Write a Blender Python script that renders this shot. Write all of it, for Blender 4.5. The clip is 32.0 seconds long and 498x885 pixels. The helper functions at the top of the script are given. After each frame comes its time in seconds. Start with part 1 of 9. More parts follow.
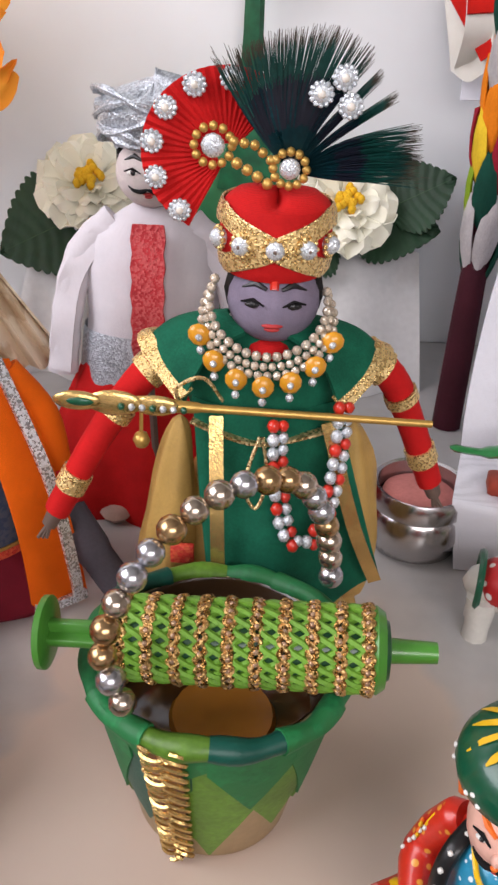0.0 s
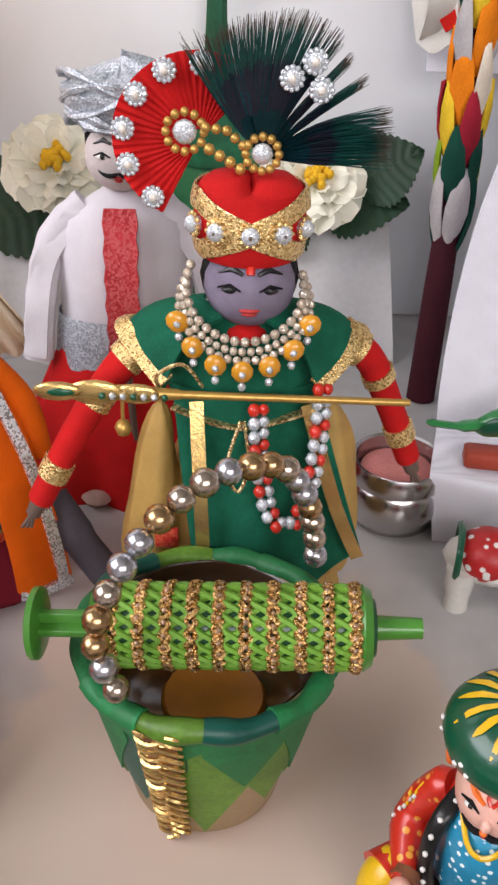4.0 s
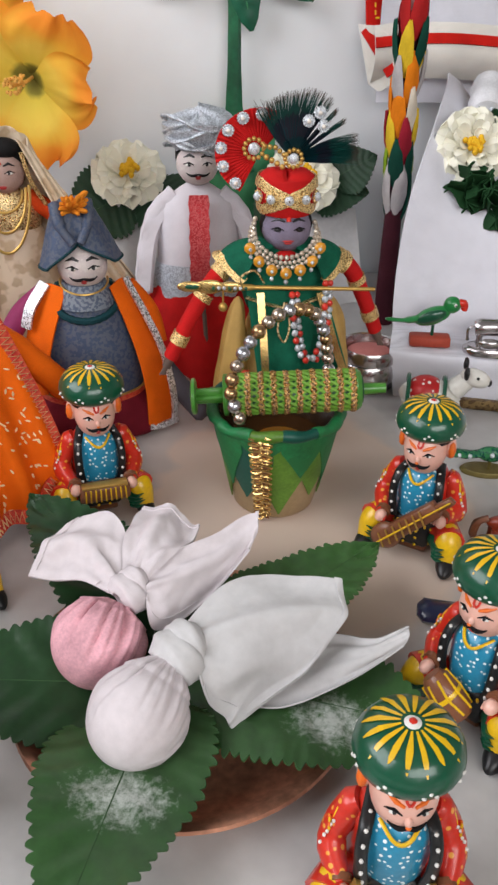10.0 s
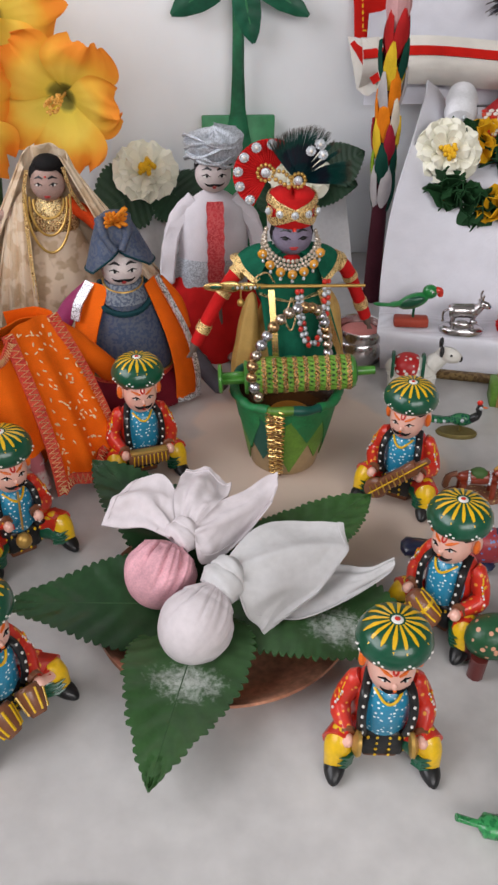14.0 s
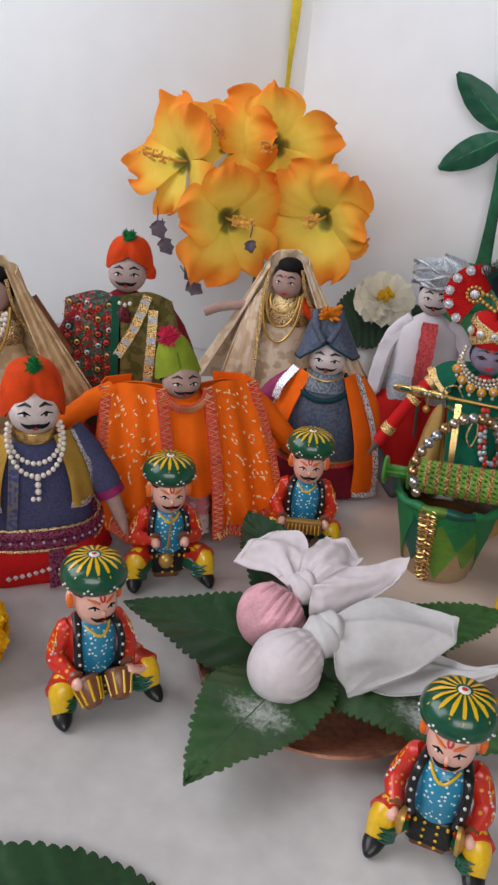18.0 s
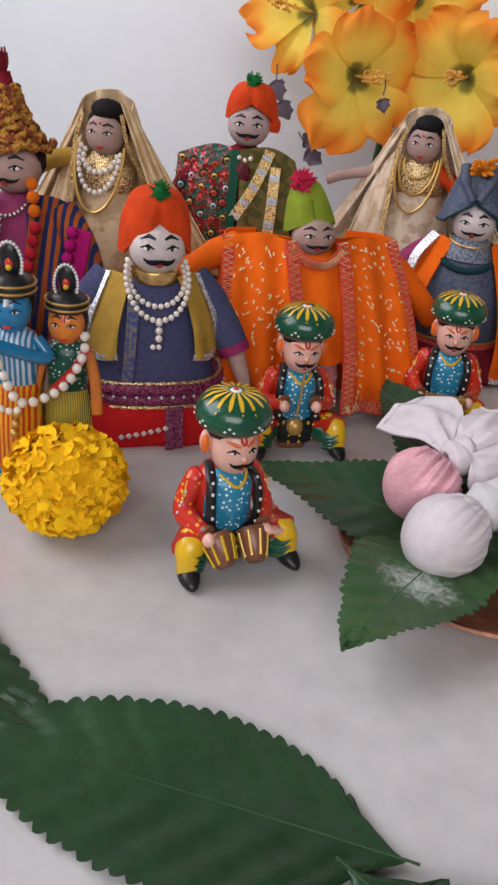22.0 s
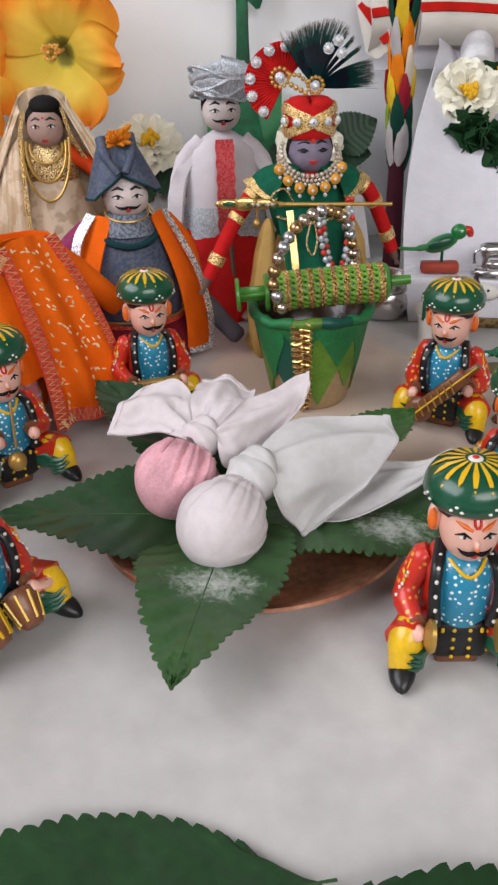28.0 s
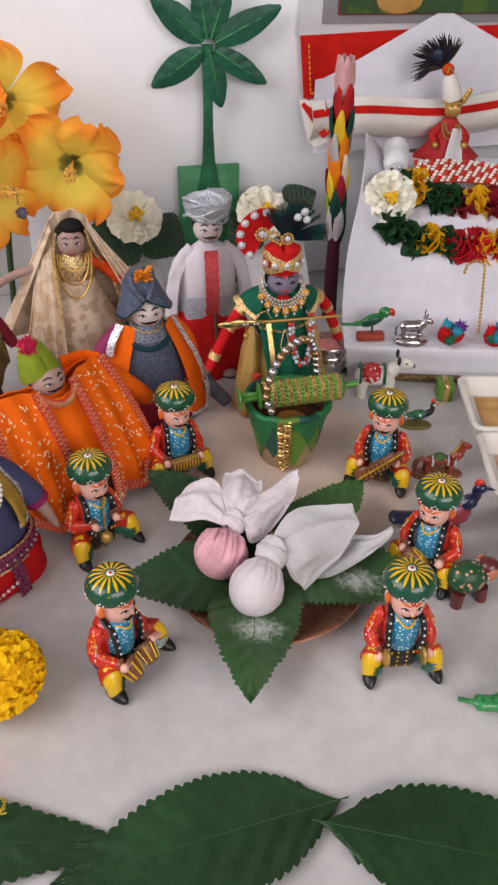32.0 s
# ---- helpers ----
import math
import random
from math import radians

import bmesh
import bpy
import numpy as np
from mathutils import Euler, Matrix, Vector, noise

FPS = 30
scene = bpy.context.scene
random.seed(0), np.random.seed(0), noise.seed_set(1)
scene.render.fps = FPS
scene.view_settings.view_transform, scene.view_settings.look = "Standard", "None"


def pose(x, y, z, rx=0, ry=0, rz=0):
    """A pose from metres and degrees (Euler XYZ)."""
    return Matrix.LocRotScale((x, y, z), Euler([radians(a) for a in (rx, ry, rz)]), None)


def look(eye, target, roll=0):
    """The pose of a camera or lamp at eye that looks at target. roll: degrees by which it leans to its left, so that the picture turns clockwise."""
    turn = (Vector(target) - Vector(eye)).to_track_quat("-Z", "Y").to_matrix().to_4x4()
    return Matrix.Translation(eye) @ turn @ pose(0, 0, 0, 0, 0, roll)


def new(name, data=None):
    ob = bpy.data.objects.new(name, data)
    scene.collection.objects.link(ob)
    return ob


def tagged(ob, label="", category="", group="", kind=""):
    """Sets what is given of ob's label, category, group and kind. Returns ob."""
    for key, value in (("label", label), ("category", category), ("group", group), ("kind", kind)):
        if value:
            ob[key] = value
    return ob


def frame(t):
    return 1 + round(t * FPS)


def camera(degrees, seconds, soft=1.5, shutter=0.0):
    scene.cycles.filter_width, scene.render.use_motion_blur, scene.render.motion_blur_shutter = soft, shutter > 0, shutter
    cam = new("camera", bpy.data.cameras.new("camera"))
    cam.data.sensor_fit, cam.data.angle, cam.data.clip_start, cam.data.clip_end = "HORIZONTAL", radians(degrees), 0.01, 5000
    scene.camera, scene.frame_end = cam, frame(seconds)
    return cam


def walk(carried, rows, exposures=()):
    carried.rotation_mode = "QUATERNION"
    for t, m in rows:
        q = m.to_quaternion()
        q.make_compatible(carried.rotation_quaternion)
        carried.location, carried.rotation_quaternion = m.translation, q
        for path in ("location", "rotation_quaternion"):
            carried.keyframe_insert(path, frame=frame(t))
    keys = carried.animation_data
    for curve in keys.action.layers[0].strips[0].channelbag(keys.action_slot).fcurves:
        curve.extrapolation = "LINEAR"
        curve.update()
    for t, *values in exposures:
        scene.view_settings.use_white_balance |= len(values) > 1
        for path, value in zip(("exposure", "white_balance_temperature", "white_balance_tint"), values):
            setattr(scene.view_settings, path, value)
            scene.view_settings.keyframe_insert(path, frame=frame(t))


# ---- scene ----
cam = camera(32.55, 32.0, soft=2.6)
METRES, EYE, TILT, LEAN, TURN = 1.0, 0.2, -35.0, 0.0, 0.0
PATH = [
    (0, (0.01928, 0.01245, 0.21845), (0.00062, 1.73324, -0.80064), 3.164),
    (0.5, (0.01898, 0.01377, 0.21794), (0.00108, 1.73801, -0.79531), 3.074),
    (1, (0.01872, 0.02121, 0.21719), (-0.00350, 1.74424, -0.79803), 2.866),
    (1.5, (0.01662, 0.03147, 0.21785), (0.00626, 1.74706, -0.81007), 2.620),
    (2, (0.01608, 0.04149, 0.22026), (0.02828, 1.74698, -0.82433), 2.766),
    (2.5, (0.01413, 0.04619, 0.22020), (0.03826, 1.74373, -0.83706), 2.744),
    (3, (0.01306, 0.04558, 0.21777), (0.04474, 1.73742, -0.84838), 2.652),
    (3.5, (0.01696, 0.03147, 0.21994), (0.05929, 1.72107, -0.84939), 2.654),
    (5.5, (0.00743, -0.04845, 0.23115), (0.06192, 1.63237, -0.85137), 1.439),
    (6, (0.00079, -0.07096, 0.23381), (0.06401, 1.61356, -0.84249), 1.518),
    (6.5, (0.00017, -0.08754, 0.23083), (0.05948, 1.59834, -0.84355), 1.270),
    (7, (-0.00462, -0.10274, 0.22675), (0.07042, 1.58726, -0.84015), 1.382),
    (7.5, (-0.01034, -0.12219, 0.23050), (0.07553, 1.57215, -0.82867), 1.368),
    (8, (-0.01360, -0.14429, 0.24060), (0.08089, 1.55484, -0.81013), 1.359),
    (8.5, (-0.01611, -0.16372, 0.24909), (0.08375, 1.53651, -0.79935), 1.300),
    (9, (-0.01685, -0.17929, 0.25486), (0.08700, 1.51970, -0.79521), 1.047),
    (9.5, (-0.02473, -0.19274, 0.26092), (0.08947, 1.50624, -0.78809), 1.023),
    (10, (-0.02765, -0.20777, 0.27239), (0.08757, 1.49128, -0.77639), 0.956),
    (10.5, (-0.03078, -0.21718, 0.28070), (0.08359, 1.48218, -0.76768), 0.857),
    (11, (-0.03386, -0.22544, 0.28843), (0.08291, 1.47319, -0.76086), 0.772),
    (11.5, (-0.03577, -0.23422, 0.29241), (0.09078, 1.45931, -0.76398), 0.719),
    (12, (-0.03762, -0.24877, 0.30474), (0.10089, 1.43345, -0.76807), 0.815),
    (12.5, (-0.03908, -0.25818, 0.31424), (0.10258, 1.41489, -0.77239), 0.749),
    (13, (-0.04053, -0.26743, 0.32198), (0.10670, 1.39522, -0.77980), 0.716),
    (13.5, (-0.04599, -0.27628, 0.33064), (0.10233, 1.37169, -0.79284), 0.707),
    (15.5, (-0.06390, -0.30958, 0.35803), (-0.04644, 1.27836, -0.85775), 0.531),
    (16, (-0.05445, -0.31492, 0.35522), (-0.17822, 1.27344, -0.85382), 1.030),
    (16.5, (-0.03381, -0.32214, 0.35615), (-0.31289, 1.28902, -0.79549), 1.664),
    (17, (-0.02594, -0.32677, 0.35124), (-0.40742, 1.35763, -0.65736), 3.276),
    (17.5, (-0.00954, -0.32777, 0.32859), (-0.43421, 1.41424, -0.55743), 4.688),
    (18, (0.00434, -0.33472, 0.30493), (-0.43943, 1.42861, -0.52797), 5.443),
    (18.5, (0.01293, -0.33389, 0.28494), (-0.44584, 1.43841, -0.52035), 5.636),
    (19, (0.01924, -0.33348, 0.27744), (-0.44464, 1.44114, -0.51976), 5.587),
    (19.5, (0.02140, -0.32173, 0.26435), (-0.44147, 1.45176, -0.53596), 5.440),
    (20, (0.02199, -0.31319, 0.25519), (-0.43022, 1.44898, -0.57564), 5.183),
    (20.5, (0.01056, -0.31094, 0.24995), (-0.44813, 1.41764, -0.64539), 5.124),
    (21, (-0.00802, -0.31209, 0.24552), (-0.50384, 1.39395, -0.67296), 5.273),
    (21.5, (-0.02782, -0.31504, 0.23868), (-0.54374, 1.37343, -0.70096), 5.938),
    (22, (-0.04008, -0.31670, 0.23095), (-0.58480, 1.35279, -0.72616), 6.421),
    (22.5, (-0.05648, -0.31929, 0.22639), (-0.60145, 1.34709, -0.73599), 6.876),
    (23, (-0.06836, -0.32033, 0.22566), (-0.62743, 1.33660, -0.74493), 6.972),
    (23.5, (-0.07127, -0.31798, 0.22423), (-0.62649, 1.33317, -0.75834), 7.921),
    (24, (-0.06586, -0.30684, 0.22052), (-0.54917, 1.37297, -0.75141), 7.372),
    (24.5, (-0.06232, -0.30075, 0.22244), (-0.44613, 1.41908, -0.72355), 6.304),
    (25, (-0.06353, -0.29550, 0.22108), (-0.35488, 1.45326, -0.70465), 5.123),
    (25.5, (-0.06374, -0.28936, 0.21401), (-0.27239, 1.47654, -0.70143), 3.816),
    (26, (-0.05623, -0.28616, 0.21264), (-0.20555, 1.48993, -0.69466), 2.048),
    (26.5, (-0.05133, -0.28353, 0.21358), (-0.14198, 1.50163, -0.68363), 0.931),
    (28.5, (-0.08054, -0.28477, 0.23281), (0.14487, 1.42453, -0.78085), -1.189),
    (29, (-0.10571, -0.29604, 0.25907), (0.19064, 1.35627, -0.82814), -0.382),
    (29.5, (-0.10483, -0.31471, 0.29177), (0.23820, 1.28285, -0.86155), 0.352),
    (30, (-0.10889, -0.34273, 0.33674), (0.23560, 1.23286, -0.84598), 0.242),
    (30.5, (-0.12008, -0.36437, 0.37302), (0.22512, 1.20739, -0.81459), 0.599),
    (31, (-0.13192, -0.37838, 0.40871), (0.21559, 1.19229, -0.77966), 0.917),
    (31.5, (-0.13994, -0.38063, 0.43177), (0.21742, 1.18660, -0.75822), 1.317),
    (32, (-0.14381, -0.38260, 0.44155), (0.20392, 1.18661, -0.74869), 0.967),
]
EXPOSURES = [(0, 0.46, 6550, 15), (3, 0.46, 6550, 15), (6, 0.38, 6500, 10), (8, 0.22, 6480, 8), (10, 0.18, 6500, 10), (13, 0.06, 6500, 11), (16, 0.03, 6480, 12), (19, -0.22, 6350, 12), (23, -0.02, 6400, 16), (26, -0.04, 6450, 14), (29, 0.20, 6550, 11), (30, 0.10, 6600, 11), (32, 0.02, 6700, 17)]
walk(cam, [(t, look(eye, target, roll)) for t, eye, target, roll in PATH], EXPOSURES)

# ---- world, window light, exposure ----
world = bpy.data.worlds.new("world")
scene.world = world
world.use_nodes = True
wn = world.node_tree.nodes
sky = wn.new("ShaderNodeTexSky")
sky.sky_type, sky.sun_disc, sky.sun_elevation, sky.sun_rotation = "NISHITA", False, radians(38), radians(-70)
world.node_tree.links.new(sky.outputs[0], wn["Background"].inputs[0])
wn["Background"].inputs[1].default_value = 0.12


def area_lamp(name, m, sx, sy, watts, color):
    d = bpy.data.lights.new(name, "AREA")
    d.shape, d.size, d.size_y, d.energy, d.color = "RECTANGLE", sx, sy, watts, color
    ob = new(name, d)
    ob.matrix_basis = m
    return ob


area_lamp("window_light_left", look((-1.38, -0.35, 1.15), (0, 0.0, 0.0)), 1.5, 1.1, 24.0, (0.98, 0.97, 1.0))
area_lamp("window_light_front", look((0.4, -1.48, 0.95), (0, 0.2, 0.05)), 1.5, 0.7, 18.5, (1.0, 0.965, 0.945))

# ---- materials ----
MATS = {}


def mat(name, color=(0.5, 0.5, 0.5), rough=0.6, metal=0.0, kind="plain", color2=None, scale=400.0, vary=0.18, bump=0.2, coat=0.0, sheen=0.0):
    """A procedural surface. kind: plain, weave, glitter, dots, stripes, flakes, brocade."""
    if name in MATS:
        return MATS[name]
    m = bpy.data.materials.new(name)
    m.use_nodes = True
    MATS[name] = m
    t = m.node_tree
    n, l = t.nodes, t.links
    p = n["Principled BSDF"]
    p.inputs["Roughness"].default_value = rough
    p.inputs["Metallic"].default_value = metal
    p.inputs["Coat Weight"].default_value = coat
    p.inputs["Coat Roughness"].default_value = 0.12
    p.inputs["Sheen Weight"].default_value = sheen
    p.inputs["Specular IOR Level"].default_value = 0.15 if rough >= 0.68 else 0.4
    co = n.new("ShaderNodeTexCoord").outputs["Object"]

    def noise_tex(s, detail=3.0):
        x = n.new("ShaderNodeTexNoise")
        x.inputs["Scale"].default_value, x.inputs["Detail"].default_value = s, detail
        l.new(co, x.inputs["Vector"])
        return x.outputs["Fac"]

    def ramp(fac, a, b, ca, cb):
        r = n.new("ShaderNodeValToRGB")
        r.color_ramp.elements[0].position, r.color_ramp.elements[1].position = a, b
        r.color_ramp.elements[0].color, r.color_ramp.elements[1].color = (*ca, 1), (*cb, 1)
        l.new(fac, r.inputs[0])
        return r.outputs[0]

    def mix(fac, a, b, blend="MIX"):
        x = n.new("ShaderNodeMix")
        x.data_type, x.blend_type = "RGBA", blend
        for i, v in ((0, fac), (6, a), (7, b)):
            if isinstance(v, (int, float)):
                x.inputs[i].default_value = v
            elif isinstance(v, tuple):
                x.inputs[i].default_value = (*v, 1)
            else:
                l.new(v, x.inputs[i])
        return x.outputs[2]

    dark = tuple(c * (1 - vary) for c in color)
    light = tuple(min(1, c * (1 + vary * 0.7)) for c in color)
    base = ramp(noise_tex(scale * 0.12), 0.3, 0.7, dark, light)
    grain = ramp(noise_tex(scale * 1.7, 5), 0.25, 0.75, (1 - vary,) * 3, (1, 1, 1))
    base = mix(1.0, base, grain, "MULTIPLY")
    height = noise_tex(scale * 1.5, 4)
    c2 = color2 or color
    if kind == "weave":
        w1, w2 = n.new("ShaderNodeTexWave"), n.new("ShaderNodeTexWave")
        for w, d in ((w1, "X"), (w2, "Z")):
            w.bands_direction = d
            w.inputs["Scale"].default_value, w.inputs["Distortion"].default_value = scale * 1.2, 1.5
            l.new(co, w.inputs["Vector"])
        add = n.new("ShaderNodeMath")
        add.operation = "ADD"
        l.new(w1.outputs["Fac"], add.inputs[0])
        l.new(w2.outputs["Fac"], add.inputs[1])
        height = add.outputs[0]
        base = mix(1.0, base, ramp(height, 0.2, 1.0, (0.78,) * 3, (1, 1, 1)), "MULTIPLY")
    elif kind in ("glitter", "flakes", "dots", "brocade"):
        v = n.new("ShaderNodeTexVoronoi")
        v.inputs["Scale"].default_value = scale
        l.new(co, v.inputs["Vector"])
        if kind == "dots":
            base = mix(ramp(v.outputs["Distance"], 0.24, 0.30, (1, 1, 1), (0, 0, 0)), base, c2)
        elif kind == "brocade":
            fac = ramp(noise_tex(scale * 0.5, 2), 0.46, 0.52, (0, 0, 0), (1, 1, 1))
            base = mix(fac, base, c2)
        else:
            fac = ramp(v.outputs["Color"], 0.35, 0.65, (0, 0, 0), (1, 1, 1))
            base = mix(fac, base, c2)
            height = v.outputs["Distance"]
            if kind == "glitter":
                l.new(ramp(v.outputs["Color"], 0.2, 0.8, (0.12,) * 3, (0.55,) * 3), p.inputs["Roughness"])
    elif kind == "stripes":
        w = n.new("ShaderNodeTexWave")
        w.inputs["Scale"].default_value, w.inputs["Distortion"].default_value = scale * 0.3, 1.0
        w.bands_direction = "X"
        l.new(co, w.inputs["Vector"])
        base = mix(ramp(w.outputs["Fac"], 0.45, 0.55, (0, 0, 0), (1, 1, 1)), base, c2)
    l.new(base, p.inputs["Base Color"])
    b = n.new("ShaderNodeBump")
    b.inputs["Strength"].default_value, b.inputs["Distance"].default_value = bump, 0.0006
    l.new(height, b.inputs["Height"])
    l.new(b.outputs["Normal"], p.inputs["Normal"])
    return m


# ---- mesh building ----
class Shape:
    """Collects vertices, faces and materials of one mesh."""

    def __init__(self):
        self.v, self.f, self.m, self.slots = [], [], [], []
        self.xf = Matrix()

    def slot(self, material):
        if material not in self.slots:
            self.slots.append(material)
        return self.slots.index(material)

    def add(self, verts, faces, material):
        k, s = len(self.v), self.slot(material)
        self.v += [tuple(self.xf @ Vector(p)) for p in verts]
        self.f += [tuple(i + k for i in f) for f in faces]
        self.m += [s] * len(faces)
        return self

    def grid(self, rows, material, loop=False, caps=False):
        nr, nc = len(rows), len(rows[0])
        verts = [p for r in rows for p in r]
        faces = []
        for i in range(nr - 1):
            for j in range(nc if loop else nc - 1):
                k = (j + 1) % nc
                faces.append((i * nc + j, i * nc + k, (i + 1) * nc + k, (i + 1) * nc + j))
        if caps:
            faces.append(tuple(reversed(range(nc))))
            faces.append(tuple(range((nr - 1) * nc, nr * nc)))
        return self.add(verts, faces, material)

    def sheet(self, rows, material, thick=0.0006):
        """A closed thin shell from a grid of points."""
        nr, nc = len(rows), len(rows[0])
        nrm = [[None] * nc for _ in range(nr)]
        P = [[Vector(p) for p in r] for r in rows]
        for i in range(nr):
            for j in range(nc):
                a = P[min(i + 1, nr - 1)][j] - P[max(i - 1, 0)][j]
                b = P[i][min(j + 1, nc - 1)] - P[i][max(j - 1, 0)]
                c = a.cross(b)
                nrm[i][j] = c.normalized() if c.length > 1e-12 else Vector((0, 0, 1))
        verts = [P[i][j] + nrm[i][j] * thick / 2 for i in range(nr) for j in range(nc)]
        verts += [P[i][j] - nrm[i][j] * thick / 2 for i in range(nr) for j in range(nc)]
        o, faces = nr * nc, []
        for i in range(nr - 1):
            for j in range(nc - 1):
                q = (i * nc + j, (i + 1) * nc + j, (i + 1) * nc + j + 1, i * nc + j + 1)
                faces.append(q)
                faces.append(tuple(o + x for x in reversed(q)))
        rim = [j for j in range(nc)] + [i * nc + nc - 1 for i in range(1, nr)] + [(nr - 1) * nc + j for j in range(nc - 2, -1, -1)] + [i * nc for i in range(nr - 2, 0, -1)]
        for a, b in zip(rim, rim[1:] + rim[:1]):
            faces.append((a, b, o + b, o + a))
        return self.add(verts, faces, material)

    def lathe(self, profile, material, n=24, sx=1.0, sy=1.0, at=(0, 0, 0), folds=0, depth=0.0, phase=0.0, caps=True, lean=(0, 0)):
        z0, z1 = profile[0][1], profile[-1][1]
        rows = []
        for r, z in profile:
            k = (z - z0) / (z1 - z0) if z1 != z0 else 0
            rows.append([(at[0] + lean[0] * k + r * sx * math.cos(a) * (1 + depth * (1 - k) * math.sin(folds * a + phase)),
                          at[1] + lean[1] * k + r * sy * math.sin(a) * (1 + depth * (1 - k) * math.sin(folds * a + phase)), at[2] + z)
                         for a in (2 * math.pi * j / n for j in range(n))])
        return self.grid(rows, material, loop=True, caps=caps)

    def ball(self, c, r, material, n=14, rot=None, rows=None):
        rx, ry, rz = (r, r, r) if isinstance(r, (int, float)) else r
        m = rot or Matrix()
        nr = rows or max(5, n // 2 + 1)
        grid = []
        for i in range(nr):
            t = math.pi * (0.02 + 0.96 * i / (nr - 1))
            grid.append([Vector(c) + (m @ Vector((rx * math.sin(t) * math.cos(a), ry * math.sin(t) * math.sin(a), -rz * math.cos(t))))
                         for a in (2 * math.pi * j / n for j in range(n))])
        return self.grid(grid, material, loop=True, caps=True)

    def tube(self, pts, radii, material, n=8, caps=True, flat=1.0, thin=1.0):
        P = [Vector(p) for p in pts]
        if isinstance(radii, (int, float)):
            radii = [radii] * len(P)
        rows, up = [], None
        for i, p in enumerate(P):
            d = (P[min(i + 1, len(P) - 1)] - P[max(i - 1, 0)]).normalized()
            if up is None:
                up = Vector((0, 0, 1)) if abs(d.z) < 0.9 else Vector((1, 0, 0))
            side = d.cross(up).normalized()
            up = side.cross(d).normalized()
            rows.append([p + radii[i] * (side * thin * math.cos(a) + up * flat * math.sin(a)) for a in (2 * math.pi * j / n for j in range(n))])
        return self.grid(rows, material, loop=True, caps=caps)

    def beads(self, pts, r, material, gap=0.0, n=8, other=None, every=2):
        path = [Vector(p) for p in pts]
        step, carry, k = 2 * r + gap, 0.0, 0
        for a, b in zip(path, path[1:]):
            seg = (b - a).length
            while carry <= seg:
                self.ball(a.lerp(b, carry / seg if seg else 0), r, other if other and k % every == 0 else material, n, rows=5)
                carry += step
                k += 1
            carry -= seg
        return self

    def box(self, c, s, material, rot=None, taper=1.0, bevel=0.12):
        m = rot or Matrix()
        hx, hy, hz = (v / 2 for v in s)
        b = min(hx, hy, hz) * bevel * 2
        rows = []
        for z, k in ((-hz, -b), (-hz + b, 0), (hz - b, 0), (hz, -b)):
            w = taper if z > 0 else 1.0
            x, y = (hx + k) * w, (hy + k) * w
            q = min(b, x * 0.5, y * 0.5)
            rows.append([Vector(c) + m @ Vector(p) for p in ((-x + q, -y, z), (x - q, -y, z), (x, -y + q, z), (x, y - q, z), (x - q, y, z), (-x + q, y, z), (-x, y - q, z), (-x, -y + q, z))])
        return self.grid(rows, material, loop=True, caps=True)

    def make(self, name, parent=None, m=None, angle=50, label="", category="", group="", kind=""):
        me = bpy.data.meshes.new(name)
        me.from_pydata(self.v, [], self.f)
        for s in self.slots:
            me.materials.append(s)
        me.polygons.foreach_set("material_index", self.m)
        me.polygons.foreach_set("use_smooth", [True] * len(me.polygons))
        me.set_sharp_from_angle(angle=radians(angle))
        me.update()
        ob = new(name, me)
        if parent:
            ob.parent = parent
        if m is not None:
            ob.matrix_basis = m
        return tagged(ob, label, category, group, kind)


def empty(name, m, label, category, group=""):
    ob = new(name)
    ob.empty_display_size = 0.01
    ob.matrix_basis = m
    return tagged(ob, label, category, group)


def curve_pts(ctrl, n=16):
    """Points of a smooth curve through the control points."""
    P = [Vector(p) for p in ctrl]
    out = []
    for i in range(len(P) - 1):
        a, b, c, d = P[max(i - 1, 0)], P[i], P[i + 1], P[min(i + 2, len(P) - 1)]
        for k in range(n):
            t = k / n
            out.append(0.5 * ((2 * b) + (c - a) * t + (2 * a - 5 * b + 4 * c - d) * t * t + (3 * b - a - 3 * c + d) * t ** 3))
    return out + [P[-1]]


def rot(rx=0, ry=0, rz=0):
    return pose(0, 0, 0, rx, ry, rz)


# shared paints and cloths
RED = mat("red_paint", (0.66, 0.030, 0.014), 0.35, coat=0.5, scale=300)
RSLV = mat("red_flowered_paint", (0.66, 0.030, 0.014), 0.35, kind="dots", color2=(0.82, 0.36, 0.05), scale=300, coat=0.45)
GREEN = mat("green_enamel", (0.004, 0.088, 0.042), 0.30, coat=0.5, scale=300)
YELLOW = mat("yellow_paint", (0.85, 0.52, 0.01), 0.35, coat=0.4, scale=300)
BLACK = mat("black_paint", (0.010, 0.010, 0.011), 0.4, coat=0.15, scale=300)
BLUE = mat("blue_paint", (0.02, 0.27, 0.45), 0.35, color2=(0.75, 0.85, 0.85), kind="dots", scale=430, coat=0.4)
WHITE = mat("white_paint", (0.8, 0.78, 0.74), 0.4, scale=300, vary=0.08)
FLESH = mat("pink_flesh_paint", (0.88, 0.50, 0.40), 0.35, coat=0.4, scale=200, vary=0.1)
ORANGE = mat("orange_paint", (0.85, 0.17, 0.02), 0.4, scale=300)
BROWN = mat("brown_paint", (0.22, 0.08, 0.035), 0.4, coat=0.3, scale=300)
GOLDP = mat("gold_paint", (0.62, 0.38, 0.10), 0.38, metal=0.6, scale=300)
GOLD = mat("gold_foil", (0.85, 0.58, 0.22), 0.26, metal=0.85, scale=700, vary=0.22, bump=0.25)
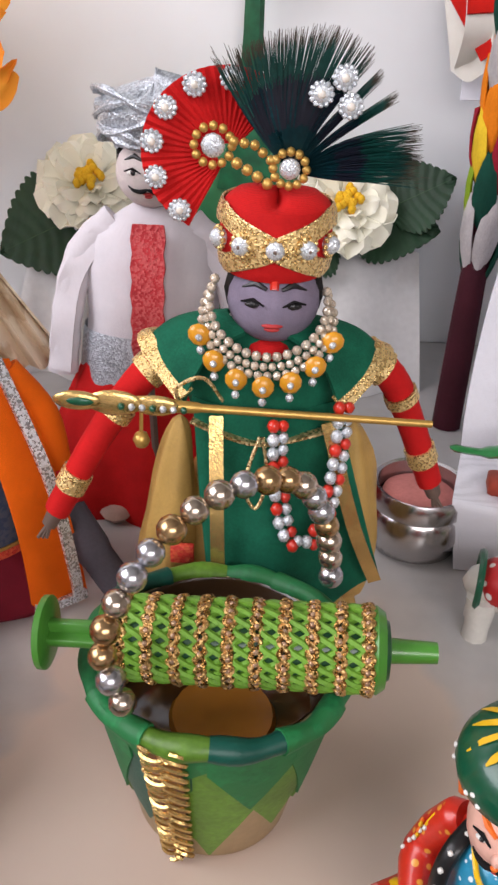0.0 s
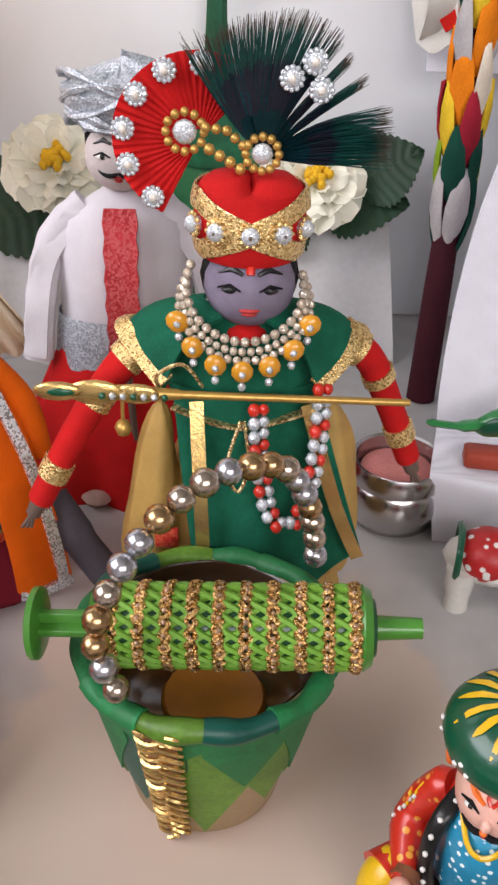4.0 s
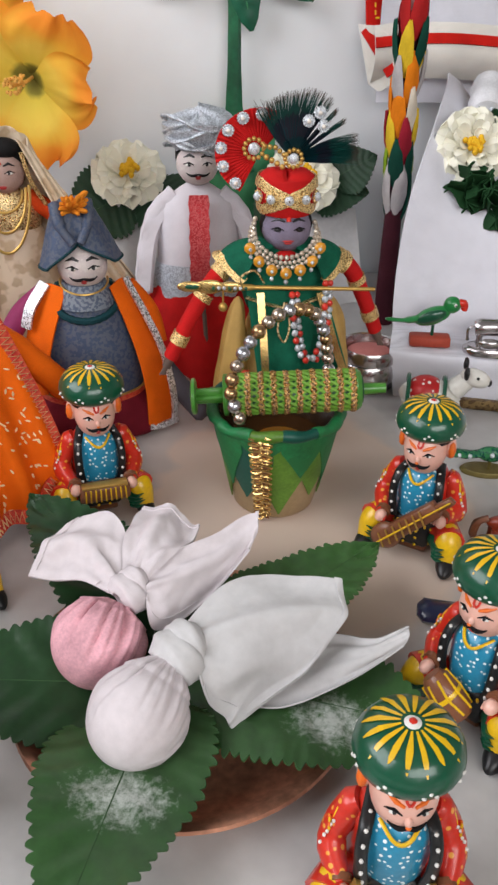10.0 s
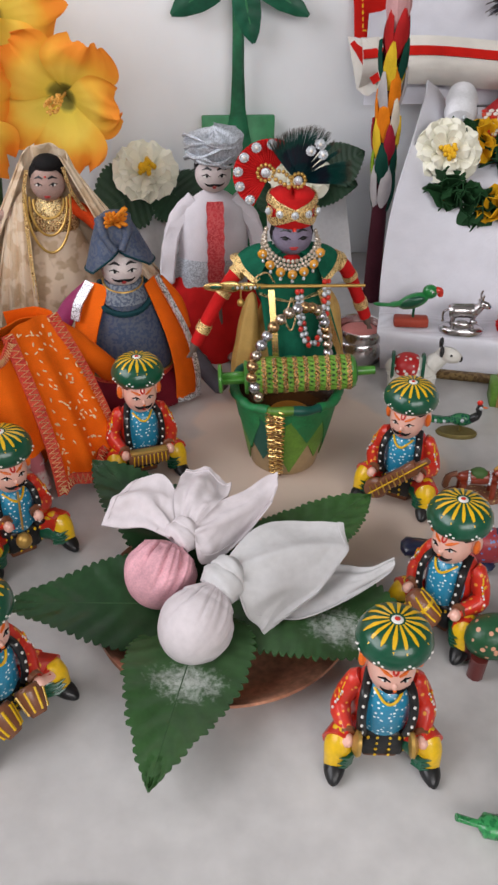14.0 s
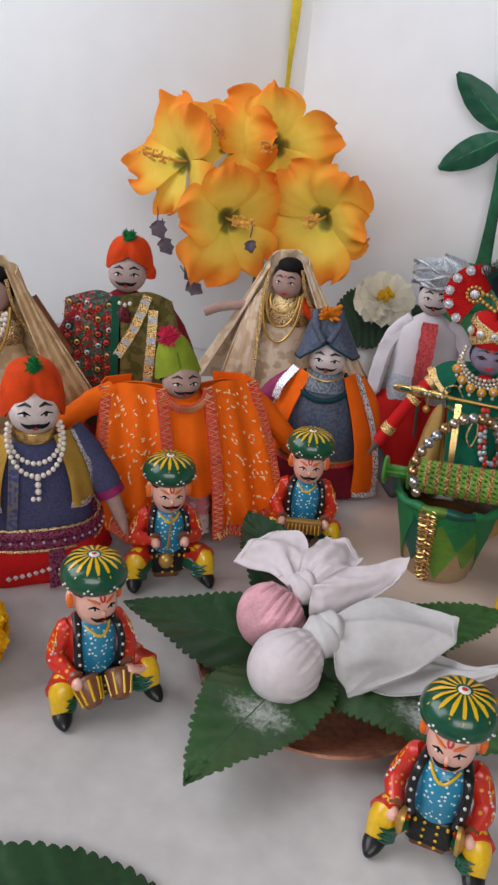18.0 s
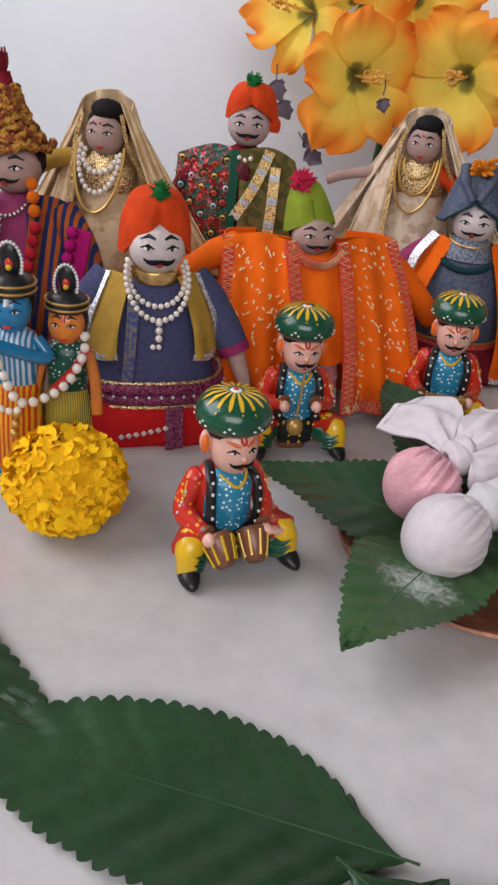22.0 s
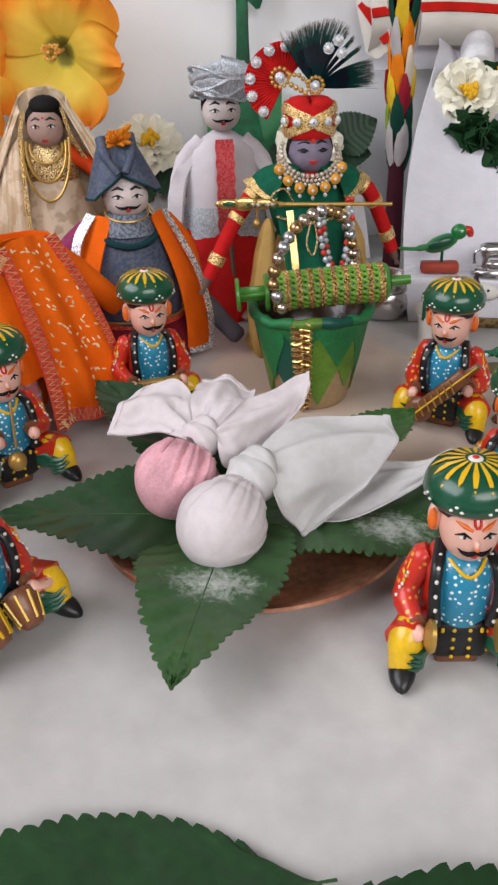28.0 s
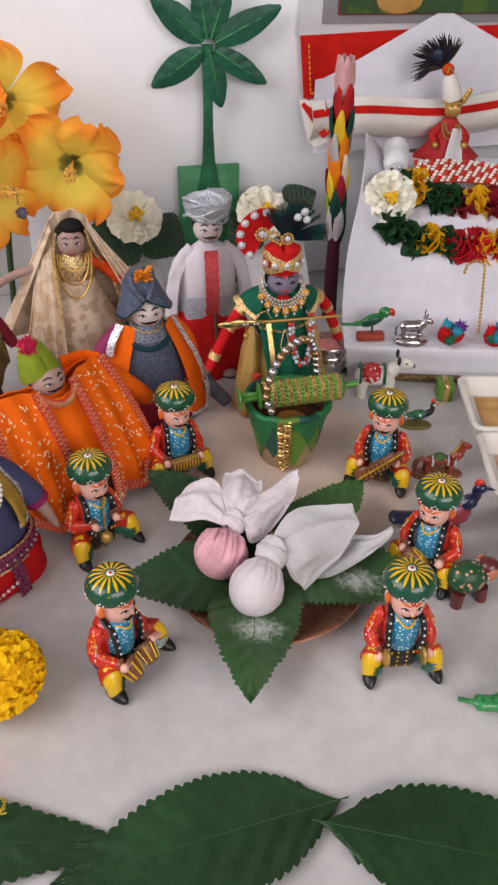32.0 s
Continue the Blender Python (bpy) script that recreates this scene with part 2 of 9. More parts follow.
SILVER = mat("silver_glitter", (0.62, 0.63, 0.66), 0.3, metal=0.7, kind="glitter", color2=(0.82, 0.84, 0.88), scale=1500, bump=0.3)
PEARL = mat("pearl_beads", (0.80, 0.74, 0.66), 0.22, coat=0.6, scale=300, vary=0.06)
LEAFG = mat("green_leaf", (0.017, 0.060, 0.019), 0.38, scale=120, vary=0.35, bump=0.35)
CLOTHW = mat("white_muslin", (0.645, 0.640, 0.640), 0.9, scale=2200, vary=0.05, bump=0.12)
SATINW = mat("white_sheet_cloth", (0.74, 0.74, 0.80), 0.75, kind="weave", scale=700, vary=0.05, bump=0.12)
HAIR = mat("black_thread_hair", (0.015, 0.014, 0.014), 0.8, scale=600, bump=0.6)
SKINB = mat("beige_cloth_skin", (0.50, 0.34, 0.29), 0.8, kind="weave", scale=1400, vary=0.12)
LIPS = mat("red_lips_paint", (0.5, 0.04, 0.04), 0.6, scale=300)
COPPER = mat("copper_plate", (0.74, 0.36, 0.23), 0.38, metal=0.8, scale=160, vary=0.45)
STEEL = mat("steel_polished", (0.55, 0.52, 0.52), 0.22, metal=1.0, scale=100, vary=0.1)
SILVG = mat("silver_gauze", (0.42, 0.45, 0.50), 0.38, metal=0.5, kind="flakes", color2=(0.62, 0.66, 0.71), scale=1300, bump=0.6)
GEMW = mat("warm_rhinestones", (0.80, 0.73, 0.62), 0.15, metal=0.5, kind="glitter", color2=(0.50, 0.40, 0.30), scale=1500, bump=0.5)
GEM = mat("clear_rhinestones", (0.80, 0.84, 0.88), 0.12, metal=0.5, kind="glitter", color2=(0.6, 0.64, 0.68), scale=1800, bump=0.4)

# ---- setting ----
def stone_top():
    """Pale stone with a soft pink powder stain near the figurines."""
    m = mat("white_marble_top", (0.57, 0.56, 0.55), 0.34, scale=45, vary=0.16, bump=0.08)
    n, l = m.node_tree.nodes, m.node_tree.links
    p = n["Principled BSDF"]
    old = p.inputs["Base Color"].links[0].from_socket
    co = n.new("ShaderNodeTexCoord").outputs["Object"]
    mp = n.new("ShaderNodeMapping")
    mp.vector_type = "TEXTURE"
    mp.inputs["Location"].default_value, mp.inputs["Scale"].default_value = (-0.250, -0.082, 0.0), (0.045, 0.030, 0.2)
    l.new(co, mp.inputs["Vector"])
    g = n.new("ShaderNodeTexGradient")
    g.gradient_type = "SPHERICAL"
    l.new(mp.outputs[0], g.inputs[0])
    nz = n.new("ShaderNodeTexNoise")
    nz.inputs["Scale"].default_value, nz.inputs["Detail"].default_value = 90.0, 6.0
    l.new(co, nz.inputs["Vector"])
    mul = n.new("ShaderNodeMath")
    mul.operation = "MULTIPLY"
    l.new(g.outputs["Fac"], mul.inputs[0])
    l.new(nz.outputs["Fac"], mul.inputs[1])
    vo = n.new("ShaderNodeTexVoronoi")
    vo.inputs["Scale"].default_value = 9.0
    l.new(co, vo.inputs["Vector"])
    r = n.new("ShaderNodeValToRGB")
    r.color_ramp.elements[0].position, r.color_ramp.elements[0].color = 0.012, (0.25, 0.2, 0.18, 1)
    r.color_ramp.elements[1].position, r.color_ramp.elements[1].color = 0.018, (1, 1, 1, 1)
    l.new(vo.outputs["Distance"], r.inputs[0])
    mx = n.new("ShaderNodeMix")
    mx.data_type = "RGBA"
    l.new(mul.outputs[0], mx.inputs[0])
    l.new(old, mx.inputs[6])
    mx.inputs[7].default_value = (0.70, 0.30, 0.38, 1)
    m2 = n.new("ShaderNodeMix")
    m2.data_type, m2.blend_type = "RGBA", "MULTIPLY"
    m2.inputs[0].default_value = 1.0
    l.new(mx.outputs[2], m2.inputs[6])
    l.new(r.outputs[0], m2.inputs[7])
    # lighter tan patch round the bucket, its edge broken by noise
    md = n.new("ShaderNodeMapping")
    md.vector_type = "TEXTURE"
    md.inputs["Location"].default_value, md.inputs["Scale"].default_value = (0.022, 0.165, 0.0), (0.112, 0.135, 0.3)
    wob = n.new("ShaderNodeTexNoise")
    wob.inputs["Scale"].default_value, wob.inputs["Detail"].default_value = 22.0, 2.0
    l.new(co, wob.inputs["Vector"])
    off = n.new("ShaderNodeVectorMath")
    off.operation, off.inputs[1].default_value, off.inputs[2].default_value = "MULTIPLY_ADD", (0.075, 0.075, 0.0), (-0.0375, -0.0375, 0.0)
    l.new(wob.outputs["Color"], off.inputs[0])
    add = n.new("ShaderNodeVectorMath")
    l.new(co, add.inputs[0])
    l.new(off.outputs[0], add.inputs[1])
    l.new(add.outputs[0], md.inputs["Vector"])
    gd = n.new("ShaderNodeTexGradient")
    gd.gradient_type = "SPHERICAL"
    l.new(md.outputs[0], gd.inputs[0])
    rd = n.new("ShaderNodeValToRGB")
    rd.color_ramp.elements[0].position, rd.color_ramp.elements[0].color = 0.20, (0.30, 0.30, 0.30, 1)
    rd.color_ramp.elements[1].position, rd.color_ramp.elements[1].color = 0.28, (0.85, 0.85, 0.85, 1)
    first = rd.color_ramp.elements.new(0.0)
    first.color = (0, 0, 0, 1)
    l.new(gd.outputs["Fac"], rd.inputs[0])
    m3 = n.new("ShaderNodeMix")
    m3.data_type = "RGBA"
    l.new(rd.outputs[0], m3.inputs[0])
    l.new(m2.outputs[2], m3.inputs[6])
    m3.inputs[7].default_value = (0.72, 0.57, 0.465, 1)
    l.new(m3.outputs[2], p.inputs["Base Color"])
    return m


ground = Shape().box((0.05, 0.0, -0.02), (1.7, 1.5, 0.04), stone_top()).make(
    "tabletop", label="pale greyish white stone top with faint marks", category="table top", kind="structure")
Shape().box((0.05, 0.0, -0.40), (1.5, 1.3, 0.715), mat("plinth_paint", (0.55, 0.53, 0.51), 0.7, scale=12)).make("plinth", kind="structure", label="plain painted plinth under the stone top", category="plinth")
FLOORM = mat("room_floor_tiles", (0.45, 0.40, 0.36), 0.5, scale=10)
Shape().box((0, -0.3, -0.78), (5, 5.2, 0.04), FLOORM).make("floor", kind="structure", label="plain light tiled room floor", category="floor")
BOARD = mat("white_back_board", (0.86, 0.885, 0.905), 0.6, scale=18, vary=0.04, bump=0.04)
Shape().box((0.36, 0.526, 0.35), (1.1, 0.012, 0.70), BOARD).make("wall_back", label="plain white back board standing behind the display", category="wall", kind="structure")
Shape().box((-0.4225, 0.528, 0.35), (0.467, 0.012, 0.70), mat("white_back_panel", (0.89, 0.92, 0.935), 0.6, scale=18, vary=0.04, bump=0.04)).make(
    "wall_panel", label="bright white panel beside the back board", category="wall", kind="structure")
# added dark sheet: stands for the dim room past the left panel
DIMROOM = mat("dim_room_fill", (0.07, 0.03, 0.04), 0.9, kind="brocade", color2=(0.03, 0.07, 0.08), scale=9)
cur = Shape()
cur.sheet([[(-1.3 + 0.62 * u, 0.95 + 0.02 * math.sin(u * 30), z) for u in (k / 30 for k in range(31))] for z in (-0.7, 0.2, 1.2)], DIMROOM, 0.004)
cur.make("curtain", label="dark patterned sheet added for the dim room behind the board", category="curtain")
ROOMP = mat("room_wall_paint", (0.46, 0.42, 0.39), 0.8, scale=8)
for nm, c, s in (("wall_far", (0.3, 2.2, 0.5), (3.7, 0.1, 2.6)), ("wall_east", (2.0, 0.3, 0.5), (0.1, 3.8, 2.6)),
                 ("wall_west_low", (-1.45, 0.3, -0.15), (0.1, 3.8, 1.3)), ("wall_west_high", (-1.45, 0.3, 1.78), (0.1, 3.8, 0.14)),
                 ("wall_west_a", (-1.45, 1.35, 1.1), (0.1, 1.7, 1.2)), ("wall_west_b", (-1.45, -1.4, 1.1), (0.1, 0.4, 1.2)),
                 ("wall_south_low", (0.3, -1.6, -0.1), (3.4, 0.1, 1.4)), ("wall_south_high", (0.3, -1.6, 1.78), (3.4, 0.1, 0.16)),
                 ("wall_south_a", (-0.9, -1.6, 1.15), (1.0, 0.1, 1.1)), ("wall_south_b", (1.6, -1.6, 1.15), (0.8, 0.1, 1.1))):
    Shape().box(c, s, ROOMP, bevel=0.01).make(nm, kind="structure", label="plain painted room wall", category="wall")
Shape().box((0, -0.3, 1.9), (5, 5.2, 0.1), mat("ceiling_paint", (0.58, 0.57, 0.55), 0.9, scale=8)).make("ceiling", kind="structure", label="plain white room ceiling", category="ceiling")



def see_through(m, share):
    """Lets a share of the light pass through a thin cloth or petal."""
    n, l = m.node_tree.nodes, m.node_tree.links
    p = n["Principled BSDF"]
    thin = n.new("ShaderNodeBsdfTranslucent")
    l.new(p.inputs["Base Color"].links[0].from_socket, thin.inputs["Color"])
    both = n.new("ShaderNodeMixShader")
    both.inputs[0].default_value = share
    l.new(p.outputs[0], both.inputs[1])
    l.new(thin.outputs[0], both.inputs[2])
    l.new(both.outputs[0], n["Material Output"].inputs["Surface"])


see_through(CLOTHW, 0.08)

# ---- the seated musicians ----
def on_ball(c, r, az, el, out=1.0):
    """A point on an ellipsoid: az degrees from the front (-y) to its +x side, el up."""
    a, e = radians(az), radians(el)
    return Vector((c[0] + out * r[0] * math.sin(a) * math.cos(e), c[1] - out * r[1] * math.cos(a) * math.cos(e), c[2] + out * r[2] * math.sin(e)))


MOUST = mat("flat_black_paint", (0.010, 0.009, 0.010), 0.75, scale=300)


def face(b, c, r, skin, brow=BLACK, lips=LIPS, moustache=True, carved=False, eye=WHITE, lip_el=-35, bold=1.0):
    """A painted face on a ball; carved gives the wooden musicians their nose and slanted brows."""
    b.ball(c, r, skin, 24)
    k = r[0]
    for s in (-1, 1):
        b.ball(on_ball(c, r, s * 25, 8, 0.97), (k * (0.16 if carved else 0.19), k * 0.09, k * (0.055 if carved else 0.075)), eye, 10)
        b.ball(on_ball(c, r, s * 24, 8, 1.01), (k * (0.070 if carved else 0.095), k * 0.06, k * (0.060 if carved else 0.080)), BLACK, 8)
        b.tube([on_ball(c, r, s * 11, 8, 1.02), on_ball(c, r, s * 25, 14, 1.03), on_ball(c, r, s * 42, 8, 1.01)], [k * 0.02, k * 0.04 * bold, k * 0.02], MOUST, 5)
        if carved:
            b.tube([on_ball(c, r, s * 9, 20, 1.0), on_ball(c, r, s * 25, 25, 1.01), on_ball(c, r, s * 47, 29, 1.0)], [k * 0.05, k * 0.085, k * 0.03], brow, 6)
        else:
            b.tube([on_ball(c, r, s * 10, 28, 1.0), on_ball(c, r, s * 27, 34, 1.01), on_ball(c, r, s * 47, 25, 1.0)], [k * 0.04, k * 0.075, k * 0.02], brow, 6)
        if moustache:
            b.tube(curve_pts([on_ball(c, r, 0, -16, 1.03), on_ball(c, r, s * 12, -20, 1.04), on_ball(c, r, s * 25, -19, 1.03), on_ball(c, r, s * 34, -13, 1.02)], 3), [k * q * 0.62 * bold for q in (0.05, 0.08, 0.10, 0.105, 0.10, 0.085, 0.07, 0.05, 0.035, 0.015)], MOUST, 6)
    if carved:
        b.ball(on_ball(c, r, 0, -3, 1.0), (k * 0.14, k * 0.17, k * 0.19), skin, 8)
        b.ball(on_ball(c, r, 0, -7, 1.12), (k * 0.09, k * 0.07, k * 0.07), brow, 8)
    if moustache:
        lip_el = -29
    for dz in (-3, 3):
        b.ball(on_ball(c, r, 0, lip_el + dz, 0.975), (k * (0.20 if dz > 0 else 0.15) * (0.8 if moustache else 1.15), k * 0.08, k * 0.055), lips, 10)


def musician(playing):
    b = Shape()
    # base and trousers
    b.ball((0, 0.004, 0.012), (0.0175, 0.013, 0.0125), BLACK, 16)
    b.box((0, -0.006, 0.004), (0.016, 0.012, 0.007), BROWN)
    for s in (-1, 1):
        b.tube([(s * 0.008, -0.002, 0.012), (s * 0.0195, -0.011, 0.0175), (s * 0.0225, -0.0165, 0.016)], [0.0075, 0.008, 0.0085], RED, 10)
        b.tube([(s * 0.011, -0.006, 0.011), (s * 0.017, -0.0145, 0.0125), (s * 0.0205, -0.0205, 0.010)], [0.0058, 0.0062, 0.0058], GREEN, 10)
        b.tube(curve_pts([(s * 0.0195, -0.0095, 0.0195), (s * 0.0208, -0.0135, 0.0182), (s * 0.0218, -0.0170, 0.0142), (s * 0.0221, -0.0188, 0.0092), (s * 0.0222, -0.0192, 0.0052)], 4), [0.0032, 0.0050, 0.0062, 0.0066, 0.0069, 0.0071, 0.0072, 0.0072, 0.0071, 0.0069, 0.0066, 0.0063, 0.0060, 0.0058, 0.0056, 0.0055, 0.0054], YELLOW, 18)
        for k in range(4):
            p = Vector((s * 0.0152, -0.0188 - 0.0003 * k, 0.0055 + k * 0.0024))
            b.tube([p, p + Vector((s * 0.0028, -0.0048, 0.0012)), p + Vector((s * (0.0060 + 0.001 * (k % 2)), -0.0068, 0.0030 + 0.001 * (k % 2)))], [0.0020, 0.0013, 0.0002], GREEN, 5)
        b.tube(curve_pts([(s * 0.0215, -0.014, 0.0048), (s * 0.0222, -0.021, 0.0046), (s * 0.0228, -0.0270, 0.0034), (s * 0.0232, -0.0318, 0.0022)], 3), [0.0042, 0.0048, 0.0051, 0.0052, 0.0051, 0.0047, 0.0041, 0.0032, 0.0022, 0.0008], BLACK, 14, flat=0.85)
        for k in range(3):
            b.ball((s * 0.0105, -0.0135, 0.0085 + 0.0045 * k), 0.0008, YELLOW, 6)
    b.box((0, -0.0105, 0.0135), (0.021, 0.010, 0.017), BLACK, bevel=0.2)
    for sx in (-1, 1):
        for k in range(4):
            b.ball((sx * 0.0032, -0.0160, 0.0070 + 0.0042 * k), (0.0009, 0.0006, 0.0009), YELLOW, 6)
            b.ball((sx * 0.0078, -0.0158, 0.0200 - 0.0003 * k), (0.0008, 0.0006, 0.0008), YELLOW, 6)
    # body, shirt, jacket
    b.lathe([(0.0165, 0.016), (0.0155, 0.024), (0.0158, 0.034), (0.0165, 0.042), (0.0125, 0.0485), (0.006, 0.052)], RED, 20, 1.0, 0.78)
    b.lathe([(0.0120, 0.0205), (0.0132, 0.026), (0.0136, 0.036), (0.0130, 0.043), (0.0095, 0.0485), (0.005, 0.052)], BLUE, 20, 1.0, 0.9, at=(0, -0.0045, 0))
    b.tube(curve_pts([(-0.0075, -0.0098, 0.0505), (-0.004, -0.0155, 0.0465), (0, -0.0168, 0.0445), (0.004, -0.0155, 0.0465), (0.0075, -0.0098, 0.0505)], 4), 0.0008, YELLOW, 6)
    for s in (-1, 1):
        strap = curve_pts([(s * 0.0085, 0.002, 0.0525), (s * 0.0118, -0.010, 0.0475), (s * 0.0132, -0.0148, 0.040), (s * 0.0128, -0.0158, 0.030), (s * 0.011, -0.0145, 0.0215)], 5)
        b.tube(strap, 0.0026, BLACK, 10, flat=0.7)
        for k in range(3, len(strap), 3):
            b.ball(strap[k] + Vector((0, -0.0022, 0.0006)), 0.0009, WHITE, 6)
        shoulder, elbow = Vector((s * 0.0160, 0.0005, 0.0420)), Vector((s * 0.0222, -0.002, 0.0285))
        wrist = {"cymbals": Vector((s * 0.0185, -0.0155, 0.0215)), "drums": Vector((s * 0.0155, -0.0195, 0.0235)), "flute": Vector((s * 0.0105, -0.0185, 0.0335)), "keys": Vector((s * 0.0165, -0.0205, 0.0245)),
                 "lute": Vector((-0.0165, -0.0185, 0.0235)) if s < 0 else Vector((0.0175, -0.017, 0.0295)), "barrel": Vector((s * 0.0165, -0.0175, 0.0265))}[playing]
        b.tube(curve_pts([shoulder + Vector((-s * 0.003, 0, 0.003)), shoulder, elbow, wrist], 4), [0.005] * 3 + [0.0058] * 4 + [0.0054] * 3 + [0.0046, 0.004, 0.0036], RSLV, 14)
        b.tube(curve_pts([shoulder + Vector((s * 0.0045, -0.002, 0.001)), shoulder + Vector((s * 0.0062, -0.0035, -0.004)), shoulder + Vector((s * 0.0052, -0.004, -0.009))], 3), 0.0011, YELLOW, 5)
        for k in range(7):
            e = radians(40 * k)
            q = shoulder.lerp(elbow, 0.42) + Vector((s * 0.0054, -0.0022 + 0.0016 * math.cos(e), 0.0028 * math.sin(e)))
            b.ball(q, (0.0007, 0.0009, 0.0011), YELLOW if k % 2 else ORANGE, 5)
        for k in range(5):
            b.ball(shoulder.lerp(elbow, 0.25 + 0.17 * k) + Vector((s * 0.0050, -0.0038, 0.001 * (k % 2))), 0.0008, WHITE, 5)
        b.tube([wrist + Vector((0, 0.002, 0.0005)), wrist + Vector((0, -0.0005, 0))], 0.0045, BROWN, 8)
        b.ball(wrist + Vector((0, -0.003, -0.001)), (0.0034, 0.0042, 0.0034), FLESH, 10)
        for k in range(4):
            f = wrist + Vector((-s * 0.0012 + 0.0011 * (k - 1.5), -0.006, -0.002))
            b.tube([f + Vector((0, 0.003, 0.0015)), f], [0.0009, 0.0006], RED if k % 2 else FLESH, 5)
    # head
    body_end = len(b.v)
    c, r = (0, -0.0050, 0.0585), (0.0102, 0.0112, 0.0128)
    face(b, c, r, FLESH, brow=ORANGE, carved=True, bold=1.35)
    for s in (-1, 1):
        b.ball((s * 0.0112, -0.0015, 0.0600), (0.0026, 0.0034, 0.0056), FLESH, 10)
        b.ball((s * 0.0122, -0.0034, 0.0600), (0.0019, 0.0020, 0.0045), ORANGE, 8)
        b.tube([on_ball(c, r, s * 8, 40, 1.02), on_ball(c, r, s * 6, 28, 1.02), on_ball(c, r, s * 1, 23, 1.03)], 0.0005, RED, 5)
    b.lathe([(0.0112, 0.0), (0.0118, 0.004), (0.0110, 0.007)], BLACK, 18, at=(0, -0.0015, 0.064))
    # flat round cap with painted rays
    hat = [(0.009, 0.0670), (0.0135, 0.0676), (0.0156, 0.0696), (0.0163, 0.0722), (0.0158, 0.0752), (0.0136, 0.0790), (0.0095, 0.0815), (0.004, 0.0826), (0.0008, 0.0828)]
    b.lathe(hat, GREEN, 32, at=(0, -0.0025, 0))
    for k in range(16):
        a = 2 * math.pi * (k + 0.5) / 16
        rows = []
        for rr, w in ((0.0034, 0.0003), (0.006, 0.0006), (0.0095, 0.0009 + 0.00015 * math.sin(k * 1.9)), (0.0122, 0.0008), (0.0143 + 0.0007 * math.sin(k * 2.3), 0.0002)):
            z = float(np.interp(rr, [h[0] for h in reversed(hat[4:])], [h[1] for h in reversed(hat[4:])])) + 0.0004
            rows.append([(rr * math.cos(a) - q * w * math.sin(a), -0.0025 + rr * math.sin(a) + q * w * math.cos(a), z) for q in (-1, 0, 1)])
        b.grid(rows, YELLOW)
    for k in range(24):
        a = 2 * math.pi * k / 24
        aa = a - (k % 3 - 1) * 0.15
        b.ball((0.0160 * math.cos(aa), -0.0025 + 0.0160 * math.sin(aa), 0.0712 + (0.0015 if k % 3 == 1 else 0)), (0.00075, 0.00075, 0.00055), WHITE, 6)
    b.ball((0, -0.0025, 0.0826), (0.0026, 0.0026, 0.0008), WHITE, 14)
    b.ball((0, -0.0025, 0.0832), (0.0013, 0.0013, 0.0006), RED, 10)
    # instrument
    head_end = len(b.v)
    if playing == "cymbals":
        for s in (-1, 1):
            b.lathe([(0.001, -0.0012), (0.006, -0.001), (0.0064, 0.0005), (0.003, 0.0022), (0.001, 0.0024)], GOLDP, 16)
            n = 16 * 5
            for i in range(len(b.v) - n, len(b.v)):
                x, y, z = b.v[i]
                b.v[i] = (s * (0.0135 + z * 1.2), -0.0205 + y, 0.0205 + x * 1.1)
    elif playing == "drums":
        for s in (-1, 1):
            m = Matrix.Translation((s * 0.0086, -0.0240, 0.0165)) @ rot(-48, s * 12, 0) @ Matrix.Scale(1.3, 4)
            b.xf = m
            b.lathe([(0.003, -0.0065), (0.0046, -0.004), (0.0060, 0.003), (0.0058, 0.0055), (0.0052, 0.006)], BROWN, 16)
            for k in range(8):
                a = 2 * math.pi * k / 8
                b.tube([(0.0061 * math.cos(a), 0.0061 * math.sin(a), 0.004), (0.0042 * math.cos(a), 0.0042 * math.sin(a), -0.005)], 0.0006, YELLOW, 5)
            b.xf = Matrix()
    elif playing == "flute":
        b.tube([(0.001, -0.0165, 0.054), (-0.002, -0.0235, 0.028)], 0.0008, GOLDP, 6)
        b.ball((-0.003, -0.0255, 0.0215), 0.0052, GOLDP, 14)
    elif playing == "keys":
        b.box((0, -0.0245, 0.0215), (0.029, 0.010, 0.009), BROWN)
        b.box((0, -0.0265, 0.0265), (0.027, 0.006, 0.0016), GOLDP)
        for k in range(9):
            b.box((-0.0115 + 0.0029 * k, -0.0299, 0.0215), (0.0008, 0.0008, 0.008), YELLOW)
    elif playing == "lute":
        b.xf = Matrix.Translation((-0.002, -0.0265, 0.0225)) @ rot(0, -44, 0) @ Matrix.Scale(1.22, 4)
        b.ball((-0.0095, 0, 0), (0.0075, 0.0035, 0.0065), BROWN, 14)
        b.box((0.006, 0, 0), (0.030, 0.005, 0.0075), BROWN)
        b.box((0.024, 0, 0), (0.012, 0.003, 0.004), BROWN)
        for k in range(7):
            b.tube([(-0.012 + 0.004 * k, -0.0034, -0.0035), (-0.010 + 0.004 * k, -0.0036, 0.0035)], 0.0005, GOLDP, 5)
        b.tube([(-0.013, -0.0042, 0), (0.029, -0.0022, 0)], 0.0005, YELLOW, 5)
        b.xf = Matrix()
    elif playing == "barrel":
        b.xf = Matrix.Translation((-0.002, -0.0255, 0.0225)) @ rot(0, 128, 10)
        b.lathe([(0.0045, -0.011), (0.0066, -0.008), (0.0072, 0.0), (0.0066, 0.008), (0.0045, 0.011)], BROWN, 16)
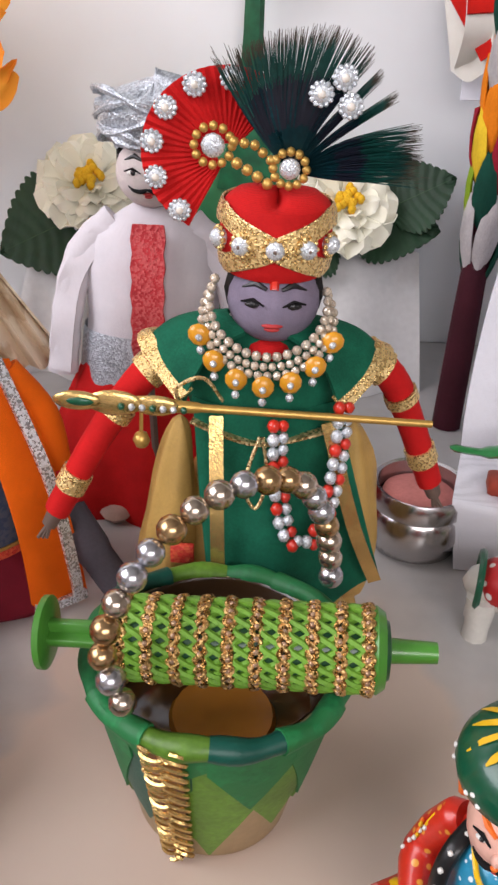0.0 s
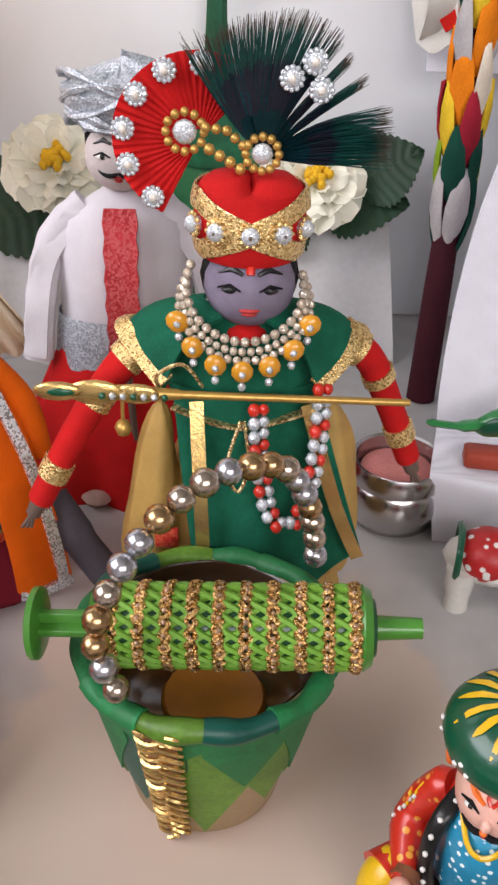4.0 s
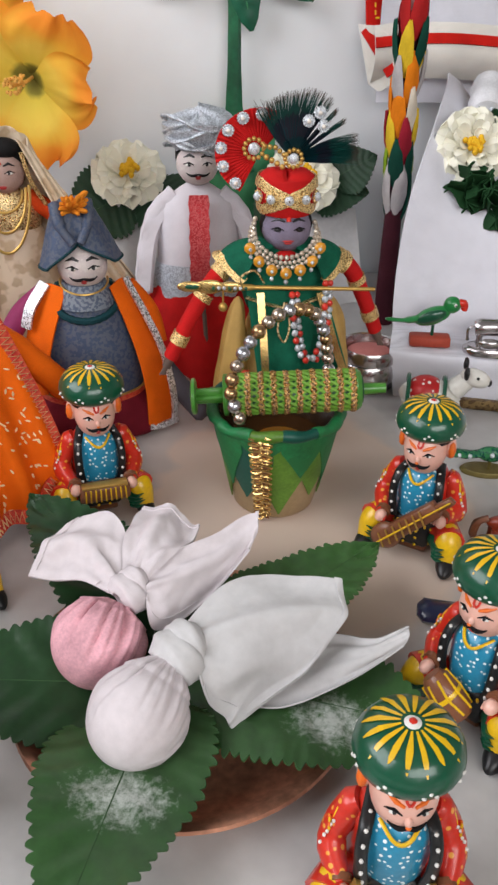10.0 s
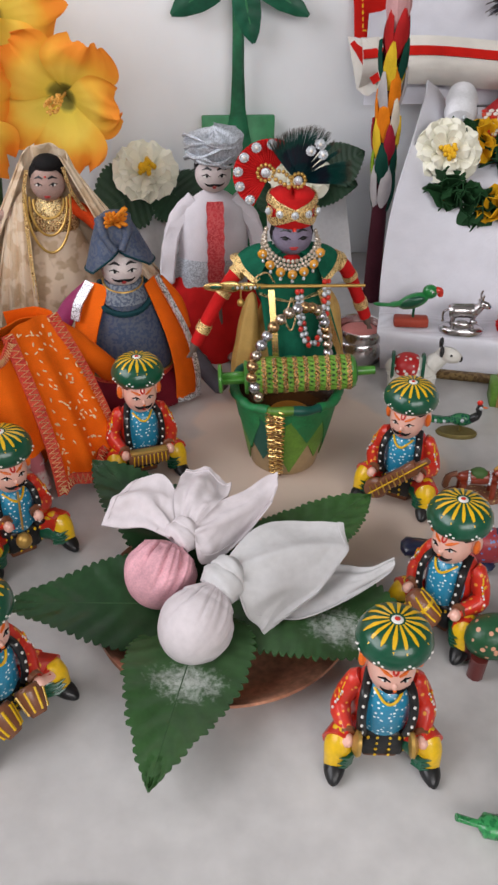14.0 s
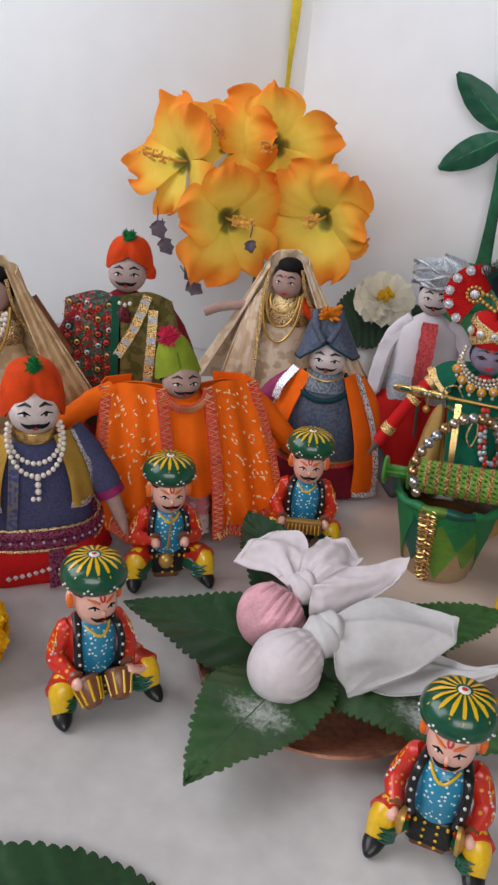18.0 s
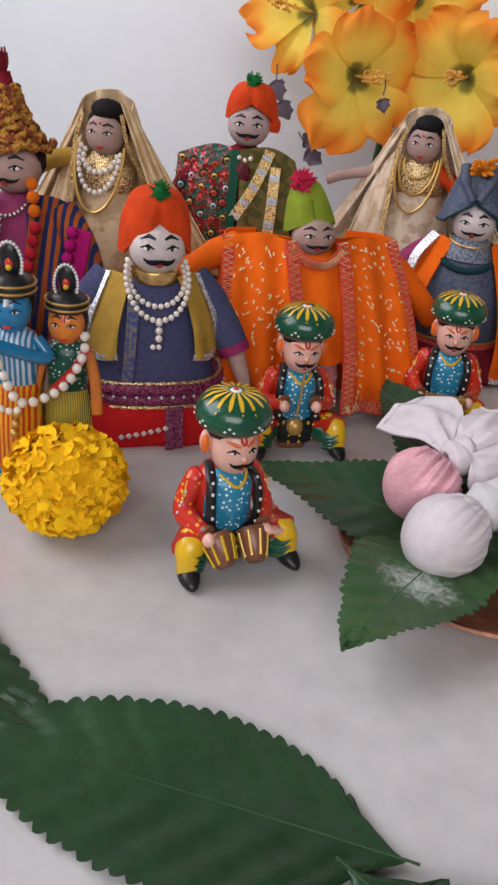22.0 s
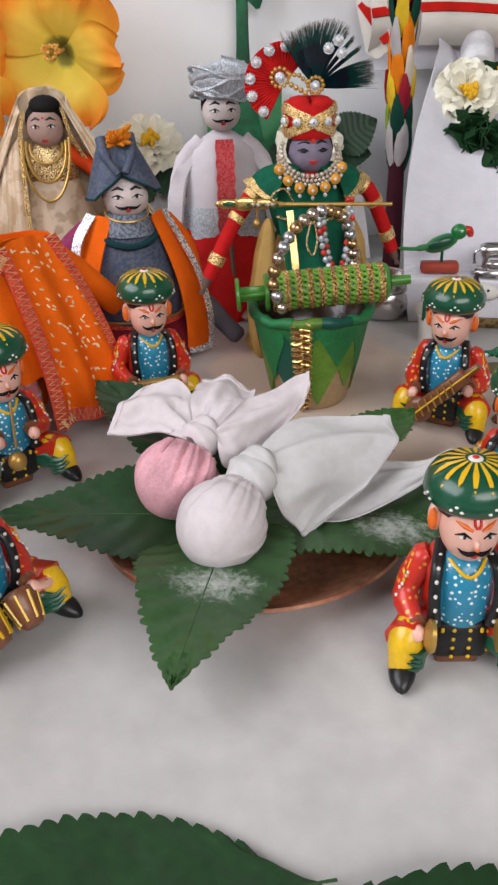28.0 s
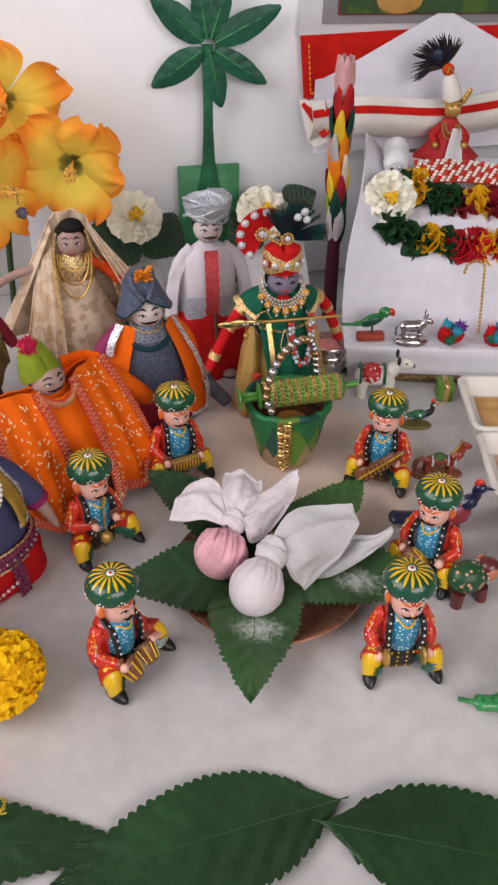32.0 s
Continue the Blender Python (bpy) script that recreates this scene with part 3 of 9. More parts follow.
        for k in range(8):
            a = 2 * math.pi * k / 8
            b.tube([(0.0064 * math.cos(a), 0.0064 * math.sin(a), -0.009), (0.0074 * math.cos(a + 0.2), 0.0074 * math.sin(a + 0.2), 0), (0.0064 * math.cos(a), 0.0064 * math.sin(a), 0.009)], 0.0006, YELLOW, 5)
        b.lathe([(0.0074, -0.001), (0.0076, 0), (0.0074, 0.001)], YELLOW, 16)
        b.xf = Matrix()
    # slimmer body under the cap
    for i, (x, y, z) in enumerate(b.v):
        if not body_end <= i < head_end:
            z = z * 0.95 if z < 0.047 else 0.04465 + (z - 0.047) * 0.5
            k = 0.84 if z > 0.03 else 0.84 + 0.12 * (0.03 - z) / 0.03
            kick = {"drums": 0.0055, "flute": 0.003}.get(playing, 0.0) * min(1, max(0, (x - 0.008) / 0.008)) if i < body_end and z < 0.0215 else 0.0
            b.v[i] = (x * k + kick, y * 0.84 + 0.001, z)
    return b


HATS = (("cymbals", 0.030, -0.050, -6, "playing small cymbals"), ("drums", -0.1450, -0.0195, 46, "playing two drums"), ("flute", -0.1515, 0.097, 30, "blowing a gourd pipe"),
        ("keys", -0.081, 0.173, 14, "playing a small harmonium"), ("lute", 0.081, 0.133, -32, "playing a brown lute"), ("barrel", 0.079, 0.024, -48, "beating a barrel drum"))
for play, x, y, turn, words in HATS:
    m = pose(x, y, 0, 0, 0, turn) @ pose(0, 0.0025, 0)
    musician(play).make("musician_figurine", m=m, label="painted wooden seated musician in green cap " + words, category="figurine", group="seated musicians")

# ---- bucket, syringe, handle ----
BX, BY = 0.0125, 0.178
bucket = empty("toy_bucket", pose(BX, BY, 0), "small bucket wrapped in green ribbons with bead handle and brown liquid", "bucket")
GRIB = mat("green_satin_ribbon", (0.016, 0.215, 0.066), 0.55, kind="brocade", color2=(0.015, 0.15, 0.045), scale=300, vary=0.4)
LRIB = mat("lime_satin_ribbon", (0.125, 0.27, 0.03), 0.42, scale=400, vary=0.35)
DRIB = mat("dark_green_ribbon", (0.005, 0.085, 0.06), 0.4, scale=500)
BEIGE = mat("beige_cup_plastic", (0.42, 0.30, 0.16), 0.4, scale=200)
RB, RT, HB = 0.0220, 0.0332, 0.0565
w = Shape().lathe([(RB - 0.001, 0.0), (RB, 0.001), (RT - 0.001, HB), (RT - 0.0028, HB - 0.001)], BEIGE, 40, caps=False)
w.make("cup", bucket, label="beige cup")
Shape().lathe([(0.0005, 0.004), (RB - 0.003, 0.004), (RT - 0.0035, HB - 0.0012), (RT - 0.0028, HB - 0.0005)], mat("brown_cup_lining", (0.035, 0.016, 0.006), 0.25, scale=150, coat=0.3), 40, caps=False).make("lining", bucket, label="dark brown lining")
for k in range(9):
    a0 = 2 * math.pi * k / 9 + 0.2
    for j, (mm, z0, z1, wd) in enumerate(((LRIB, 0.004 + 0.009 * (k % 2), 0.052, 0.72), (GRIB, 0.040 - 0.011 * (k % 3), HB + 0.0005, 0.50))):
        b = Shape()
        rows = []
        for i in range(7):
            q = i / 6
            z = z0 + (z1 - z0) * q
            rr = RB + (RT - RB) * z / HB + 0.0006 + 0.0005 * j
            half = wd * (0.02 + min(1, q * 1.5))
            rows.append([(rr * math.cos(a0 + (0.35 if j == 0 else 0) + half * (u / 3 - 1) * 0.75), rr * math.sin(a0 + (0.35 if j == 0 else 0) + half * (u / 3 - 1) * 0.75), z) for u in range(7)])
        b.sheet([list(reversed(r)) for r in rows], mm if (k + j) % 5 else DRIB, 0.0007)
        b.make("ribbon_wrap", bucket)
for k in range(12):
    rim = Shape()
    a0, a1 = 2 * math.pi * k / 12, 2 * math.pi * (k + 1.12) / 12
    rim.tube([(1.004 * RT * math.cos(a), 1.004 * RT * math.sin(a), HB - 0.0004 + 0.0013 * math.sin(3 * a) + 0.0005 * math.sin(11 * a)) for a in (a0 + (a1 - a0) * q / 8 for q in range(9))], [0.0030 + 0.0004 * math.sin(k * 2.1 + q * 0.8) for q in range(9)], (GRIB, GRIB, DRIB, GRIB, LRIB)[(k * 3) % 5], 10)
    rim.make("rim_wrap", bucket)
Shape().lathe([(0.0005, 0.037), (RB + 0.0038, 0.037), (RB + 0.0042, 0.0375)], mat("brown_liquid", (0.085, 0.032, 0.007), 0.06, scale=60, coat=0.6), 32).make("liquid", bucket, label="dark brown liquid")
Shape().lathe([(0.012, 0.0), (0.0145, 0.002), (0.0135, 0.0035), (0.001, 0.003)], mat("amber_glass", (0.46, 0.18, 0.025), 0.15, scale=80), 24, at=(0.002, -0.006, 0.0360)).make("floating_disc", bucket)
# gilt braid down the front
b = Shape()
ga = radians(-108)
for side in (-1, 1):
    pts = []
    for k in range(15 * 14 + 1):
        q = k / (15 * 14)
        z = HB + 0.001 - (HB - 0.0015) * q
        ph = 2 * math.pi * 15 * q
        rr = RB + (RT - RB) * z / HB + 0.0024 + 0.0011 * math.cos(ph)
        a = ga + side * (0.072 + 0.098 * math.sin(ph))
        pts.append((rr * math.cos(a), rr * math.sin(a), z + 0.0010 * math.cos(ph) * side))
    b.tube(pts, 0.00062, GOLD, 5)
rr0, rr1 = RB + 0.001, RT + 0.0012
b.sheet([[((rr0 + (rr1 - rr0) * q) * math.cos(ga + 0.13 * u), (rr0 + (rr1 - rr0) * q) * math.sin(ga + 0.13 * u), HB * q) for u in (-1, 0, 1)] for q in (0.02, 0.35, 0.7, 1.0)], BROWN, 0.001)
b.make("gold_braid", bucket, label="looped gold braid trim")
# bead handle: an arch from the front left rim to the back right rim
hb = curve_pts([(-0.0205, -0.028, 0.0655), (-0.0250, -0.0265, 0.079), (-0.0215, -0.023, 0.092), (-0.0125, -0.014, 0.103), (-0.002, -0.006, 0.109), (0.008, 0.001, 0.1095), (0.0185, 0.010, 0.1035), (0.0255, 0.017, 0.089), (0.0285, 0.021, 0.075), (0.0300, 0.022, 0.062)], 40)
CHROME = mat("grey_gold_metal_beads", (0.72, 0.60, 0.48), 0.22, metal=0.95, scale=60, vary=0.35)
BRONZE = mat("bronze_metal_beads", (0.62, 0.40, 0.20), 0.25, metal=0.95, scale=60, vary=0.3)
SILVB = mat("silver_metal_beads", (0.66, 0.66, 0.70), 0.25, metal=0.95, scale=60, vary=0.25)
last, k = None, 0
for p in hb:
    if last is None or (p - last).length >= 0.0066:
        Shape().ball(p, 0.0036 if k % 2 else 0.0034, (CHROME, BRONZE, SILVB)[(k * 7 // 3) % 3], 14).make("handle_bead", bucket)
        last, k = p, k + 1

# syringe resting across the bucket
syr = empty("toy_syringe", pose(0.0165, 0.1665, 0.0705, 0, -3.5, -3), "green toy water syringe wound with gold braid lying across the bucket", "syringe")
PLG = mat("green_plastic", (0.07, 0.26, 0.035), 0.3, scale=150, coat=0.3)
L0, L1 = -0.0285, 0.0345


def turned(profile, material, n=24):
    """A lathe about the x axis."""
    s = Shape()
    s.xf = rot(0, 90, 0)
    return s.lathe(profile, material, n)


turned([(0.008, L0 - 0.003), (0.0088, L0), (0.0088, L1), (0.007, L1 + 0.003), (0.0035, L1 + 0.0035)], mat("deep_green_plastic", (0.015, 0.075, 0.03), 0.35, scale=150, coat=0.3)).make("barrel", syr, label="dark green barrel under the braid")
turned([(0.0032, L1 + 0.002), (0.0026, L1 + 0.014), (0.0026, L1 + 0.0145)], PLG, 16).make("nozzle", syr)
turned([(0.0095, L0 - 0.0035), (0.0105, L0 - 0.003), (0.0105, L0 - 0.0012), (0.0095, L0 - 0.001)], PLG).make("flange", syr)
pl = Shape().box((L0 - 0.010, 0, 0), (0.016, 0.0022, 0.008), PLG).box((L0 - 0.010, 0, 0), (0.016, 0.008, 0.0022), PLG)
pl.make("plunger_rod", syr)
turned([(0.008, L0 - 0.0195), (0.0092, L0 - 0.019), (0.0092, L0 - 0.0175), (0.008, L0 - 0.017)], PLG).make("plunger_cap", syr)
GSEQ = mat("gold_sequin_braid", (0.42, 0.22, 0.06), 0.35, metal=0.9, kind="glitter", color2=(0.75, 0.48, 0.20), scale=1300, bump=0.9)
GCORD = mat("lime_cord", (0.16, 0.36, 0.035), 0.55, scale=700, vary=0.2, bump=0.5)
GLINT = mat("topaz_glass_bead", (0.70, 0.46, 0.30), 0.12, metal=0.6, scale=900, vary=0.3)
for k in range(10):
    x0 = L0 + 0.0022 + 0.0065 * k
    s = Shape()
    s.xf = rot(0, 90, 0)
    for ph in (0.0, math.pi):
        s.tube([((0.0101 + 0.0005 * math.cos(11 * a + ph)) * math.cos(a), (0.0101 + 0.0005 * math.cos(11 * a + ph)) * math.sin(a), x0 + 0.0012 * math.sin(11 * a + ph + k)) for a in (2 * math.pi * j / 110 for j in range(111))], 0.00075, GSEQ, 5)
    for j in range(22):
        a = 2 * math.pi * (j + 0.3 * k) / 22
        s.ball((0.0104 * math.cos(a), 0.0104 * math.sin(a), x0), 0.0008, GLINT, 6, rows=5)
    s.make("gold_braid_turn", syr)
    if k == 9:
        break
    s = Shape()
    s.xf = rot(0, 90, 0)
    for ph in (0.0, math.pi):
        s.tube([((0.0096 + 0.0004 * math.cos(9 * a + ph)) * math.cos(a), (0.0096 + 0.0004 * math.cos(9 * a + ph)) * math.sin(a), x0 + 0.00325 + 0.0021 * math.sin(9 * a + ph)) for a in (2 * math.pi * j / 108 for j in range(109))], 0.00085, GCORD, 5)
    s.make("green_braid_turn", syr)
turned([(0.0102, L1 - 0.001), (0.0106, L1), (0.0092, L1 + 0.002)], PLG).make("end_collar", syr)

# ---- copper plate with leaves and two cloth bundles ----
PX, PY = -0.035, 0.035
plate = Shape().lathe([(0.001, 0.001), (0.046, 0.001), (0.058, 0.004), (0.0675, 0.011), (0.069, 0.0115), (0.0685, 0.013), (0.066, 0.0125), (0.057, 0.0065), (0.045, 0.0035), (0.001, 0.0035)], COPPER, 64)
plate.make("copper_plate", m=pose(PX, PY, 0), label="round copper plate under green leaves", category="plate")


class LeafShape(Shape):
    """A leaf blade that carries its midrib as a part."""

    def make(self, *args, **kw):
        ob = Shape.make(self, *args, **kw)
        self.rib.make("midrib", ob)
        return ob


def leaf(L, W, teeth=26, serr=0.075, fold=0.25, droop=0.0, wave=0.0, seed=0, thick=0.0006, taper=0.78):
    """A serrated leaf along +x from its stalk, in its own plane."""
    rng, big = random.Random(seed), 0.07
    b, rows, n, m = LeafShape(), [], teeth * 4, 5
    b.rib = Shape()
    for i in range(n + 1):
        t = i / n
        w = W * (math.sin(math.pi * t ** taper) ** 0.85) * (1 - 0.25 * t) + 0.0003
        tooth = (0.0, 0.62, 0.95, 1.0)[i % 4]
        if i % 4 == 0:
            big = serr * rng.uniform(0.6, 1.35)
        row = []
        for j in range(-m, m + 1):
            u = j / m
            ww = w * u
            if abs(j) == m and 0.05 < t < 0.98:
                ww += u * W * big * tooth * min(1.0, w / (0.35 * W))
            x = L * t + (0.010 * abs(u) ** 2 * (L / 0.15)) * (1 - t)
            vein = 0.0015 * math.cos((t * 9 - abs(u) * 1.4) * 2 * math.pi) * abs(u) * (1 - abs(u)) * 2
            z = fold * w * abs(u) ** 1.3 + droop * (t - 0.35) ** 2 * L + wave * math.sin(t * 7 + seed) * w * u + vein + 0.0007 * (1 - min(1, abs(u) * 6))
            row.append((x, ww, z))
        rows.append(row)
    b.sheet([list(reversed(r)) for r in rows], LEAFG if seed % 2 == 0 else LEAFG2, thick)
    ts = [q / 16 for q in range(16)]
    b.rib.tube([(-0.004, 0, droop * 0.1225 * L + 0.0006)] + [(L * t, 0, droop * (t - 0.35) ** 2 * L + 0.0009) for t in ts], [0.0006] + [0.0005 - 0.0004 * t for t in ts], mat("leaf_midrib", (0.030, 0.082, 0.026), 0.5, scale=200), 6)
    return b


LEAFG2 = mat("green_leaf_fresh", (0.05, 0.14, 0.035), 0.4, scale=120, vary=0.35, bump=0.35)


def leaf_to(base, tip, W, z_turn=0.0, **kw):
    """A leaf from base to tip; z_turn rolls it about its axis."""
    a, c = Vector(base), Vector(tip)
    d = c - a
    L = d.length
    m = Matrix.Translation(a) @ rot(0, 0, math.degrees(math.atan2(d.y, d.x))) @ rot(0, -math.degrees(math.asin(d.z / L)), 0) @ rot(z_turn, 0, 0)
    return leaf(L, W, **kw), m


def pasted_leaf(k):
    """The leaf green with dried white paste smeared over its middle."""
    m = mat("green_leaf_with_paste_" + "ab"[k > 0], (0.035, 0.10, 0.028), 0.4, scale=120, vary=0.3, bump=0.35)
    n, l = m.node_tree.nodes, m.node_tree.links
    p = n["Principled BSDF"]
    old = p.inputs["Base Color"].links[0].from_socket
    co = n.new("ShaderNodeTexCoord").outputs["Object"]
    mp = n.new("ShaderNodeMapping")
    mp.vector_type = "TEXTURE"
    mp.inputs["Location"].default_value, mp.inputs["Scale"].default_value = ((0.056, 0.002, 0.0) if k == 0 else (0.066, -0.008, 0.0)), ((0.030, 0.046, 0.05) if k == 0 else (0.046, 0.036, 0.05))
    l.new(co, mp.inputs["Vector"])
    g = n.new("ShaderNodeTexGradient")
    g.gradient_type = "SPHERICAL"
    l.new(mp.outputs[0], g.inputs[0])
    nz = n.new("ShaderNodeTexNoise")
    nz.inputs["Scale"].default_value, nz.inputs["Detail"].default_value = 260.0, 12.0
    nz.inputs["Roughness"].default_value = 0.78
    l.new(co, nz.inputs["Vector"])
    mul = n.new("ShaderNodeMath")
    mul.operation = "MULTIPLY"
    l.new(g.outputs["Fac"], mul.inputs[0])
    l.new(nz.outputs["Fac"], mul.inputs[1])
    r = n.new("ShaderNodeValToRGB")
    r.color_ramp.elements[0].position, r.color_ramp.elements[1].position = 0.30, 0.50
    l.new(mul.outputs[0], r.inputs[0])
    mx = n.new("ShaderNodeMix")
    mx.data_type = "RGBA"
    l.new(r.outputs[0], mx.inputs[0])
    l.new(old, mx.inputs[6])
    mx.inputs[7].default_value = (0.46, 0.50, 0.46, 1)
    l.new(mx.outputs[2], p.inputs["Base Color"])
    return m


for k, (base, tip, W, roll) in enumerate((((-0.045, 0.03, 0.013), (-0.0735, -0.0810, 0.026), 0.0315, 4), ((-0.03, 0.03, 0.012), (-0.150, 0.030, 0.024), 0.030, -6),
                                          ((-0.03, 0.04, 0.016), (-0.108, 0.128, 0.041), 0.031, 2), ((-0.03, 0.04, 0.017), (0.055, 0.103, 0.026), 0.027, 0), ((-0.04, 0.035, 0.015), (0.062, -0.002, 0.020), 0.038, 3))):
    lf, m = leaf_to(base, tip, W, roll, seed=k * 2 + (1 if k in (0, 3) else 0), fold=0.12, droop=-0.05, wave=0.15, taper=0.60 if k == 0 else 0.78)
    if k in (0, 4):
        lf.slots[0] = pasted_leaf(k)
    lf.make("plate_leaf", m=m, label="fresh green serrated leaf laid on the copper plate", category="leaf", group="leaves on the plate")

PINKC = mat("pink_tinted_muslin", (0.82, 0.44, 0.50), 0.9, scale=520, vary=0.24, bump=0.2)
BLUSH = mat("white_blush_muslin", (0.70, 0.645, 0.665), 0.9, scale=1800, vary=0.06, bump=0.12)


def pouch(c, knot, R, material, name, parent, pleats=1.0, start=0.22, egg=1.0, wraps=()):
    """A round ball of cloth, gathered in creases towards its knot."""
    c, k = Vector(c), Vector(knot)
    d = (k - c).normalized()
    m = Matrix.Translation(c) @ d.to_track_quat("Z", "Y").to_matrix().to_4x4()
    b = Shape()
    rows, n = [], 160
    reach = (k - c).length
    for i in range(40):
        t = i / 39
        th = math.pi * (0.02 + 0.84 * t)
        z, r = -R * math.cos(th), R * math.sin(th)
        if t > 0.86:
            q = (t - 0.86) / 0.14
            z = -R * math.cos(math.pi * (0.02 + 0.84 * 0.86)) * (1 - q) + reach * q
            r = R * math.sin(math.pi * (0.02 + 0.84 * 0.86)) * (1 - q) ** 1.2 + 0.0058 * q ** 0.5
        z *= egg if z < 0 else 1.0
        g = 0.008 + 0.36 * pleats * max(0, t - start) ** 1.3 * (0.78 / (1 - start)) ** 1.3
        row = []
        for j in range(n):
            a = 2 * math.pi * j / n
            w = a + 0.25 * math.sin(2 * a + 3 * t) + 0.3 * (1 - t)
            f = 0.6 * (abs(math.sin(4.5 * w + 0.4)) ** 0.5 - 0.7) + 0.45 * (abs(math.sin(8.5 * w + 1.9)) ** 0.55 - 0.7) + 0.25 * (abs(math.sin(14.5 * w)) ** 0.6 - 0.7)
            f *= 0.5 + 1.2 * abs(noise.noise(Vector((1.3 * math.cos(a), 1.3 * math.sin(a), 30 * R + 0.8 * t))))
            lump = 0.035 * noise.noise(Vector((1.6 * math.cos(a), 1.6 * math.sin(a), 2.5 * t + 9 * R))) + 0.012 * noise.noise(Vector((5 * math.cos(a), 5 * math.sin(a), 7 * t)))
            for a0 in wraps:
                lump += 0.06 * math.exp(-((a - a0 - 1.3 * t) % (2 * math.pi)) / 0.5) * min(1, max(0, (t - 0.2) / 0.3)) * min(1, 1.6 * (1 - t))
            rr = r * (1 + g * f + lump * min(1, t / 0.15))
            row.append((rr * math.cos(a), rr * math.sin(a), z))
        rows.append(row)
    b.xf = m
    b.grid(rows, material, loop=True, caps=True)
    return b.make(name, parent, angle=80)


def knot_shape(c, axis, r, material, name, parent):
    """A band of cloth wound round the neck of a bundle, with a second turn slipping over it."""
    b = Shape()
    d = Vector(axis).normalized()
    b.xf = Matrix.Translation(c) @ d.to_track_quat("Z", "Y").to_matrix().to_4x4()
    for tilt, lift, thick, ph in ((0.10, -0.10, 0.62, 0.0), (-0.45, 0.35, 0.50, 1.9)):
        rows = []
        for k in range(49):
            a = 2 * math.pi * k / 48
            p = Vector((r * 0.95 * math.cos(a), r * 0.85 * math.sin(a), r * (lift + tilt * math.cos(a + ph))))
            o = Vector((math.cos(a), math.sin(a), 0))
            ring = []
            for j in range(18):
                q = 2 * math.pi * j / 18
                w = r * thick * (1 + 0.13 * math.sin(5 * q + 2 * a + ph) + 0.10 * math.sin(3 * a + ph))
                ring.append(p + o * w * 0.8 * math.cos(q) + Vector((0, 0, w * 1.15 * math.sin(q))))
            rows.append(ring)
        b.grid(rows, material, loop=True)
    return b.make(name, parent, angle=80)


def drape(ctrl, material, name, parent, ripple=0.0007, pleats=5.0, curl=0.0, thick=0.0006, crisp=False):
    """A cloth tail: rows of control points from the knot outwards, pleated at the knot and smooth at its hem."""
    rows = [curve_pts(r, 18) for r in ctrl]
    if crisp:
        rows = []
        for r in ctrl:
            q = [Vector(r[k]).lerp(Vector(r[k + 1]), i / 18) for k in range(len(r) - 1) for i in range(18)] + [Vector(r[-1])]
            rows.append([q[0]] + [(q[k - 1] + 2 * q[k] + q[k + 1]) / 4 for k in range(1, len(q) - 1)] + [q[-1]])
    full = [curve_pts(c, 14) for c in zip(*rows)]
    grid = [list(r) for r in zip(*full)]
    nr, nc = len(grid), len(grid[0])
    out = []
    for i in range(nr):
        q = i / (nr - 1)
        line = []
        for j in range(nc):
            u = j / (nc - 1)
            a = grid[min(i + 1, nr - 1)][j] - grid[max(i - 1, 0)][j]
            c = grid[i][min(j + 1, nc - 1)] - grid[i][max(j - 1, 0)]
            nv = a.cross(c)
            nv = nv.normalized() if nv.length > 1e-12 else Vector((0, 0, 1))
            if nv.z < 0:
                nv = -nv
            w = u + 0.06 * noise.noise(Vector((u * 3, q * 3, pleats)))
            f = (1 - 0.75 * q) * 0.6 * math.sin(2 * math.pi * pleats * w + 2 * q) * min(1, q * 6 + 0.3)
            f += 1.5 * noise.noise(Vector((u * 2.6, q * 2.4, pleats + 4))) + 0.5 * abs(noise.noise(Vector((u * 4 + q * 2, q * 4, pleats + 9)))) + 0.35 * noise.noise(Vector((u * 6 + q * 3, q * 3, pleats)))
            if crisp:
                f += 2.4 * (0.2 - abs(noise.noise(Vector((u * 2.2 - q * 1.5, q * 1.9 + u, pleats + 2))))) * min(1, 3 * q)
            edge = max(0.0, 1 - min(u, 1 - u) * 26) * (0.5 + 0.5 * q)
            line.append(grid[i][j] + nv * (ripple * 2.2 * f + 0.0005 * edge + curl * max(0, q - 0.7) ** 2))
        out.append(line)
    b = Shape()
    b.sheet(out, material, thick)
    if crisp:
        b.sheet([[p + Vector((0, 0, 0.0007)) for p in r] for r in out[-5:]], material, thick)
        b.sheet([[p + Vector((0.0002, -0.0004, 0.0006)) for p in r[-5:]] for r in out[8:]], material, thick)
    for side in ([r[1] for r in out], [r[-2] for r in out], out[-2]):
        b.tube(side[2:] if len(side) > 8 else side, 0.00045, material, 5, flat=0.7)
    return b.make(name, parent, angle=80)


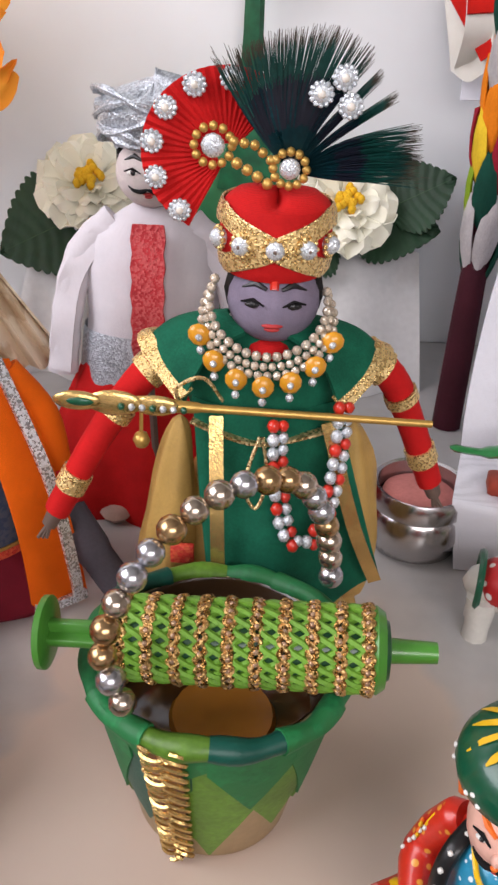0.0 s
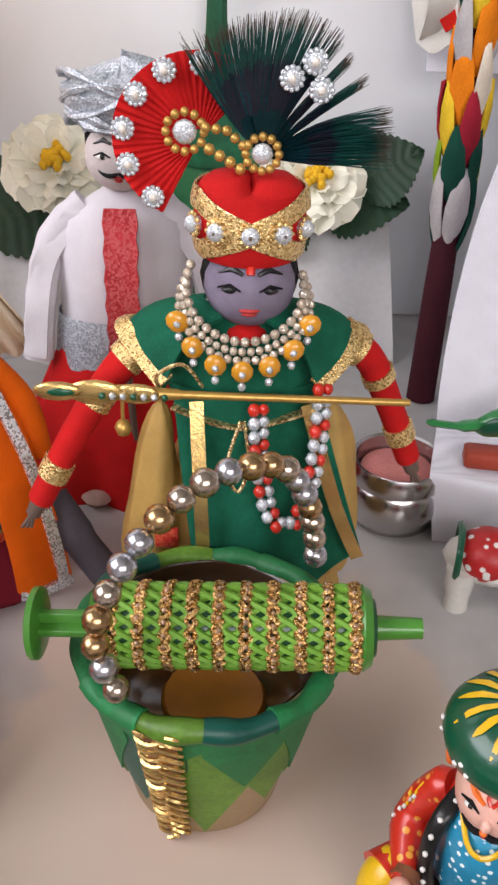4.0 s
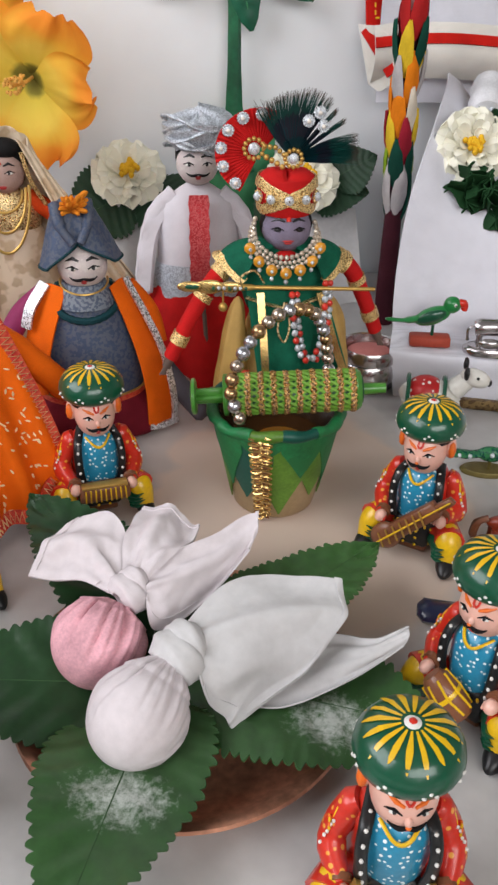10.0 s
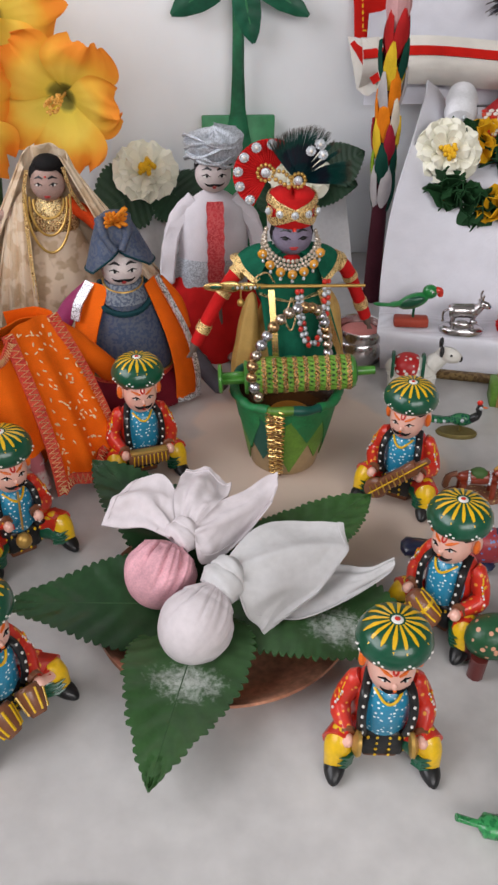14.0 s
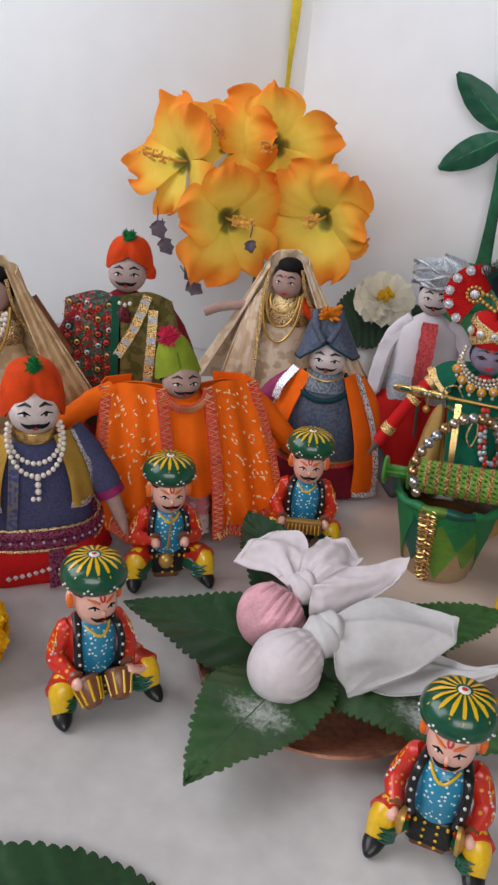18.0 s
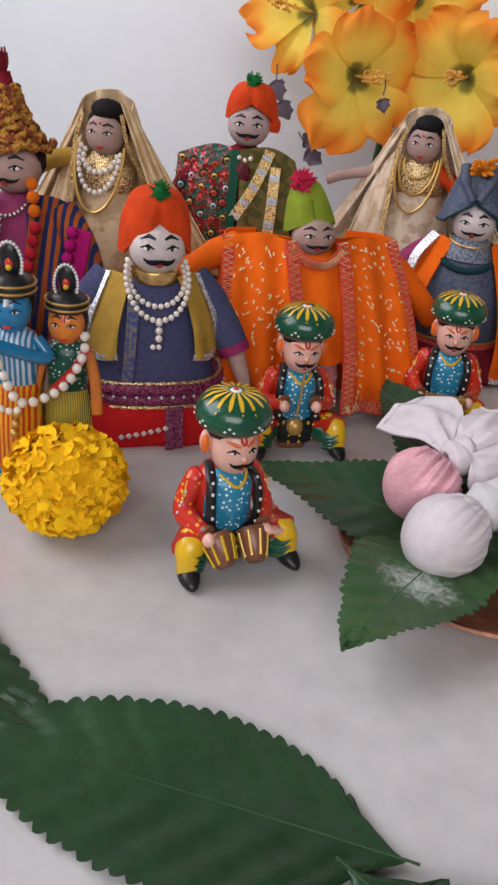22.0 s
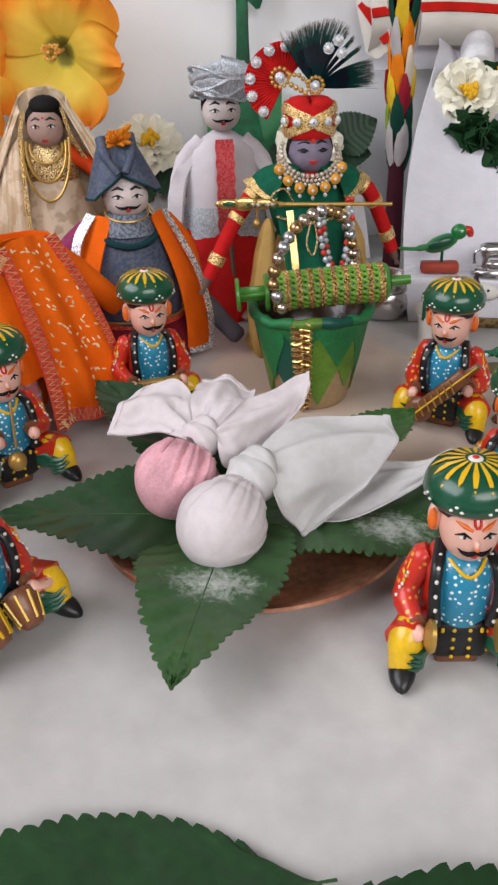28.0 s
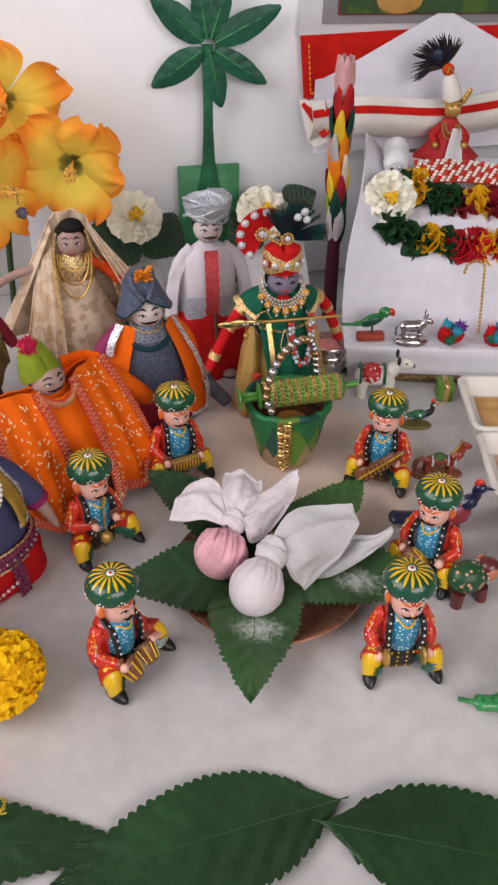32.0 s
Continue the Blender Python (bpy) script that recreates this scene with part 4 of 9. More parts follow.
wb = empty("white_cloth_bundle", pose(0, 0, 0), "white muslin bundle tied in a knot with flared cloth ends", "cloth bundle")
pouch((-0.0515, 0.0035, 0.0282), (-0.040, 0.0205, 0.036), 0.0182, BLUSH, "pouch", wb, 1.2, 0.46, 1.08, (0.6, 2.7, 4.6))
knot_shape((-0.0365, 0.0225, 0.0375), (0.62, 0.70, 0.36), 0.0082, CLOTHW, "knot", wb)
drape([[(-0.0370, 0.0290, 0.041), (-0.0340, 0.0245, 0.0445), (-0.0310, 0.0190, 0.043), (-0.0300, 0.0140, 0.037)],
       [(-0.0210, 0.0480, 0.0455), (-0.0160, 0.0290, 0.0480), (-0.0215, 0.0155, 0.0385), (-0.0260, 0.0085, 0.027)],
       [(-0.0050, 0.0550, 0.0470), (0.0040, 0.0335, 0.0490), (-0.0070, 0.0175, 0.0365), (-0.0205, 0.0065, 0.0215)],
       [(0.0130, 0.0540, 0.0470), (0.0190, 0.0355, 0.0475), (0.0060, 0.0195, 0.0340), (-0.0190, 0.0050, 0.0190)],
       [(0.0280, 0.0510, 0.0460), (0.0275, 0.0345, 0.0430), (0.0100, 0.0180, 0.0310), (-0.0180, 0.0038, 0.0182)]], CLOTHW, "cloth_end", wb, 0.0006, 3.0, crisp=True)
drape([[(0.0020, 0.0390, 0.034), (-0.0070, 0.0250, 0.028), (-0.0150, 0.0150, 0.019)],
       [(0.0250, 0.0350, 0.033), (0.0190, 0.0270, 0.029), (0.0020, 0.0110, 0.020)],
       [(0.0390, 0.0285, 0.037), (0.0350, 0.0230, 0.035), (0.0250, 0.0160, 0.027)],
       [(0.0515, 0.0310, 0.040), (0.0510, 0.0280, 0.038), (0.0490, 0.0250, 0.036)]], CLOTHW, "cloth_end", wb, 0.0006, 3.0)
pb = empty("pink_cloth_bundle", pose(0, 0, 0), "pink stained muslin bundle tied in a knot with white cloth ends", "cloth bundle")
pouch((-0.0690, 0.0400, 0.0282), (-0.0615, 0.0520, 0.037), 0.0182, PINKC, "pouch", pb, 2.3, 0.26, 1.0, (1.6, 3.4, 5.2))
knot_shape((-0.0570, 0.0560, 0.0395), (0.62, 0.70, 0.35), 0.0066, BLUSH, "knot", pb)
drape([[(-0.0590, 0.0600, 0.041), (-0.0610, 0.0570, 0.0435), (-0.0630, 0.0540, 0.040)],
       [(-0.0600, 0.0830, 0.048), (-0.0690, 0.0700, 0.0490), (-0.0755, 0.0640, 0.039)],
       [(-0.0690, 0.0940, 0.051), (-0.0810, 0.0790, 0.0490), (-0.0885, 0.0680, 0.036)],
       [(-0.0830, 0.0915, 0.048), (-0.0945, 0.0800, 0.0450), (-0.1000, 0.0715, 0.036)]], BLUSH, "cloth_end", pb, 0.0007, 2.0, crisp=True)
drape([[(-0.0600, 0.0590, 0.043), (-0.0560, 0.0580, 0.045), (-0.0520, 0.0560, 0.043)],
       [(-0.0600, 0.0780, 0.047), (-0.0500, 0.0730, 0.051), (-0.0400, 0.0660, 0.049)],
       [(-0.0570, 0.0950, 0.046), (-0.0440, 0.0890, 0.051), (-0.0310, 0.0790, 0.048)],
       [(-0.0530, 0.1050, 0.044), (-0.0400, 0.1020, 0.047), (-0.0290, 0.0920, 0.044)]], BLUSH, "cloth_end", pb, 0.0008, 2.5, crisp=True)
drape([[(-0.0530, 0.0570, 0.044), (-0.0500, 0.0530, 0.0455), (-0.0500, 0.0490, 0.040)],
       [(-0.0410, 0.0680, 0.048), (-0.0390, 0.0560, 0.0465), (-0.0470, 0.0430, 0.031)],
       [(-0.0240, 0.0770, 0.050), (-0.0250, 0.0640, 0.0460), (-0.0340, 0.0480, 0.033)],
       [(-0.0100, 0.0860, 0.053), (-0.0120, 0.0730, 0.0475), (-0.0200, 0.0590, 0.040)],
       [(-0.0030, 0.0875, 0.054), (-0.0040, 0.0800, 0.0500), (-0.0080, 0.0720, 0.046)]], BLUSH, "cloth_end", pb, 0.0007, 2.5, crisp=True)

# ---- border leaves in front ----
for k, (base, tip, W) in enumerate((((-0.034, -0.139, 0.004), (-0.193, -0.154, 0.003), 0.0365), ((-0.050, -0.150, 0.006), (0.115, -0.222, 0.004), 0.038), ((-0.345, -0.100, 0.003), (-0.150, -0.141, 0.004), 0.029), ((-0.37, -0.062, 0.004), (-0.270, -0.004, 0.004), 0.036))):
    lf, m = leaf_to(base, tip, W, 0, seed=k * 2, fold=0.05, droop=-0.02, wave=0.05, teeth=27, serr=0.062)
    lf.make("border_leaf", m=m, label="large dark green serrated leaf lying on the white top", category="leaf", group="leaves along the front")

# ---- cloth dolls ----
def cloth(name, color, **kw):
    k = dict(kind="weave", scale=800, vary=0.15, bump=0.25)
    k.update(kw)
    return mat(name, color, k.pop("rough", 0.8), **k)


C_GREEN = cloth("emerald_cotton", (0.008, 0.135, 0.075), vary=0.28)
C_RED = cloth("red_cotton", (0.62, 0.014, 0.014))
C_YEL = cloth("ochre_satin", (0.58, 0.36, 0.10), rough=0.5)
C_ORANGE = cloth("orange_printed_cotton", (0.90, 0.145, 0.004), vary=0.08)
C_MAROON = cloth("maroon_cotton", (0.20, 0.012, 0.025))
C_NAVY = cloth("blue_grey_brocade", (0.060, 0.068, 0.160), kind="brocade", color2=(0.075, 0.078, 0.145), scale=1300)
C_SLATE = cloth("slate_blue_silk", (0.050, 0.075, 0.14), kind="brocade", color2=(0.085, 0.10, 0.14), scale=900, rough=0.55)
C_CREAM = cloth("cream_gold_tissue", (0.64, 0.47, 0.30), kind="brocade", color2=(0.73, 0.59, 0.43), scale=160, rough=0.45)
C_CREAM2 = cloth("gold_jacquard_tissue", (0.58, 0.39, 0.20), kind="brocade", color2=(0.65, 0.48, 0.28), scale=140, rough=0.5)
C_OLIVE = cloth("olive_brocade", (0.12, 0.11, 0.03), kind="brocade", color2=(0.19, 0.15, 0.05), scale=300)
C_MUST = cloth("mustard_cotton", (0.50, 0.30, 0.05))
C_LIME = cloth("lime_felt", (0.27, 0.36, 0.03))
C_TURB = cloth("vermilion_cotton", (0.75, 0.07, 0.01))
C_WHITE = cloth("white_organza", (0.74, 0.70, 0.74), vary=0.06)
C_MAG = cloth("magenta_silk", (0.30, 0.015, 0.11), rough=0.5)
C_STRIPE = cloth("striped_multicolour_cloth", (0.42, 0.10, 0.02), kind="stripes", color2=(0.02, 0.03, 0.11), scale=220)
SKINP = cloth("violet_cloth_skin", (0.26, 0.22, 0.30), scale=1400)
SKINW = cloth("pale_cloth_skin", (0.72, 0.64, 0.61), kind="brocade", color2=(0.60, 0.52, 0.51), scale=700, vary=0.16)
SKINM = cloth("faded_pink_cloth_skin", (0.52, 0.42, 0.39), kind="brocade", color2=(0.44, 0.34, 0.32), scale=700, vary=0.16)
LACE = mat("coral_red_lace", (0.62, 0.05, 0.06), 0.7, kind="flakes", color2=(0.68, 0.13, 0.13), scale=1100, bump=0.7)
TRIMR = mat("red_embroidered_trim", (0.58, 0.03, 0.02), 0.6, kind="flakes", color2=(0.66, 0.10, 0.04), scale=1000, bump=0.6)
TRIMG = mat("woven_gold_trim", (0.60, 0.42, 0.18), 0.32, metal=0.8, kind="glitter", color2=(0.85, 0.66, 0.36), scale=1100, bump=0.6)
SEQ = mat("red_green_sequin_cloth", (0.30, 0.02, 0.02), 0.3, metal=0.4, kind="glitter", color2=(0.01, 0.07, 0.05), scale=260, bump=0.8)
POMG = mat("green_yarn", (0.01, 0.16, 0.04), 0.9, scale=900, bump=0.8)
POMP = mat("pink_yarn", (0.62, 0.03, 0.09), 0.9, scale=900, bump=0.8)
DOTB = mat("wooden_stick", (0.16, 0.11, 0.09), 0.7, scale=300)
PEACOCK = mat("peacock_feather_green", (0.010, 0.085, 0.070), 0.35, metal=0.3, scale=500, vary=0.5)
PEATEAL = mat("peacock_feather_teal", (0.004, 0.050, 0.065), 0.4, metal=0.4, scale=500, vary=0.5)
PEABLK = mat("peacock_feather_dark", (0.008, 0.010, 0.022), 0.5, scale=500)
PEABRN = mat("peacock_feather_brown", (0.05, 0.035, 0.02), 0.6, scale=500)
SEEDW = mat("pale_print", (0.90, 0.66, 0.36), 0.7, scale=300)
GOLDW = mat("woven_gold_ribbon", (0.70, 0.46, 0.17), 0.38, metal=0.75, kind="glitter", color2=(0.86, 0.64, 0.30), scale=1600, bump=0.5)
ORB = mat("amber_bead", (0.75, 0.33, 0.02), 0.3, scale=200, coat=0.5)


def pom(b, c, r, material, n=60, seed=1):
    rng = random.Random(seed)
    b.ball(c, r * 0.72, material, 10)
    for _ in range(n):
        d = Vector((rng.gauss(0, 1), rng.gauss(0, 1), rng.gauss(0.2, 1))).normalized()
        b.tube([Vector(c) + d * r * 0.5, Vector(c) + d * r * rng.uniform(0.9, 1.15) + Vector((0, 0, r * 0.1))], [r * 0.13, r * 0.05], material, 4)


def band(b, ctrl, width, material, thick=0.0009, n=8, normal=(0, -1, 0)):
    """A flat trim along a curve, lying across the given normal."""
    pts, nv = curve_pts(ctrl, n), Vector(normal)
    rows = []
    for i, p in enumerate(pts):
        d = (pts[min(i + 1, len(pts) - 1)] - pts[max(i - 1, 0)]).normalized()
        s = d.cross(nv).normalized() * width / 2
        rows.append([p - s, p, p + s])
    b.sheet(rows, material, thick)
    if material is TRIMR:
        zig, q = [], 0
        for i in range(len(rows) - 1):
            for f in (0.0, 0.5):
                c = rows[i][1].lerp(rows[i + 1][1], f)
                side = (rows[i][2] - rows[i][0]) * 0.36
                zig.append(c + side * (1 if q % 2 else -1) + nv * (thick * 0.5 + 0.0004))
                q += 1
        b.tube(zig, 0.0006, SEEDW, 4)


def fall(b, top, bottom, material, folds=4, depth=0.002, nr=10, nc=28, thick=0.0009, belly=0.0, normal=(0, -1, 0)):
    """Cloth that falls from a curve to another, with folds that deepen downwards."""
    A, B, nv = curve_pts(top, 8), curve_pts(bottom, 8), Vector(normal)
    pick = lambda P, u: P[min(len(P) - 1, int(u * (len(P) - 1)))].lerp(P[min(len(P) - 1, int(u * (len(P) - 1)) + 1)], u * (len(P) - 1) % 1)
    rows = []
    for i in range(nr + 1):
        t = i / nr
        rows.append([pick(A, j / nc).lerp(pick(B, j / nc), t) + nv * (depth * (0.25 + t) * math.sin(folds * 2 * math.pi * j / nc + 0.7 * math.sin(3 * t)) + belly * math.sin(math.pi * t)) for j in range(nc + 1)])
    b.sheet(rows, material, thick)
    return rows


def arm(b, pts, r, sleeve, hand, cuffs=()):
    p = curve_pts(pts, 5)
    n = len(p)
    b.tube(p, [r[0] + (r[1] - r[0]) * i / (n - 1) for i in range(n)], sleeve, 12)
    d = (p[-1] - p[-2]).normalized()
    b.tube([p[-1] - d * 0.001, p[-1] + d * 0.006], [r[1] * 0.75, r[1] * 0.6], hand, 8)
    for k in range(3):
        q = p[-1] + d * 0.006
        b.tube([q, q + d * 0.005 + Vector((0.0016 * (k - 1), -0.001, 0))], [0.0012, 0.0006], hand, 5)
    for f, m in cuffs:
        i = int(f * (n - 2))
        b.tube([p[i].lerp(p[i + 1], q) for q in (0, 1)], (r[0] + (r[1] - r[0]) * f) + 0.0009, m, 12)


def peaked_cap(b, c, r, h, material, low=-0.55, peak=0.55, flare=0.0, groove=0.10, seed=0.0, span=52.0, piping=None, cone=0.0):
    """A cloth cap parted over the brow: its hem rises to a point in front and drops at the sides."""
    rows, n = [], 96
    for i in range(23):
        t = i / 22
        row = []
        for k in range(n):
            az = -180 + 360 * k / n
            hem = r[2] * (low + (peak - low) * max(0.0, 1 - abs(az) / span) ** 0.85)
            z = hem + (h - hem) * math.sin(t * math.pi / 2) ** 0.9
            w = math.cos(t * math.pi / 2) ** 0.55 * 0.97 + 0.03
            w += cone * ((1 - t) ** 0.75 - w)
            q = abs(az) * 0.075 + 3.2 * t + seed
            f = 0.045 * (abs(math.sin(q)) ** 0.6 - 0.6) * math.sin(math.pi * min(1, t + 0.15))
            w *= 1 + f + flare * (1 - t) ** 3 * min(1, abs(az) / 50) - groove * math.exp(-(az / 9.0) ** 2) * (1 - t) ** 0.5 + 0.02 * noise.noise(Vector((az * 0.05, 4 * t, seed)))
            a = radians(az)
            row.append((c[0] + r[0] * w * math.sin(a), c[1] - r[1] * w * math.cos(a), c[2] + z))
        rows.append(row)
    b.grid(rows, material, loop=True, caps=False)
    inner = [[Vector((c[0], c[1], p[2])).lerp(Vector(p), 0.90) for p in rows[0]], [Vector((c[0], c[1], c[2] + h)).lerp(Vector(p), 0.85) for p in rows[8]]]
    b.grid([inner[0], rows[0]], material, loop=True)
    if piping:
        b.tube(rows[0] + rows[0][:1], r[0] * 0.045, piping, 6)


def main_doll():
    b = Shape()
    # yellow skirt, green coat
    b.lathe([(0.036, 0.0), (0.040, 0.006), (0.037, 0.02), (0.032, 0.04), (0.024, 0.065), (0.016, 0.085)], C_YEL, 48, 1.0, 0.62, folds=9, depth=0.09)
    fall(b, [(-0.022, -0.012, 0.100), (0.0, -0.018, 0.098), (0.024, -0.010, 0.100)], [(-0.012, -0.030, 0.030), (0.008, -0.034, 0.028), (0.046, -0.012, 0.036)], C_GREEN, 2, 0.0018, belly=0.004)
    # baggy yellow cloth bulging out on both sides of the coat
    for cx, cy, cz, rx, rz, ph in ((-0.0265, -0.010, 0.046, 0.0120, 0.046, 0.3), (0.0310, 0.002, 0.052, 0.0125, 0.036, 1.4)):
        rows = []
        for i in range(17):
            e = math.pi * (0.03 + 0.94 * i / 16)
            w = math.sin(e) ** 0.8 * (0.5 + 0.65 * i / 16)
            rows.append([(cx + rx * w * (1 + 0.30 * noise.noise(Vector((2 * math.cos(a), 2 * math.sin(a), 4.0 * i / 16 + ph)))) * math.cos(a) - 0.006 * (1 if cx < 0 else -1) * (1 - math.cos(e)) * 0.5, cy + 0.011 * w * math.sin(a) * (1 + 0.08 * math.sin(5 * a + 0.3 * i)), max(0.002, cz - rz * math.cos(e) * -1)) for a in (2 * math.pi * k / 30 for k in range(30))])
        b.grid(rows, C_YEL, loop=True, caps=True)
    b.lathe([(0.012, 0.07), (0.019, 0.085), (0.023, 0.10), (0.021, 0.112), (0.012, 0.119), (0.006, 0.122)], C_GREEN, 28, 1.15, 0.75)
    for x0, x1, z1 in ((-0.014, -0.0095, 0.031), (0.021, 0.043, 0.040)):
        band(b, [(x0, -0.0200, 0.098), ((x0 + x1) / 2, -0.0325 if x1 < 0.02 else -0.0250, 0.066), (x1, -0.0370 if x1 < 0.02 else -0.0195, z1)], 0.0045, GOLD)
    band(b, [(-0.022, -0.0165, 0.094), (0.0, -0.0215, 0.0905), (0.024, -0.0155, 0.094)], 0.003, TRIMG, normal=(0, 0, 1))
    b.box((-0.024, -0.0215, 0.048), (0.008, 0.002, 0.007), TRIMR)
    # cape sleeves with gold edge
    for s in (-1, 1):
        top = [(s * 0.006, -0.012, 0.121), (s * 0.012, 0.0, 0.122), (s * 0.010, 0.010, 0.119)]
        bot = [(s * 0.024, -0.0185, 0.101), (s * 0.039, 0.0, 0.111), (s * 0.030, 0.014, 0.106)]
        fall(b, top, bot, C_GREEN, 1, 0.0008, belly=0.004, thick=0.0014, normal=(s * 0.5, -0.3, 0.8))
        band(b, [Vector(p) * 0.99 + Vector((0, -0.0008, 0.0036)) for p in bot], 0.0062, GOLDW, normal=(s * 0.4, -0.5, 0.8))
    CUFF = ((0.10, GOLDW), (0.16, GOLDW), (0.22, GOLDW), (0.5, GOLDW), (0.56, GOLDW), (0.86, GOLDW))
    arm(b, [(-0.030, -0.001, 0.110), (-0.041, -0.006, 0.100), (-0.054, -0.011, 0.082), (-0.068, -0.015, 0.057)], (0.0055, 0.0044), C_RED, DOTB, CUFF)
    arm(b, [(0.030, 0.001, 0.112), (0.042, 0.001, 0.104), (0.051, 0.003, 0.088), (0.062, 0.005, 0.064)], (0.0055, 0.0044), C_RED, DOTB, CUFF)
    # head
    c, r = (0.0015, -0.004, 0.1295), (0.0135, 0.0130, 0.0130)
    face(b, c, r, SKINP, moustache=False, eye=BLACK, lips=LIPS, lip_el=-22)
    b.tube([on_ball(c, r, 0, 28, 1.03), on_ball(c, r, 0, 40, 1.05), on_ball(c, r, 0, 55, 1.03)], [0.0012, 0.0014, 0.0003], RED, 6)
    b.ball((c[0], c[1] + 0.003, c[2] + 0.001), (0.0146, 0.0125, 0.0128), HAIR, 16)
    # red turban with crossed gold bands and stones
    b.ball((0.0010, -0.0080, 0.1150), (0.0075, 0.0070, 0.0035), C_RED, 14)
    b.lathe([(0.0140, 0.0), (0.0156, 0.0025), (0.0158, 0.010), (0.0155, 0.0165), (0.0148, 0.0190)], C_RED, 40, 1.0, 0.95, at=(0.001, -0.002, 0.1375), caps=False)
    rows = []
    for q in (1.0, 0.94, 0.75, 0.5, 0.25, 0.02):
        rows.append([(0.001 + 0.0148 * q * math.sin(t), -0.002 - 0.0141 * q * math.cos(t), 0.1563 + 0.0022 * (1 - q ** 6) * abs(math.sin(t)) ** 0.8 - 0.0030 * math.exp(-(math.sin(t) / 0.22) ** 2) * (1 - q * q) + 0.0022 * (1 - q ** 4)) for t in (2 * math.pi * k / 48 for k in range(48))])
    b.grid(rows, C_RED, loop=True, caps=True)
    for up in (-1, 1):
        wrap = []
        for a in range(-132, 133, 6):
            t = radians(a)
            z = 0.1475 + up * (0.0004 + 0.0066 * min(1, abs(a) / 62) ** 0.9)
            line = []
            for h in (-1, -0.4, 0.4, 1):
                zz = z + h * 0.0026
                rr = float(np.interp(zz - 0.1375, (0, 0.0025, 0.010, 0.0165, 0.019, 0.021), (0.0140, 0.0156, 0.0158, 0.0155, 0.0148, 0.0135))) + 0.0006 + 0.0003 * up
                line.append((0.001 + rr * math.sin(t), -0.002 - 0.955 * rr * math.cos(t), zz))
            wrap.append(line)
        b.sheet(wrap, GOLDW, 0.0006)
        for h in (-0.0030, 0.0030):
            b.tube([Vector(w[0 if h < 0 else 3]) * 1.0 for w in wrap], 0.00035, TRIMG, 4)
    for a in (-64, -32, 0, 30, 60):
        t = radians(a)
        p = Vector((0.001 + 0.0172 * math.sin(t), -0.002 - 0.0165 * math.cos(t), 0.1476))
        e1, e2 = Vector((math.cos(t), math.sin(t), 0)), Vector((0, 0, 1))
        for k in range(10):
            q = 2 * math.pi * k / 10
            b.ball(p + e1 * 0.0029 * math.cos(q) + e2 * 0.0029 * math.sin(q), 0.0008, GOLDW, 6)
        b.ball(p, (0.0027, 0.0016, 0.0027), GEM, 12)
        b.ball(p + Vector((math.sin(t), -math.cos(t), 0)) * 0.0014, 0.0006, DOTB, 6)
    # brooch and jewel
    for p, rr in (((0.0035, -0.008, 0.1665), 0.0044), ((-0.017, -0.006, 0.171), 0.0050)):
        p = Vector(p)
        for k in range(12):
            t = 2 * math.pi * k / 12
            b.ball(p + Vector((rr * math.cos(t), 0, rr * math.sin(t))), 0.0013, GOLDP, 7)
        b.ball(p, (rr * 0.65, 0.0014, rr * 0.65), GEM, 12)
    b.beads([(-0.0115, -0.007, 0.1725), (-0.006, -0.0075, 0.172), (-0.001, -0.008, 0.168)], 0.0014, GOLDP)
    b.beads([(-0.0105, -0.007, 0.167), (-0.005, -0.0075, 0.164), (0.0, -0.008, 0.161)], 0.0016, GOLDP)
    # pleated red fan
    fc = Vector((-0.0135, 0.001, 0.1675))
    rows = []
    for i in range(61):
        a = radians(48 + 196 * i / 60)
        z = 0.0004 * (1 if i % 2 else -1)
        rows.append([fc + Vector((q * math.cos(a), z * q / 0.02, q * math.sin(a) * 0.95)) for q in (0.003, 0.012, 0.0235)])
    b.sheet(rows, C_RED, 0.0009)
    for a in (60, 88, 116, 144, 172, 200, 232):
        q = fc + Vector((0.0205 * math.cos(radians(a)), -0.002, 0.0205 * math.sin(radians(a)) * 0.95))
        for k in range(12):
            t = 2 * math.pi * k / 12
            b.ball(q + Vector((0.0026 * math.cos(t), 0, 0.0026 * math.sin(t))), 0.00075, GEM, 6)
        b.ball(q, (0.0024, 0.0010, 0.0024), GEM, 12)
        b.ball(q + Vector((0, -0.0008, 0)), (0.0011, 0.0007, 0.0011), PEARL, 8)
    # peacock feather: barbs clumped in lobes, teal at the quill, a dark eye, green ring and brown tips
    rng = random.Random(5)
    fb = Vector((0.004, -0.004, 0.163))
    rows = [[fb + Vector((q * math.sin(radians(a)) * 0.92, -0.002 - 0.12 * q, q * math.cos(radians(a)))) for q in (0.004, 0.014, 0.024)] for a in range(-24, 27, 5)]
    b.sheet(rows, PEABLK, 0.0005)
    lobes = ((-38, 24, 0.0), (27, 33, 0.55), (37, 43, 0.6), (48, 84, 0.35))
    share = (0.60, 0.07, 0.07, 0.26)
